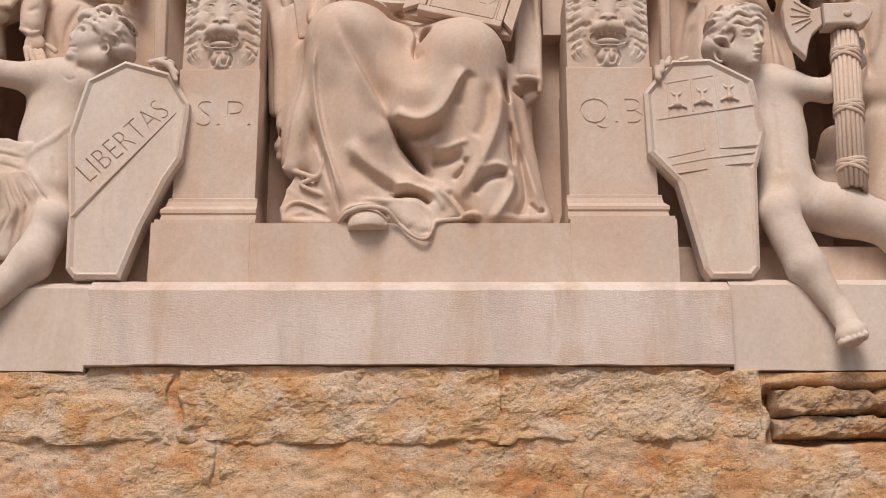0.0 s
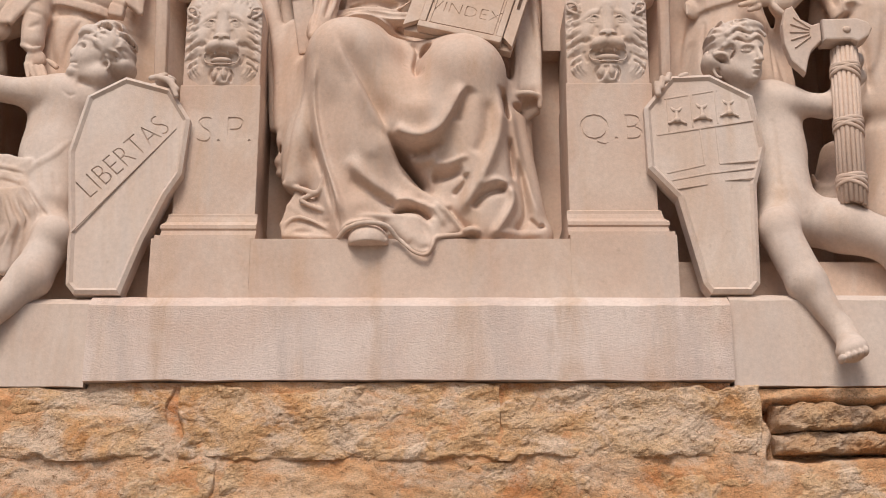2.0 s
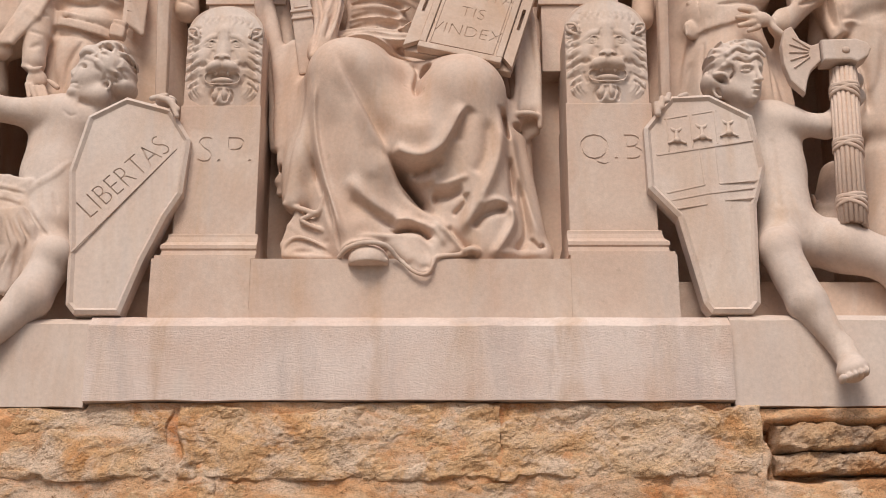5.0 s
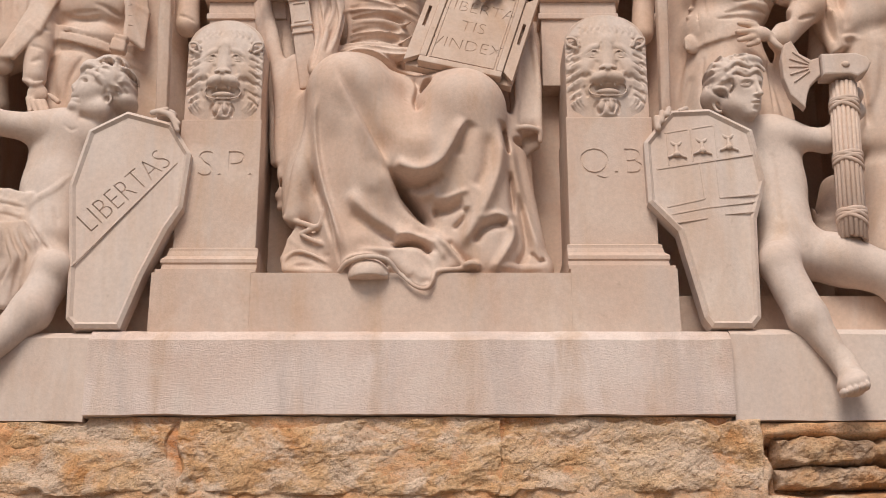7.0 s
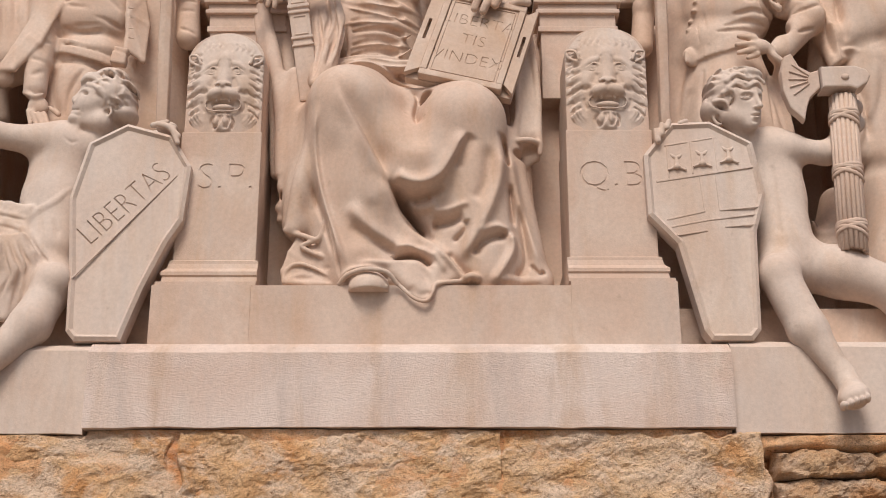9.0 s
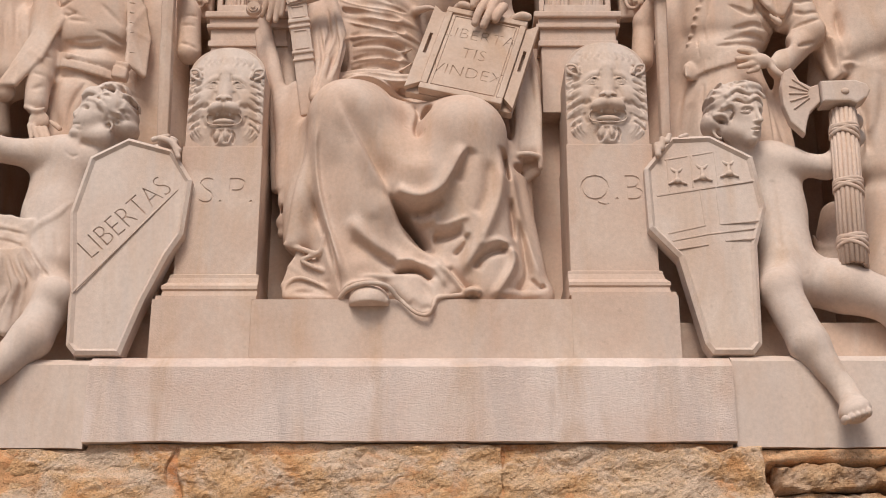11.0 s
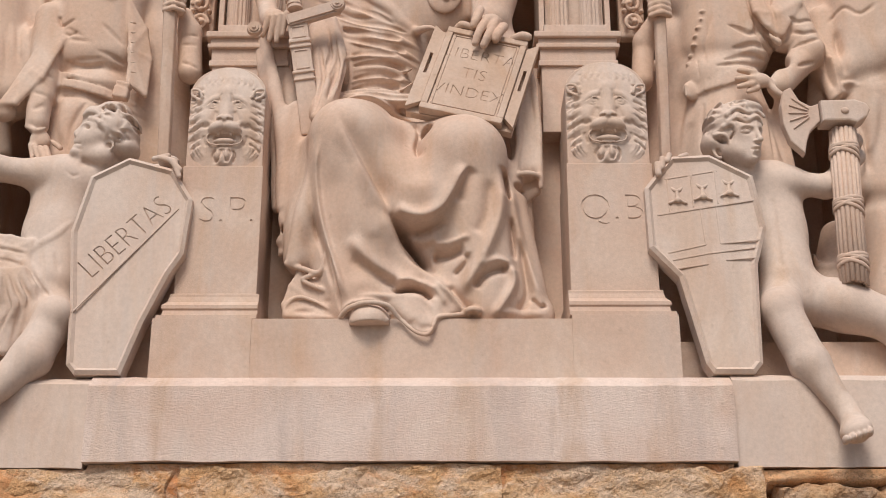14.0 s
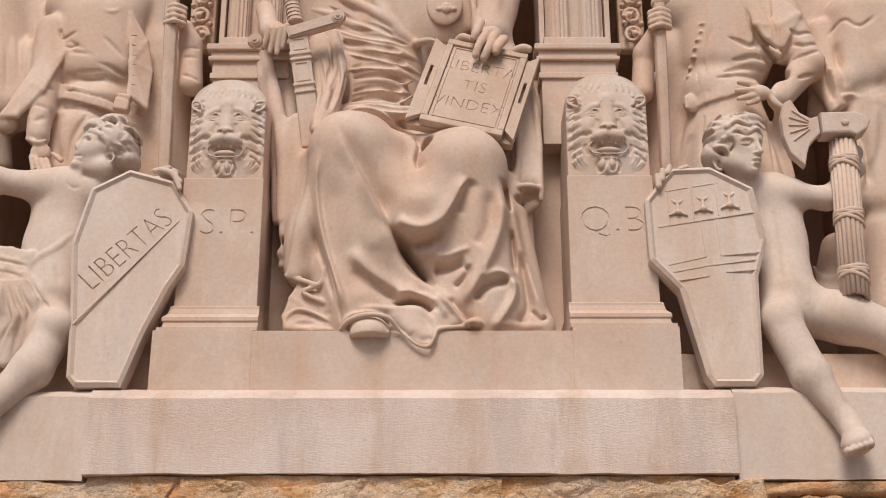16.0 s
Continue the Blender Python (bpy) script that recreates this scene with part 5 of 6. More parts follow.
def man_left():
    c = Carving((-2.05, 5.02, 3.20), (-0.88, 5.50, 5.10), 0.0068)
    # coat
    c.slab((-1.562, 5.315, 4.695), (0.195, 0.15, 0.26), 0.04, False, 0.13)
    c.rod((-1.745, 5.320, 4.908), (-1.446, 5.320, 4.923), 0.10, 0.10, 0.06)
    c.rod((-1.520, 5.300, 4.925), (-1.563, 5.340, 5.151), 0.10, 0.085, 0.03)
    c.line([(-1.604, 5.200, 4.842), (-1.491, 5.170, 4.794), (-1.447, 5.200, 4.854)], 0.012, 0.012, 0.006)
    c.sheet([(-1.390, 5.180, 4.545), (-1.417, 5.200, 4.803), (-1.346, 5.230, 4.675), (-1.313, 5.230, 4.516), (-1.312, 5.200, 4.330), (-1.383, 5.170, 4.376)], 0.012, 0.012)
    c.crease([(-1.402, 5.130, 4.746), (-1.399, 5.130, 4.545), (-1.382, 5.140, 4.382)], 0.005, 0.005, 0.005, -0.2)
    for i in range(6):
        p = Vector((-1.385, 5.135, 4.656)).lerp(Vector((-1.361, 5.125, 4.402)), i / 5)
        c.rod(p, p + Vector((0.018, 0.004, 0)), 0.007, 0.006, 0.004)
    for a, b in (((-1.676, 5.160, 4.648), (-1.593, 5.150, 4.599)), ((-1.665, 5.160, 4.591), (-1.565, 5.145, 4.576)), ((-1.637, 5.165, 4.494), (-1.509, 5.150, 4.500)), ((-1.522, 5.140, 4.665), (-1.424, 5.130, 4.573)), ((-1.603, 5.160, 4.421), (-1.451, 5.140, 4.438)), ((-1.419, 5.140, 4.494), (-1.535, 5.140, 4.536))):
        c.crease([a, b], 0.010, 0.006, 0.010, 0.1)
    c.rod((-1.964, 5.420, 5.079), (-1.853, 5.420, 4.802), 0.11, 0.11, 0.03)
    c.rod((-1.397, 5.420, 5.141), (-1.340, 5.420, 4.651), 0.12, 0.12, 0.03)
    # belt and full breeches
    c.rod((-1.603, 5.330, 4.244), (-1.618, 5.340, 3.987), 0.16, 0.15, 0.05)
    c.rod((-1.446, 5.340, 4.291), (-1.387, 5.360, 3.995), 0.12, 0.12, 0.05, flat=0.9)
    c.rod((-1.716, 5.340, 4.578), (-1.680, 5.340, 4.347), 0.11, 0.11, 0.03)
    c.rod((-1.443, 5.340, 4.548), (-1.408, 5.340, 4.290), 0.10, 0.10, 0.03)
    c.slab((-1.565, 5.320, 4.394), (0.165, 0.15, 0.10), 0.02, False, 0.12)
    c.band([(-1.692, 5.240, 4.408), (-1.629, 5.180, 4.387), (-1.522, 5.155, 4.360), (-1.433, 5.155, 4.340), (-1.362, 5.180, 4.331)], 0.030, 0.007, add=0.0)
    c.slab((-1.396, 5.140, 4.316), (0.034, 0.025, 0.042), 0.006, False, 0.008, -10)
    c.crease([(-1.561, 5.150, 4.277), (-1.607, 5.160, 4.173), (-1.624, 5.180, 4.048)], 0.010, 0.006, 0.018, -0.2)
    c.crease([(-1.474, 5.150, 4.263), (-1.454, 5.160, 4.146), (-1.468, 5.180, 3.994)], 0.010, 0.006, 0.018, -0.2)
    # near arm hanging, hand open
    c.rod((-1.777, 5.260, 4.752), (-1.767, 5.200, 4.415), 0.075, 0.062, 0.03)
    c.rod((-1.767, 5.200, 4.415), (-1.749, 5.160, 4.173), 0.060, 0.056, 0.02)
    c.line([(-1.789, 5.140, 4.147), (-1.731, 5.105, 4.113), (-1.684, 5.130, 4.147)], 0.014, 0.014, 0.008)
    c.ball((-1.723, 5.140, 4.082), (0.052, 0.035, 0.05), 0.02)
    for a, b in (((-1.742, 5.120, 4.046), (-1.708, 5.100, 3.963)), ((-1.714, 5.110, 4.031), (-1.675, 5.090, 3.948)), ((-1.690, 5.110, 4.031), (-1.649, 5.090, 3.942)), ((-1.673, 5.120, 4.073), (-1.624, 5.100, 4.026)), ((-1.761, 5.130, 4.056), (-1.742, 5.110, 3.983))):
        c.rod(a, b, 0.016, 0.011, 0.006)
    for a, b in (((-1.766, 5.130, 4.405), (-1.711, 5.160, 4.393)), ((-1.771, 5.120, 4.303), (-1.715, 5.150, 4.291)), ((-1.764, 5.110, 4.216), (-1.717, 5.140, 4.245)), ((-1.744, 5.180, 4.646), (-1.709, 5.220, 4.620))):
        c.crease([a, b], 0.011, 0.006, 0.010, 0.1)
    c.press([(-1.725, 5.200, 4.730), (-1.706, 5.190, 4.672), (-1.635, 5.180, 4.695)], 0.006, 0.010, 0.012)
    c.press([(-1.710, 5.200, 4.631), (-1.662, 5.180, 4.614), (-1.624, 5.180, 4.631)], 0.006, 0.010, 0.010)
    c.press([(-1.688, 5.190, 4.499), (-1.586, 5.170, 4.477), (-1.487, 5.170, 4.488)], 0.006, 0.016, 0.010)
    c.press([(-1.686, 5.220, 4.313), (-1.693, 5.220, 4.189), (-1.648, 5.220, 4.040)], 0.020, 0.030, 0.016)
    c.press([(-1.675, 5.180, 4.404), (-1.549, 5.160, 4.376), (-1.407, 5.150, 4.337), (-1.312, 5.150, 4.293)], 0.010, 0.004, 0.006, 0.05)
    c.press([(-1.683, 5.180, 4.331), (-1.542, 5.160, 4.304), (-1.401, 5.150, 4.271), (-1.308, 5.150, 4.244)], 0.004, 0.012, 0.007, 0.05)
    # sash across to the neighbour
    c.sheet([(-1.794, 5.140, 4.410), (-1.742, 5.200, 4.695), (-1.686, 5.180, 4.597), (-1.751, 5.130, 4.377), (-1.843, 5.120, 4.248), (-1.908, 5.130, 4.253), (-1.865, 5.150, 4.360), (-1.742, 5.200, 4.695)], 0.012, 0.010)
    c.rod((-1.851, 5.340, 4.636), (-1.895, 5.320, 4.394), 0.10, 0.10, 0.04)
    # neighbour in a long coat
    c.rod((-2.073, 5.360, 4.918), (-1.991, 5.340, 4.405), 0.15, 0.13, 0.05, flat=0.95)
    for x0, x1 in (((-1.953, 5.220, 4.713), (-1.897, 5.200, 4.331)), ((-1.908, 5.240, 4.755), (-1.859, 5.240, 4.465)), ((-2.001, 5.220, 4.684), (-1.946, 5.200, 4.331))):
        c.fold([x0, x1], 0.018, 0.014, 0.012)
    c.ball((-1.905, 5.170, 4.233), (0.05, 0.04, 0.045), 0.02)
    c.rod((-2.030, 5.340, 4.305), (-1.997, 5.380, 4.143), 0.09, 0.07, 0.03)
    # arm raised behind the flat staff
    c.rod((-1.318, 5.420, 4.711), (-1.256, 5.420, 4.077), 0.13, 0.13, 0.04, flat=0.95)
    c.rod((-1.144, 5.240, 4.666), (-1.125, 5.220, 4.453), 0.052, 0.056, 0.02)
    c.rod((-1.166, 5.220, 4.742), (-1.144, 5.240, 4.666), 0.035, 0.05, 0.02)
    for a, b in (((-1.162, 5.180, 4.616), (-1.100, 5.180, 4.625)), ((-1.164, 5.165, 4.570), (-1.099, 5.165, 4.570)), ((-1.156, 5.160, 4.477), (-1.086, 5.165, 4.451))):
        c.crease([a, b], 0.006, 0.004, 0.007, -0.2)
    grip(c, (-1.195, 5.130, 4.745), 1)
    c.grain(0.0018, 24, 12)
    return tagged(c.skin("standing_statue", MARBLE_DARK, relax=0), "limestone statue of a standing man in a belted buttoned jacket", "statue")


def man_right():
    c = Carving((0.74, 5.00, 3.10), (2.05, 5.50, 5.10), 0.0068)
    # coat with skirts
    c.slab((1.270, 5.325, 4.728), (0.205, 0.15, 0.25), 0.04, False, 0.13)
    c.slab((1.228, 5.325, 4.451), (0.165, 0.15, 0.12), 0.03, False, 0.12)
    c.rod((1.121, 5.340, 4.902), (1.504, 5.340, 4.932), 0.12, 0.12, 0.06)
    c.rod((1.258, 5.300, 4.907), (1.295, 5.340, 5.117), 0.085, 0.07, 0.02)
    c.line([(1.165, 5.240, 4.852), (1.240, 5.205, 4.836), (1.337, 5.240, 4.876)], 0.014, 0.014, 0.005)
    c.line([(1.167, 5.240, 4.876), (1.242, 5.205, 4.863), (1.339, 5.240, 4.900)], 0.014, 0.014, 0.005)
    c.rod((1.237, 5.340, 4.459), (1.291, 5.350, 3.975), 0.165, 0.255, 0.05, flat=0.85)
    c.rod((1.441, 5.280, 4.819), (1.512, 5.250, 4.634), 0.080, 0.062, 0.03)
    c.slab((1.230, 5.200, 3.838), (0.40, 0.30, 0.115), 0.012, True, 0.01, -3)
    c.fold([(1.340, 5.160, 3.962), (1.437, 5.160, 3.977), (1.507, 5.180, 3.981)], 0.012, 0.012, 0.012)
    c.fold([(1.090, 5.170, 4.312), (1.062, 5.150, 4.138), (1.045, 5.150, 4.005)], 0.020, 0.024, 0.03)
    c.fold([(1.452, 5.190, 4.323), (1.483, 5.180, 4.153), (1.502, 5.190, 4.002)], 0.024, 0.020, 0.03)
    c.crease([(1.133, 5.150, 4.288), (1.115, 5.140, 4.133), (1.111, 5.140, 4.000)], 0.008, 0.006, 0.012, -0.2)
    c.crease([(1.419, 5.170, 4.285), (1.412, 5.170, 4.121), (1.409, 5.170, 3.987)], 0.010, 0.008, 0.012, -0.2)
    c.rod((1.361, 5.400, 4.038), (1.357, 5.420, 3.644), 0.12, 0.10, 0.03)
    c.rod((1.708, 5.440, 5.151), (1.687, 5.450, 4.786), 0.10, 0.09, 0.03)
    c.rod((1.121, 5.420, 5.107), (1.086, 5.420, 4.769), 0.11, 0.10, 0.03)
    # belt, buckle, buttons
    c.band([(1.060, 5.210, 4.356), (1.100, 5.180, 4.368), (1.241, 5.155, 4.399), (1.376, 5.190, 4.446)], 0.026, 0.006, add=0.0)
    c.ball(c.front((1.087, 5.150, 4.366)), (0.036, 0.022, 0.046), 0.003, turn=10)
    for i in range(7):
        p = Vector((1.155, 5.160, 4.738)).lerp(Vector((1.089, 5.165, 4.500)), i / 6)
        c.ball(c.front(p), (0.016, 0.012, 0.009), 0.003)
    c.crease([(1.140, 5.150, 4.726), (1.120, 5.150, 4.582), (1.120, 5.160, 4.418)], 0.005, 0.005, 0.005, -0.2)
    for a, m, b in (((1.261, 5.150, 4.668), (1.358, 5.150, 4.625), (1.458, 5.180, 4.686)), ((1.224, 5.160, 4.488), (1.327, 5.160, 4.525), (1.431, 5.180, 4.528)), ((1.197, 5.160, 4.460), (1.298, 5.160, 4.474), (1.416, 5.180, 4.499)), ((1.277, 5.150, 4.554), (1.368, 5.160, 4.573), (1.440, 5.180, 4.571)), ((1.355, 5.180, 4.817), (1.382, 5.170, 4.709), (1.415, 5.180, 4.628))):
        c.crease([a, m, b], 0.013, 0.008, 0.006, -0.2)
    # arm set on the hip
    c.rod((1.531, 5.280, 4.864), (1.624, 5.240, 4.559), 0.092, 0.075, 0.03)
    c.rod((1.624, 5.240, 4.559), (1.465, 5.180, 4.359), 0.072, 0.052, 0.02)
    c.sheet([(1.475, 5.170, 4.709), (1.377, 5.200, 4.874), (1.391, 5.170, 4.723), (1.432, 5.165, 4.634), (1.472, 5.170, 4.565), (1.498, 5.170, 4.622), (1.589, 5.190, 4.785), (1.492, 5.200, 4.874)], 0.016, 0.012)
    c.crease([(1.437, 5.200, 4.830), (1.459, 5.170, 4.723), (1.473, 5.160, 4.602)], 0.008, 0.006, 0.006, -0.2)
    for a, m, b in (((1.539, 5.170, 4.636), (1.599, 5.165, 4.619), (1.663, 5.180, 4.642)), ((1.542, 5.160, 4.559), (1.606, 5.160, 4.573), (1.668, 5.180, 4.599)), ((1.535, 5.180, 4.700), (1.581, 5.170, 4.680), (1.652, 5.190, 4.706)), ((1.540, 5.150, 4.440), (1.582, 5.160, 4.460), (1.639, 5.180, 4.485))):
        c.crease([a, m, b], 0.012, 0.008, 0.006, -0.2)
    c.line([(1.412, 5.140, 4.357), (1.424, 5.125, 4.316), (1.459, 5.130, 4.286)], 0.014, 0.014, 0.008)
    c.ball((1.361, 5.130, 4.360), (0.050, 0.03, 0.035), 0.02)
    for a, b in (((1.344, 5.120, 4.396), (1.277, 5.110, 4.402)), ((1.332, 5.110, 4.363), (1.262, 5.105, 4.358)), ((1.330, 5.110, 4.336), (1.270, 5.110, 4.322)), ((1.350, 5.120, 4.319), (1.308, 5.115, 4.300))):
        c.rod(a, b, 0.015, 0.011, 0.005)
    # raised arm with the flat staff
    c.rod((0.898, 5.260, 4.632), (0.876, 5.240, 4.420), 0.045, 0.050, 0.02)
    c.rod((0.939, 5.200, 4.698), (0.895, 5.240, 4.620), 0.034, 0.045, 0.02)
    c.rod((1.089, 5.380, 4.715), (1.095, 5.380, 4.423), 0.10, 0.10, 0.03)
    c.rod((1.032, 5.420, 4.531), (1.014, 5.420, 4.048), 0.11, 0.11, 0.03)
    grip(c, (0.950, 5.130, 4.720), -1)
    c.fold([(0.929, 5.140, 4.808), (0.952, 5.120, 4.816), (1.005, 5.130, 4.831)], 0.022, 0.020, 0.01)
    # cuts of the jacket: side seam, sleeve end, skirt pleats
    c.press([(1.198, 5.160, 4.732), (1.162, 5.160, 4.588), (1.150, 5.170, 4.466)], 0.004, 0.010, 0.007)
    c.press([(1.372, 5.170, 4.738), (1.415, 5.170, 4.651), (1.502, 5.180, 4.593), (1.562, 5.190, 4.691)], 0.006, 0.012, 0.014)
    c.press([(1.372, 5.170, 4.680), (1.415, 5.170, 4.593), (1.492, 5.180, 4.536)], 0.012, 0.006, 0.016)
    c.press([(1.081, 5.150, 4.233), (1.051, 5.140, 4.107), (1.027, 5.140, 3.974)], 0.016, 0.008, 0.016)
    c.press([(1.414, 5.150, 4.274), (1.435, 5.140, 4.133), (1.461, 5.140, 3.947)], 0.020, 0.012, 0.014)
    c.ball((1.477, 5.200, 4.485), (0.042, 0.40, 0.052), 0.02, True, 20)
    # neighbour: loose shirt bloused over breeches, arm hanging
    c.rod((1.809, 5.400, 4.938), (1.735, 5.420, 4.385), 0.085, 0.085, 0.03)
    c.slab((1.942, 5.350, 4.727), (0.195, 0.165, 0.24), 0.03, False, 0.13)
    c.rod((1.787, 5.290, 4.489), (2.043, 5.280, 4.575), 0.085, 0.110, 0.05)
    c.rod((1.729, 5.340, 4.781), (1.724, 5.320, 4.534), 0.070, 0.066, 0.03)
    c.rod((1.724, 5.320, 4.534), (1.738, 5.260, 4.342), 0.064, 0.040, 0.03)
    c.rod((1.923, 5.330, 4.955), (1.906, 5.310, 4.852), 0.080, 0.095, 0.02)
    c.press([(1.726, 5.180, 4.714), (1.796, 5.180, 4.779), (1.861, 5.170, 4.731), (1.950, 5.170, 4.796)], 0.006, 0.010, 0.010)
    c.press([(1.707, 5.200, 4.300), (1.763, 5.190, 4.344), (1.846, 5.190, 4.372), (1.970, 5.190, 4.417)], 0.009, 0.026, 0.040, 0.05)
    c.press([(1.743, 5.190, 4.389), (1.797, 5.180, 4.406), (1.854, 5.180, 4.389), (1.957, 5.180, 4.440)], 0.012, 0.010, -0.014)
    c.press([(1.762, 5.190, 4.691), (1.762, 5.180, 4.542), (1.775, 5.180, 4.428)], 0.020, 0.012, 0.014)
    c.press([(1.693, 5.250, 4.581), (1.705, 5.240, 4.461), (1.724, 5.220, 4.366)], 0.010, 0.010, 0.014)
    c.press([(1.712, 5.250, 4.553), (1.730, 5.240, 4.461), (1.746, 5.220, 4.338)], 0.008, 0.012, -0.012)
    c.rod((1.897, 5.340, 4.372), (1.781, 5.360, 3.966), 0.125, 0.095, 0.04)
    c.rod((2.044, 5.340, 4.429), (1.944, 5.340, 3.930), 0.14, 0.12, 0.04)
    c.fold([(1.893, 5.220, 4.324), (1.867, 5.240, 4.155), (1.778, 5.270, 3.952)], 0.020, 0.014, 0.03)
    c.press([(1.791, 5.230, 4.274), (1.830, 5.240, 4.155), (1.836, 5.250, 3.970)], 0.020, 0.010, 0.020)
    c.rod((1.691, 5.340, 3.717), (1.628, 5.280, 3.439), 0.07, 0.10, 0.04)
    c.fold([(1.545, 5.220, 3.593), (1.599, 5.180, 3.528), (1.677, 5.200, 3.548)], 0.016, 0.012, 0.012)
    c.fold([(1.514, 5.220, 3.518), (1.566, 5.170, 3.462), (1.640, 5.180, 3.478)], 0.016, 0.012, 0.012)
    c.rod((1.919, 5.360, 3.778), (1.877, 5.300, 3.396), 0.12, 0.13, 0.04)
    c.ball((1.619, 5.250, 4.119), (0.052, 0.42, 0.105), 0.02, True, -8)
    c.ball((1.581, 5.250, 3.864), (0.050, 0.42, 0.070), 0.02, True)
    c.grain(0.0018, 24, 15)
    return tagged(c.skin("standing_statue", MARBLE_DARK, relax=0), "limestone statue of a man with one arm on his hip", "statue")


man_left()
man_right()


def flat_staff(top, bottom, w, label):
    """A flat-sided staff, slightly ridged along its middle."""
    a, b = Vector(top), Vector(bottom)
    bm = bmesh.new()
    n = 10
    rings = []
    for i in range(n + 1):
        p = a.lerp(b, i / n)
        k = w * (1 - 0.12 * i / n)
        rings.append([bm.verts.new(p + Vector(o)) for o in ((-k, 0.012, 0), (-k * 0.75, -0.016, 0), (0, -0.022, 0), (k * 0.75, -0.016, 0), (k, 0.012, 0), (0, 0.03, 0))])
    for p, q in zip(rings, rings[1:]):
        for j in range(6):
            bm.faces.new((p[j], p[(j + 1) % 6], q[(j + 1) % 6], q[j]))
    bm.faces.new(rings[0][::-1])
    bm.faces.new(rings[-1])
    bmesh.ops.recalc_face_normals(bm, faces=bm.faces)
    bmesh.ops.bevel(bm, geom=list(bm.edges), offset=0.003, segments=1, affect="EDGES")
    worn(bm, 0.003, 8)
    return tagged(part("flat_staff", bm, MARBLE), label, "staff", "staffs in fists")


flat_staff((-1.218, 5.120, 4.842), (-1.207, 5.200, 4.030), 0.034, "flat pale limestone staff held upright in a fist")
flat_staff((0.956, 5.120, 4.839), (0.950, 5.200, 4.001), 0.030, "flat pale limestone staff held upright in a fist")


# ---- throne posts with mouldings and small fluted columns ----
def flute_column(x, y, z0, z1, r, parent, o):
    bm = bmesh.new()
    n = 72
    rings = []
    for z in (z0, z1):
        rings.append([bm.verts.new((x + (r - 0.008 * abs(math.sin(8 * a))) * math.cos(a) - o[0], y + (r - 0.008 * abs(math.sin(8 * a))) * math.sin(a) - o[1], z - o[2])) for a in [math.tau * i / n for i in range(n)]])
    for j in range(n):
        bm.faces.new((rings[0][j], rings[0][(j + 1) % n], rings[1][(j + 1) % n], rings[1][j]))
    bm.faces.new(rings[1])
    bm.faces.new(rings[0][::-1])
    return part("fluted_column", bm, MARBLE, parent)


def throne_post(x0, x1, label):
    y = 5.16
    zb, zm = TOP + 0.4, 4.447
    o = (x0, y, zb)
    root = thing("throne_post", label, "throne post", "posts of the throne", o)

    def add(name, lo, hi, bev=0.004):
        bm = cuboid(lo, hi, bev)
        bm.transform(Matrix.Translation([-v for v in o]))
        return part(name, bm, MARBLE, root)

    add("shaft", (x0, y, 4.13), (x1, BACK, zm))
    add("core", (x0 + 0.075, y + 0.02, zb), (x1 - 0.045, BACK, 4.13))
    h = 4.611 - zm
    add("fillet", (x0 - 0.012, y - 0.012, zm), (x1 + 0.012, BACK, zm + h * 0.16), 0.003)
    add("frieze", (x0 - 0.004, y - 0.004, zm + h * 0.16), (x1 + 0.004, BACK, zm + h * 0.52), 0.002)
    add("cornice", (x0 - 0.022, y - 0.022, zm + h * 0.52), (x1 + 0.022, BACK, zm + h * 0.64), 0.005)
    add("cornice", (x0 - 0.012, y - 0.012, zm + h * 0.64), (x1 + 0.012, BACK, zm + h * 0.82), 0.004)
    add("cornice", (x0 - 0.030, y - 0.030, zm + h * 0.82), (x1 + 0.030, BACK, zm + h), 0.006)
    z = zm + h
    add("column_base", (x0 + 0.015, y + 0.01, z), (x1 - 0.015, BACK, z + 0.055), 0.006)
    w = x1 - x0
    add("back_panel", (x0 + 0.03, y + 0.10, z + 0.055), (x1 - 0.03, BACK, 5.3), 0.003)
    for k in (0.28, 0.72):
        flute_column(x0 + w * k, y + 0.075, z + 0.055, 5.3, w * 0.145, root, o)
    for k in (0.04, 0.96):
        add("edge_strip", (x0 + w * k - 0.012, y + 0.07, z + 0.055), (x0 + w * k + 0.012, BACK, 5.3), 0.003)
    return root


throne_post(0.425, 0.748, "limestone throne post with stepped cornice and fluted columns")
throne_post(-1.019, -0.695, "limestone throne post with cornice, partly covered by a mantle")


seat = cuboid((-0.78, 5.27, TOP + 0.235), (0.54, 5.498, 4.50), 0.004)
tagged(part("wall_throne", seat, MARBLE_DARK), "plain shaded limestone throne front behind the robe", "throne", kind="structure")


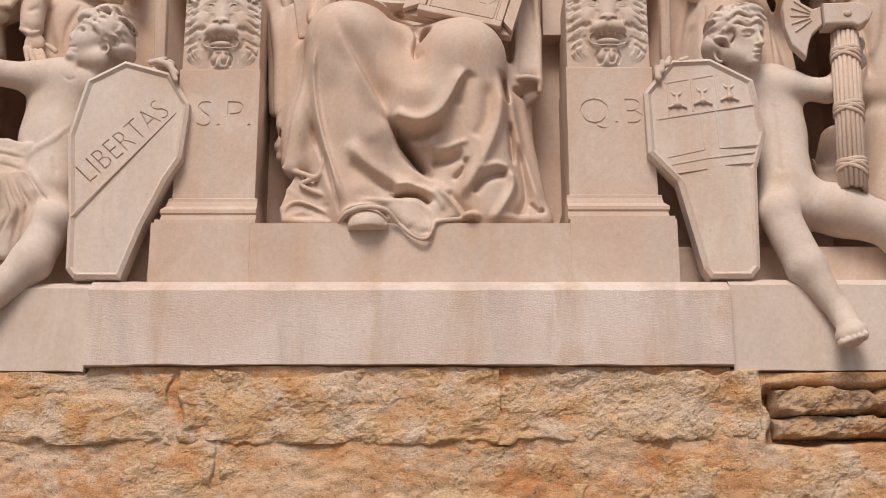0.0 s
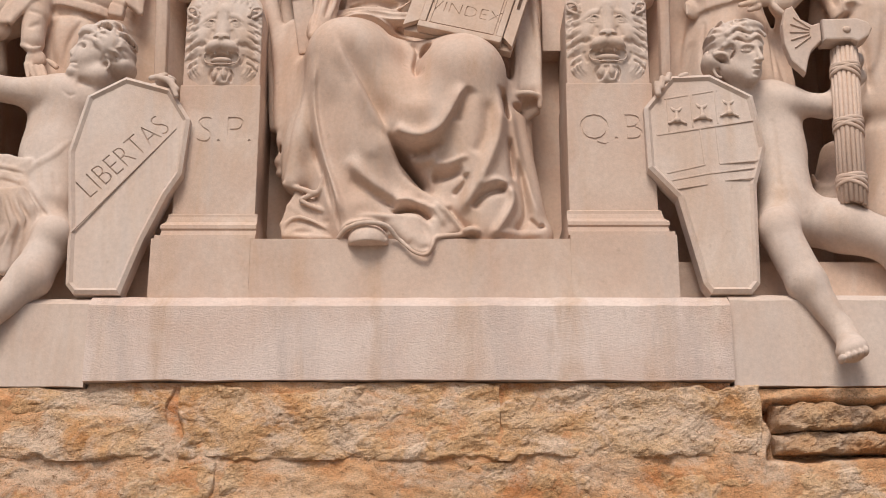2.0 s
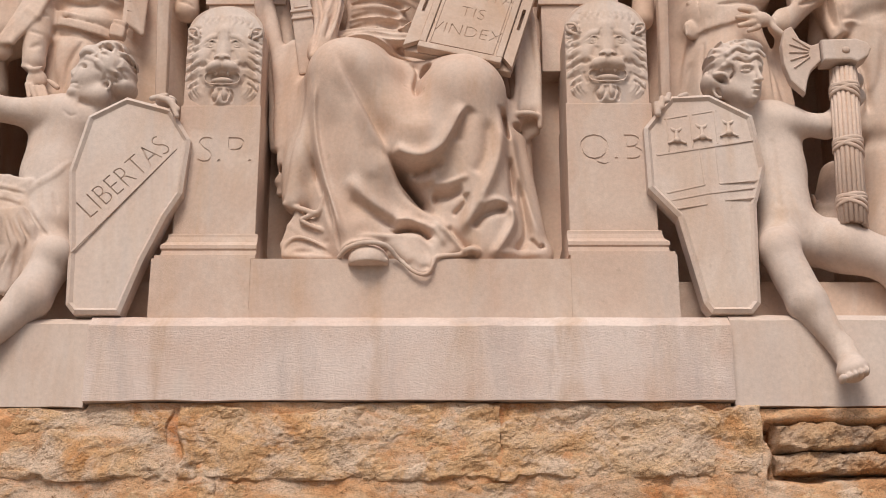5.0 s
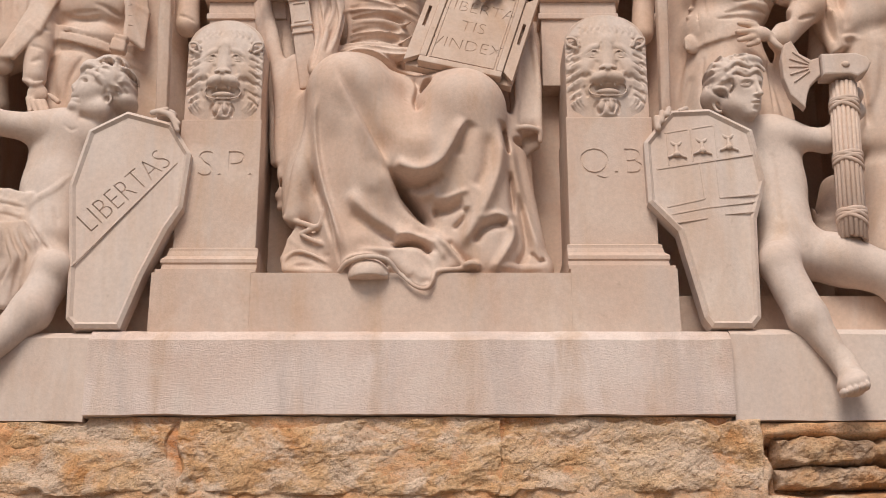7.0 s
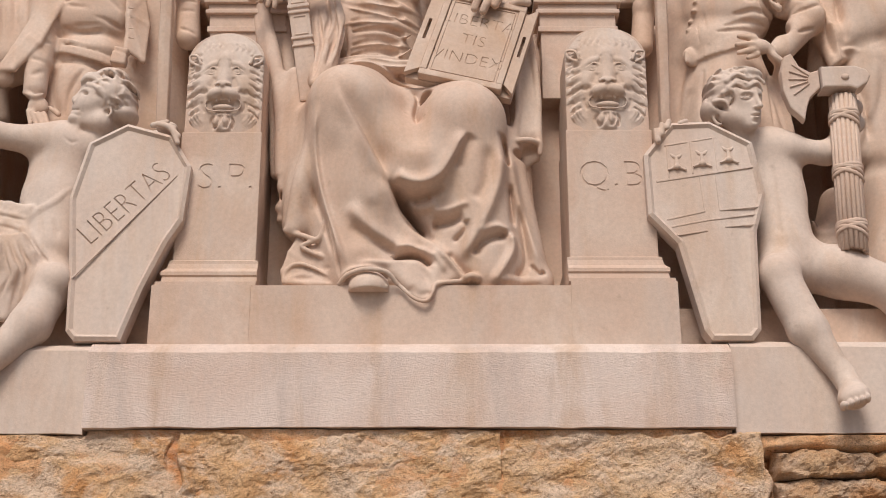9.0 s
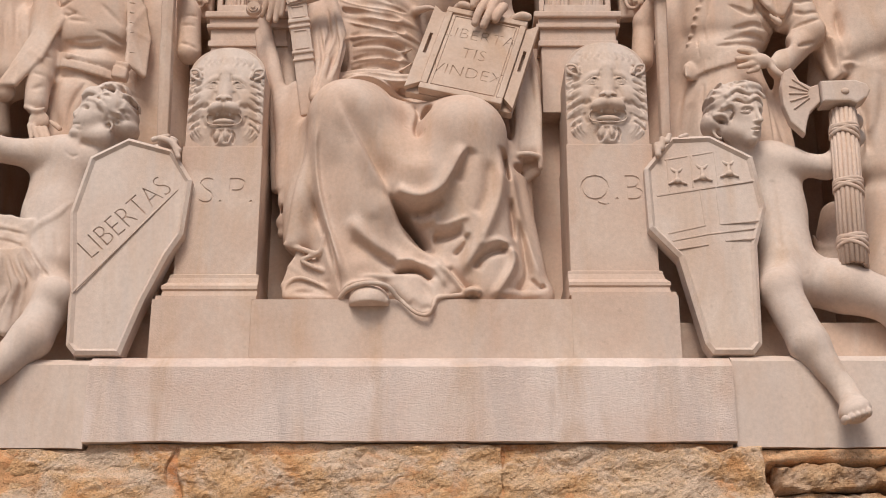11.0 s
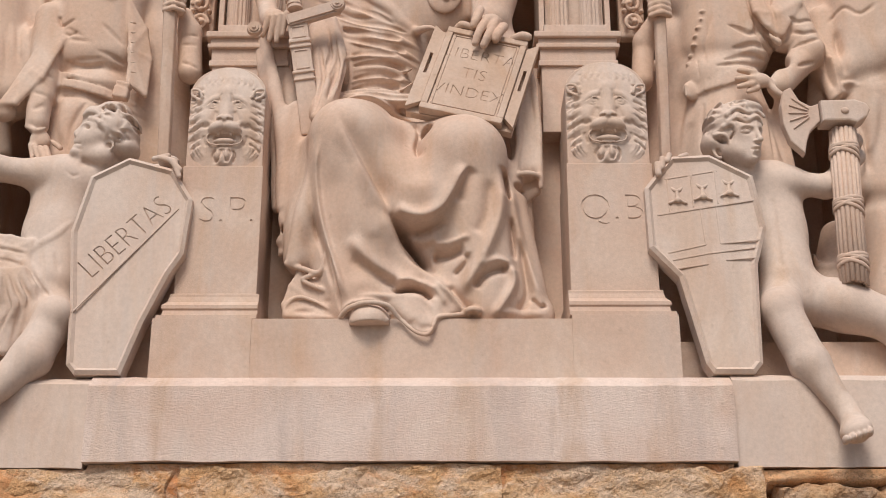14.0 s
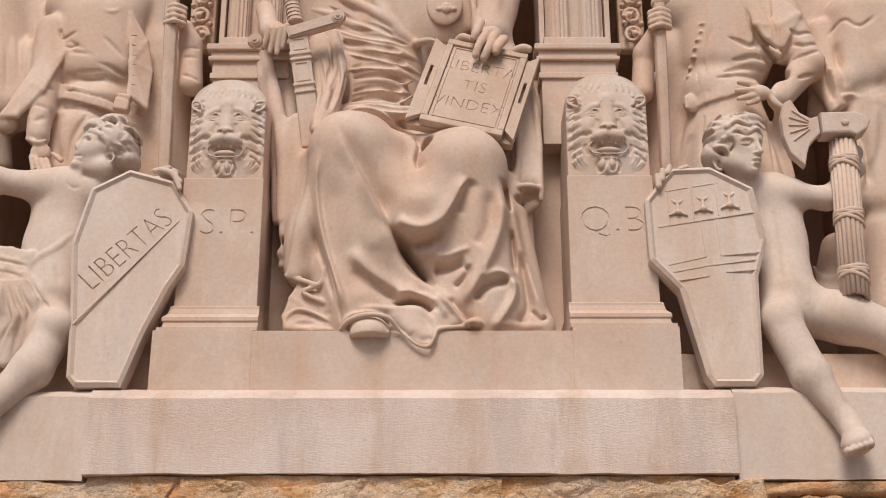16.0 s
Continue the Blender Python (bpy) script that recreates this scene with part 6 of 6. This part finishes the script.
def scroll_panel(x, z0, label):
    """Pierced vine scroll beside the throne's columns."""
    c = Carving((x - 0.07, 5.33, z0), (x + 0.07, 5.50, z0 + 0.42), 0.0055)
    for i in range(4):
        cz, s = z0 + 0.06 + i * 0.10, (-1) ** i
        p = [(x + s * 0.04 * math.cos(a) * (1 - a / 14), 5.40, cz + 0.045 * math.sin(a) * (1 - a / 14)) for a in [j * 0.8 for j in range(11)]]
        c.line(p, 0.010, 0.008, 0.004, steps=3)
        c.ball((x + s * 0.01, 5.395, cz), (0.014, 0.02, 0.014), 0.005)
        for a in (0.6, 1.7, 2.8):
            c.ball((x - s * 0.045 * math.cos(a), 5.40, cz + 0.05 + 0.02 * math.sin(a)), (0.013, 0.02, 0.013), 0.006)
    c.slab((x, 5.46, z0 + 0.2), (0.06, 0.03, 0.2), 0.005)
    return tagged(c.skin("scroll_ornament", MARBLE_DARK, relax=0), label, "ornament", "vine scrolls")


scroll_panel(-1.139, 4.753, "carved limestone vine scroll beside the throne")
scroll_panel(0.875, 4.751, "carved limestone vine scroll beside the throne")


# ---- inscribed tablet on the lap ----
def tablet():
    bl, br, tr, tl = [Vector(v) for v in ((-0.162, 4.930, 4.127), (0.274, 4.900, 4.011), (0.371, 5.020, 4.469), (-0.087, 5.050, 4.596))]
    o = bl.copy()
    ux, up = (br - bl).normalized(), (tl - bl)
    w, h = (br - bl).length, up.length
    up = (up - ux * up.dot(ux)).normalized()
    out = ux.cross(up)
    m = Matrix((ux, up, out)).transposed().to_4x4()
    root = thing("inscribed_tablet", "framed limestone tablet inscribed LIBERTATIS VINDEX on the lap", "tablet", at=o)
    root.matrix_world = Matrix.Translation(o) @ m
    part("back_board", cuboid((0.0, 0.004, -0.060), (w, h - 0.004, -0.022), 0.004), TABLET, root)
    face = part("panel", cuboid((0.085, 0.03, -0.018), (w - 0.075, h - 0.03, 0.012), 0.001), TABLET, root)
    for lo, hi in (((0.055, 0.006, -0.02), (w - 0.045, 0.036, 0.022)), ((0.055, h - 0.036, -0.02), (w - 0.045, h - 0.006, 0.022)), ((0.055, 0.036, -0.02), (0.083, h - 0.036, 0.022)), ((w - 0.073, 0.036, -0.02), (w - 0.045, h - 0.036, 0.022))):
        part("frame_bar", cuboid(lo, hi, 0.005), TABLET, root)
    for lo, hi in (((0.095, 0.044, 0.0), (w - 0.085, 0.049, 0.016)), ((0.095, h - 0.049, 0.0), (w - 0.085, h - 0.044, 0.016)), ((0.095, 0.049, 0.0), (0.100, h - 0.049, 0.016)), ((w - 0.090, 0.049, 0.0), (w - 0.085, h - 0.049, 0.016))):
        part("inner_moulding", cuboid(lo, hi, 0.0015), TABLET, face)
    # side flaps, mitred at both ends, each with a slot
    for x0, x1, e0, e1 in ((-0.004, 0.053, 0.004, 0.046), (w - 0.043, w + 0.004, 0.046, 0.004)):
        bm = prism([(x0, e0), (x1, e1), (x1, h - e1), (x0, h - e0)], -0.010, 0.014, 0.002)
        bm.transform(Matrix(((1, 0, 0, 0), (0, 0, 1, 0), (0, -1, 0, 0), (0, 0, 0, 1))))
        board = part("side_flap", bm, TABLET, root)
        m = (x0 + x1) / 2
        slot = bpy.data.meshes.new("slot")
        bm = cuboid((m - 0.007, h * 0.42, -0.05), (m + 0.007, h * 0.66, 0.05), 0)
        bm.to_mesh(slot)
        bm.free()
        carve(board, slot)
    for text, v in (("LIBERTA", 0.245), ("TIS", 0.165), ("VINDEX", 0.085)):
        me = letters(text, 0.085, Matrix.Translation((w / 2 + 0.004, v * h / 0.37, 0.012)), deep=0.006)
        carve(face, me)


tablet()


# ---- sword upright beside the knee ----
def sword():
    a, b = Vector((-0.636, 5.030, 4.593)), Vector((-0.557, 5.050, 4.059))
    root = thing("sword", "sheathed limestone sword with ribbed grip and scrolled crossguard", "sword", at=a)
    d = b - a
    zv = -d.normalized()
    xv = Vector((1, 0, 0))
    xv = (xv - zv * xv.dot(zv)).normalized()
    root.matrix_world = Matrix.Translation(a) @ Matrix((xv, zv.cross(xv), zv)).transposed().to_4x4()
    n = d.length
    bm = cuboid((-0.043, -0.022, -n), (0.043, 0.03, 0.0), 0.008)
    sheath = part("scabbard", bm, MARBLE, root)
    for z, t in ((-0.10, 0.016), (-0.128, 0.012), (-0.25, 0.012), (-0.285, 0.010)):
        part("scabbard_band", cuboid((-0.047, -0.030, z - t / 2), (0.047, 0.03, z + t / 2), 0.004), MARBLE, sheath)
    for z0, z1 in ((-0.085, -0.03), (-0.235, -0.145)):
        for lo, hi in (((-0.030, -0.026, z0), (0.030, -0.02, z0 + 0.005)), ((-0.030, -0.026, z1 - 0.005), (0.030, -0.02, z1)), ((-0.030, -0.026, z0 + 0.005), (-0.025, -0.02, z1 - 0.005)), ((0.025, -0.026, z0 + 0.005), (0.030, -0.02, z1 - 0.005))):
            part("panel_edge", cuboid(lo, hi, 0.001), MARBLE, sheath)
    bm = bmesh.new()
    bmesh.ops.create_cube(bm, size=1, matrix=Matrix.Translation((0.075, -0.015, 0.02)) @ pose(0, 0, 0, 0, -10) @ Matrix.Diagonal((0.24, 0.05, 0.055, 1)))
    bmesh.ops.bevel(bm, geom=list(bm.edges), offset=0.008, segments=2, affect="EDGES")
    part("crossguard", bm, MARBLE, root)
    for x, z in ((0.182, 0.044), (-0.185, -0.02)):
        bm = bmesh.new()
        for r, y0 in ((0.034, -0.046), (0.024, -0.052), (0.010, -0.058)):
            bmesh.ops.create_cone(bm, cap_ends=True, segments=28, radius1=r, radius2=r * 0.85, depth=0.022, matrix=Matrix.Translation((x, y0 + 0.012, z)) @ pose(0, 0, 0, 90))
        part("guard_scroll", bm, MARBLE, root)
    bm = bmesh.new()
    for i in range(16):
        bmesh.ops.create_cone(bm, cap_ends=True, segments=24, radius1=0.034, radius2=0.030, depth=0.019, matrix=Matrix.Translation((-0.004 - i * 0.0012, 0.0, 0.075 + i * 0.0185)))
    part("grip", bm, MARBLE, root)


sword()


# ---- bundle of rods with an axe ----
def bundle():
    a, b = Vector((1.656, 5.000, 4.048)), Vector((1.609, 4.930, 3.345))
    root = thing("rod_bundle", "limestone bundle of bound rods with an axe head", "fasces", at=b)
    zv = (a - b).normalized()
    xv = Vector((1, 0, 0))
    xv = (xv - zv * xv.dot(zv)).normalized()
    root.matrix_world = Matrix.Translation(b) @ Matrix((xv, zv.cross(xv), zv)).transposed().to_4x4() @ Matrix.Diagonal((0.84, 0.84, 1, 1))
    n = (a - b).length
    rng = random.Random(2)
    bm = bmesh.new()
    bmesh.ops.create_cone(bm, cap_ends=True, segments=24, radius1=0.050, radius2=0.044, depth=n - 0.02, matrix=Matrix.Translation((0, 0, n / 2)))
    part("core", bm, MARBLE, root)
    for i in range(16):
        t = math.tau * i / 16
        bm = bmesh.new()
        bmesh.ops.create_cone(bm, cap_ends=True, segments=10, radius1=0.0125, radius2=0.0115, depth=n + rng.uniform(-0.01, 0.012), matrix=Matrix.Translation((0.056 * math.cos(t), 0.056 * math.sin(t), n / 2)))
        worn(bm, 0.002, 30)
        part("rod", bm, MARBLE, root, smooth=True)
    for z in (0.10, n * 0.50, n * 0.86):
        for k, (lean, dz) in enumerate(((0.25, 0.0), (-0.22, 0.004), (0.12, 0.018), (-0.3, -0.018))):
            bm = bmesh.new()
            ring = []
            for i in range(28):
                t = math.tau * i / 28
                q = []
                for j in range(8):
                    s = math.tau * j / 8
                    r = 0.068 + 0.0075 * math.cos(s)
                    q.append(bm.verts.new((r * math.cos(t), r * math.sin(t), z + dz + 0.010 * math.sin(s) + lean * 0.068 * math.cos(t))))
                ring.append(q)
            for i in range(28):
                for j in range(8):
                    bm.faces.new((ring[i][j], ring[(i + 1) % 28][j], ring[(i + 1) % 28][(j + 1) % 8], ring[i][(j + 1) % 8]))
            part("binding", bm, MARBLE, root, smooth=True)
    return root


bundle()


def axe():
    s = Vector((1.652, 4.970, 4.112))
    root = thing("axe_head", "limestone axe head with flaring blade and carved rays", "axe", at=s)
    at = lambda p: tuple(Vector(p) - s)
    bm = prism([(at(p)[0], at(p)[2]) for p in ((1.556, 4.970, 4.162), (1.700, 4.970, 4.167), (1.745, 4.970, 4.149), (1.759, 4.970, 4.122), (1.743, 4.970, 4.088), (1.698, 4.970, 4.060), (1.671, 4.970, 4.070), (1.558, 4.970, 4.067))], -0.045, 0.045, 0.008)
    part("socket", bm, MARBLE_PALE, root)
    edge = [(1.553, 4.970, 4.157), (1.519, 4.970, 4.146), (1.475, 4.970, 4.173), (1.445, 4.970, 4.234), (1.415, 4.970, 4.218), (1.397, 4.970, 4.149), (1.400, 4.970, 4.062), (1.423, 4.970, 3.985), (1.478, 4.970, 3.928), (1.491, 4.970, 3.985), (1.507, 4.970, 4.028), (1.539, 4.970, 4.062), (1.554, 4.970, 4.075)]
    bm = prism([(at(p)[0], at(p)[2]) for p in edge], -0.022, 0.022, 0.006)
    blade = part("blade", bm, MARBLE, root)
    hub = Vector(at((1.534, 4.970, 4.112)))
    for p in ((1.442, 4.970, 4.181), (1.427, 4.970, 4.149), (1.422, 4.970, 4.112), (1.425, 4.970, 4.075), (1.438, 4.970, 4.039)):
        e = Vector(at(p))
        c, d = hub.lerp(e, 0.62), (e - hub) * 0.72
        bm = bmesh.new()
        bmesh.ops.create_cube(bm, size=1, matrix=Matrix.Translation((c.x, -0.024, c.z)) @ Vector((1, 0, 0)).rotation_difference(d).to_matrix().to_4x4() @ Matrix.Diagonal((d.length, 0.008, 0.007, 1)))
        bmesh.ops.bevel(bm, geom=list(bm.edges), offset=0.002, segments=1, affect="EDGES")
        part("ray", bm, MARBLE, blade)
    bm = bmesh.new()
    bmesh.ops.create_icosphere(bm, subdivisions=2, radius=0.016, matrix=Matrix.Translation((0.0, -0.046, 0.0)) @ Matrix.Diagonal((1.1, 0.6, 0.9, 1)))
    part("rivet", bm, MARBLE, root, smooth=True)


axe()


# ---- carving on the shields ----
def snap(poly, p):
    """The point p brought along the depth onto the face of a shield."""
    face, at = FACES["left" if poly is LEFT else "right"]
    p = Vector(p)
    hit = face.ray_cast(Vector((p.x, 0.0, p.z)) - at, Vector((0, 1, 0)))[0]
    return hit + at if hit else p


def tree(plate):
    return BVHTree.FromPolygons([v.co for v in plate.data.vertices], [tuple(f.vertices) for f in plate.data.polygons])


FACES = {"left": (tree(shl_plate), shl.location.copy()), "right": (tree(shr_plate), shr.location.copy())}


def bar(root, poly, a, b, w=0.010, h=0.0045, name="raised_line"):
    return ridge(root, snap(poly, a), snap(poly, b), w, h, name)


bar(shl, LEFT, (-1.428, 4.900, 3.211), (-1.058, 4.950, 3.658), 0.007, 0.0035, "band_edge")
a, b = snap(LEFT, (-1.368, 4.920, 3.355)), snap(LEFT, (-1.078, 4.950, 3.650))
xv = (b - a).normalized()
zv = (-shl_n if shl_n.y > 0 else shl_n).normalized()
yv = zv.cross(xv)
rot = Matrix((xv, yv, zv)).transposed().to_4x4()
me = letters("LIBERTAS", 0.142, Matrix.Identity(4), deep=0.012)
wide = max(v.co.x for v in me.vertices) - min(v.co.x for v in me.vertices)
me.transform(Matrix.Translation((a + b) / 2 - shl.location) @ rot @ Matrix.Diagonal(((b - a).length / wide, 1, 1, 1)))
carve(shl_plate, me)
for p, q, w in (((0.843, 4.940, 3.627), (1.249, 4.960, 3.695), 0.009), ((0.883, 4.960, 3.785), (0.976, 4.960, 3.802), 0.006), ((0.995, 4.960, 3.805), (1.078, 4.960, 3.820), 0.006), ((1.092, 4.960, 3.822), (1.186, 4.960, 3.835), 0.006),
                ((0.891, 4.920, 3.432), (1.031, 4.920, 3.460), 0.007), ((1.031, 4.920, 3.460), (1.241, 4.930, 3.488), 0.007), ((0.875, 4.920, 3.463), (1.025, 4.920, 3.498), 0.007), ((1.084, 4.920, 3.503), (1.243, 4.930, 3.516), 0.007),
                ((0.909, 4.910, 3.395), (1.031, 4.910, 3.416), 0.007), ((1.098, 4.910, 3.432), (1.219, 4.920, 3.441), 0.007), ((1.015, 4.950, 3.656), (1.025, 4.920, 3.498), 0.006), ((1.079, 4.950, 3.666), (1.084, 4.920, 3.503), 0.006),
                ((0.892, 4.960, 3.785), (0.894, 4.940, 3.642), 0.005), ((0.988, 4.960, 3.802), (0.990, 4.950, 3.661), 0.006), ((1.085, 4.960, 3.820), (1.089, 4.950, 3.676), 0.006), ((1.190, 4.960, 3.832), (1.192, 4.950, 3.685), 0.005)):
    bar(shr, RIGHT, p, q, w, 0.0026)


def emblem(root, poly, p):
    """A small winged device over a stepped foot, worn by weather."""
    q = snap(poly, p) - root.location
    q.y += 0.002
    c = Carving((q.x - 0.05, q.y - 0.05, q.z - 0.07), (q.x + 0.05, q.y + 0.05, q.z + 0.07), 0.004)
    for s in (-1, 1):
        c.line([(q.x + s * 0.010, q.y, q.z + 0.01), (q.x + s * 0.026, q.y + 0.008, q.z + 0.030), (q.x + s * 0.016, q.y + 0.012, q.z + 0.050)], 0.008, 0.006, 0.003)
        c.ball((q.x + s * 0.034, q.y + 0.006, q.z + 0.012), (0.007, 0.008, 0.010), 0.003)
        c.rod((q.x + s * 0.006, q.y - 0.006, q.z - 0.035), (q.x + s * 0.034, q.y - 0.010, q.z - 0.048), 0.007, 0.005, 0.003)
    c.rod((q.x, q.y + 0.002, q.z + 0.012), (q.x, q.y - 0.008, q.z - 0.035), 0.006, 0.010, 0.004)
    c.ball((q.x, q.y - 0.012, q.z - 0.036), (0.014, 0.010, 0.012), 0.004)
    return c.skin("emblem", MARBLE_PALE, root.children[0], relax=0)


for p in ((0.928, 4.950, 3.725), (1.030, 4.950, 3.740), (1.137, 4.955, 3.757)):
    emblem(shr, RIGHT, p)


# ---- the stones of the rough wall ----
def stone_mesh(w, h, seed, proud, rough=0.020, step=0.011, lean=0.0):
    """A quarry-faced block, its edges crumbled, its face broken in ledges."""
    nx, nz = max(4, int(w / step)), max(4, int(h / step))
    off = Vector((seed * 7.31, seed * 3.7, seed * 1.9))
    verts, faces = [], []
    for k in range(nz + 1):
        for i in range(nx + 1):
            x, z = w * i / nx, h * k / nz
            p = Vector((x, 0, z)) + off
            e = min(x, w - x, z * 1.1, (h - z) * 1.1)
            e += 0.030 * noise.noise(p * 5) + 0.022 * noise.noise(p * 11) + 0.012 * noise.noise(p * 30)
            edge = max(0.0, min(1.0, (e + 0.026) / 0.042))
            edge = edge * edge * (3 - 2 * edge)
            big = noise.noise(Vector((p.x * 3, p.y, p.z * 5)))
            mid = noise.noise(Vector((p.x * 9, p.y + 5, p.z * 13)))
            chip = noise.noise(p * 21)
            fine = noise.noise(p * 46)
            crack = abs(noise.noise(Vector((p.x * 7, p.y + 9, p.z * 12))))
            step_ = math.floor((mid + 0.4 * chip) * 2.6) / 2.6
            d = 1.25 * big + 0.62 * mid + 0.42 * step_ + 0.26 * chip + 0.22 * fine + 0.16 * noise.noise(p * 95) - 0.9 * max(0.0, noise.noise(Vector((p.x * 16, p.y, p.z * 30))) - 0.22) - 1.6 * max(0.0, 0.06 - crack)
            y = -(proud * edge + rough * d * (0.35 + 0.65 * edge)) + lean * z
            verts.append((x + 0.004 * noise.noise(p * 22), y, z + 0.004 * noise.noise(p * 25 + off)))
    for k in range(nz):
        for i in range(nx):
            a = k * (nx + 1) + i
            faces.append((a, a + 1, a + nx + 2, a + nx + 1))
    n = len(verts)
    rim = [i for i in range(nx + 1)] + [k * (nx + 1) + nx for k in range(1, nz + 1)] + [nz * (nx + 1) + i for i in range(nx - 1, -1, -1)] + [k * (nx + 1) for k in range(nz - 1, 0, -1)]
    for v in rim:
        verts.append((verts[v][0], 0.08, verts[v][2]))
    m = len(rim)
    for i in range(m):
        faces.append((rim[(i + 1) % m], rim[i], n + i, n + (i + 1) % m))
    faces.append(tuple(range(n, n + m)))
    me = bpy.data.meshes.new("stone")
    me.from_pydata(verts, [], faces)
    return me


def lay(x0, x1, z0, z1, seed, proud=0.055, rough=0.017, step=0.006, y=4.90, material=SAND):
    ob = link("stone", stone_mesh(x1 - x0, z1 - z0, seed, proud, rough, step), material, LOWER)
    ob.location = (x0, y, z0)
    return ob


Z0 = 2.332
for i, (a, b, top, pr) in enumerate(((-2.9, -1.748, 2.600, 0.075), (-1.744, -0.986, 2.604, 0.080), (-0.969, 0.207, 2.612, 0.088), (0.199, 1.162, 2.612, 0.080))):
    lay(a, b, Z0, top, 11 + i, pr)
# the eroded stone: two thin shelves over a deep hollow
xa = 1.206
lay(xa, 2.6, 2.446, 2.549, 31, 0.115, 0.030, y=4.93, material=WEATHERED)
lay(xa + 0.01, 2.6, 2.363, 2.440, 34, 0.105, 0.030, y=4.93, material=WEATHERED)
Y1, Y0 = 2.324, 2.048
for i, (a, b, pr) in enumerate(((-2.9, -1.804, 0.05), (-1.796, -0.820, 0.072), (-0.810, -0.371, 0.066), (-0.367, 0.527, 0.068), (0.535, 1.747, 0.074), (1.755, 2.6, 0.05))):
    lay(a, b, Y0, Y1, 41 + i, pr)
# courses below, down to the paving
rng = random.Random(8)
z = Y0 - 0.02
seed = 60
while z > 0.25:
    h = min(rng.uniform(0.27, 0.34), z)
    x = -2.9 - rng.uniform(0, 0.5)
    while x < 2.6:
        w = rng.uniform(0.45, 0.95)
        lay(x, x + w, z - h, z, seed, 0.055, 0.02, 0.03)
        seed += 1
        x += w + 0.012
    z -= h + 0.015
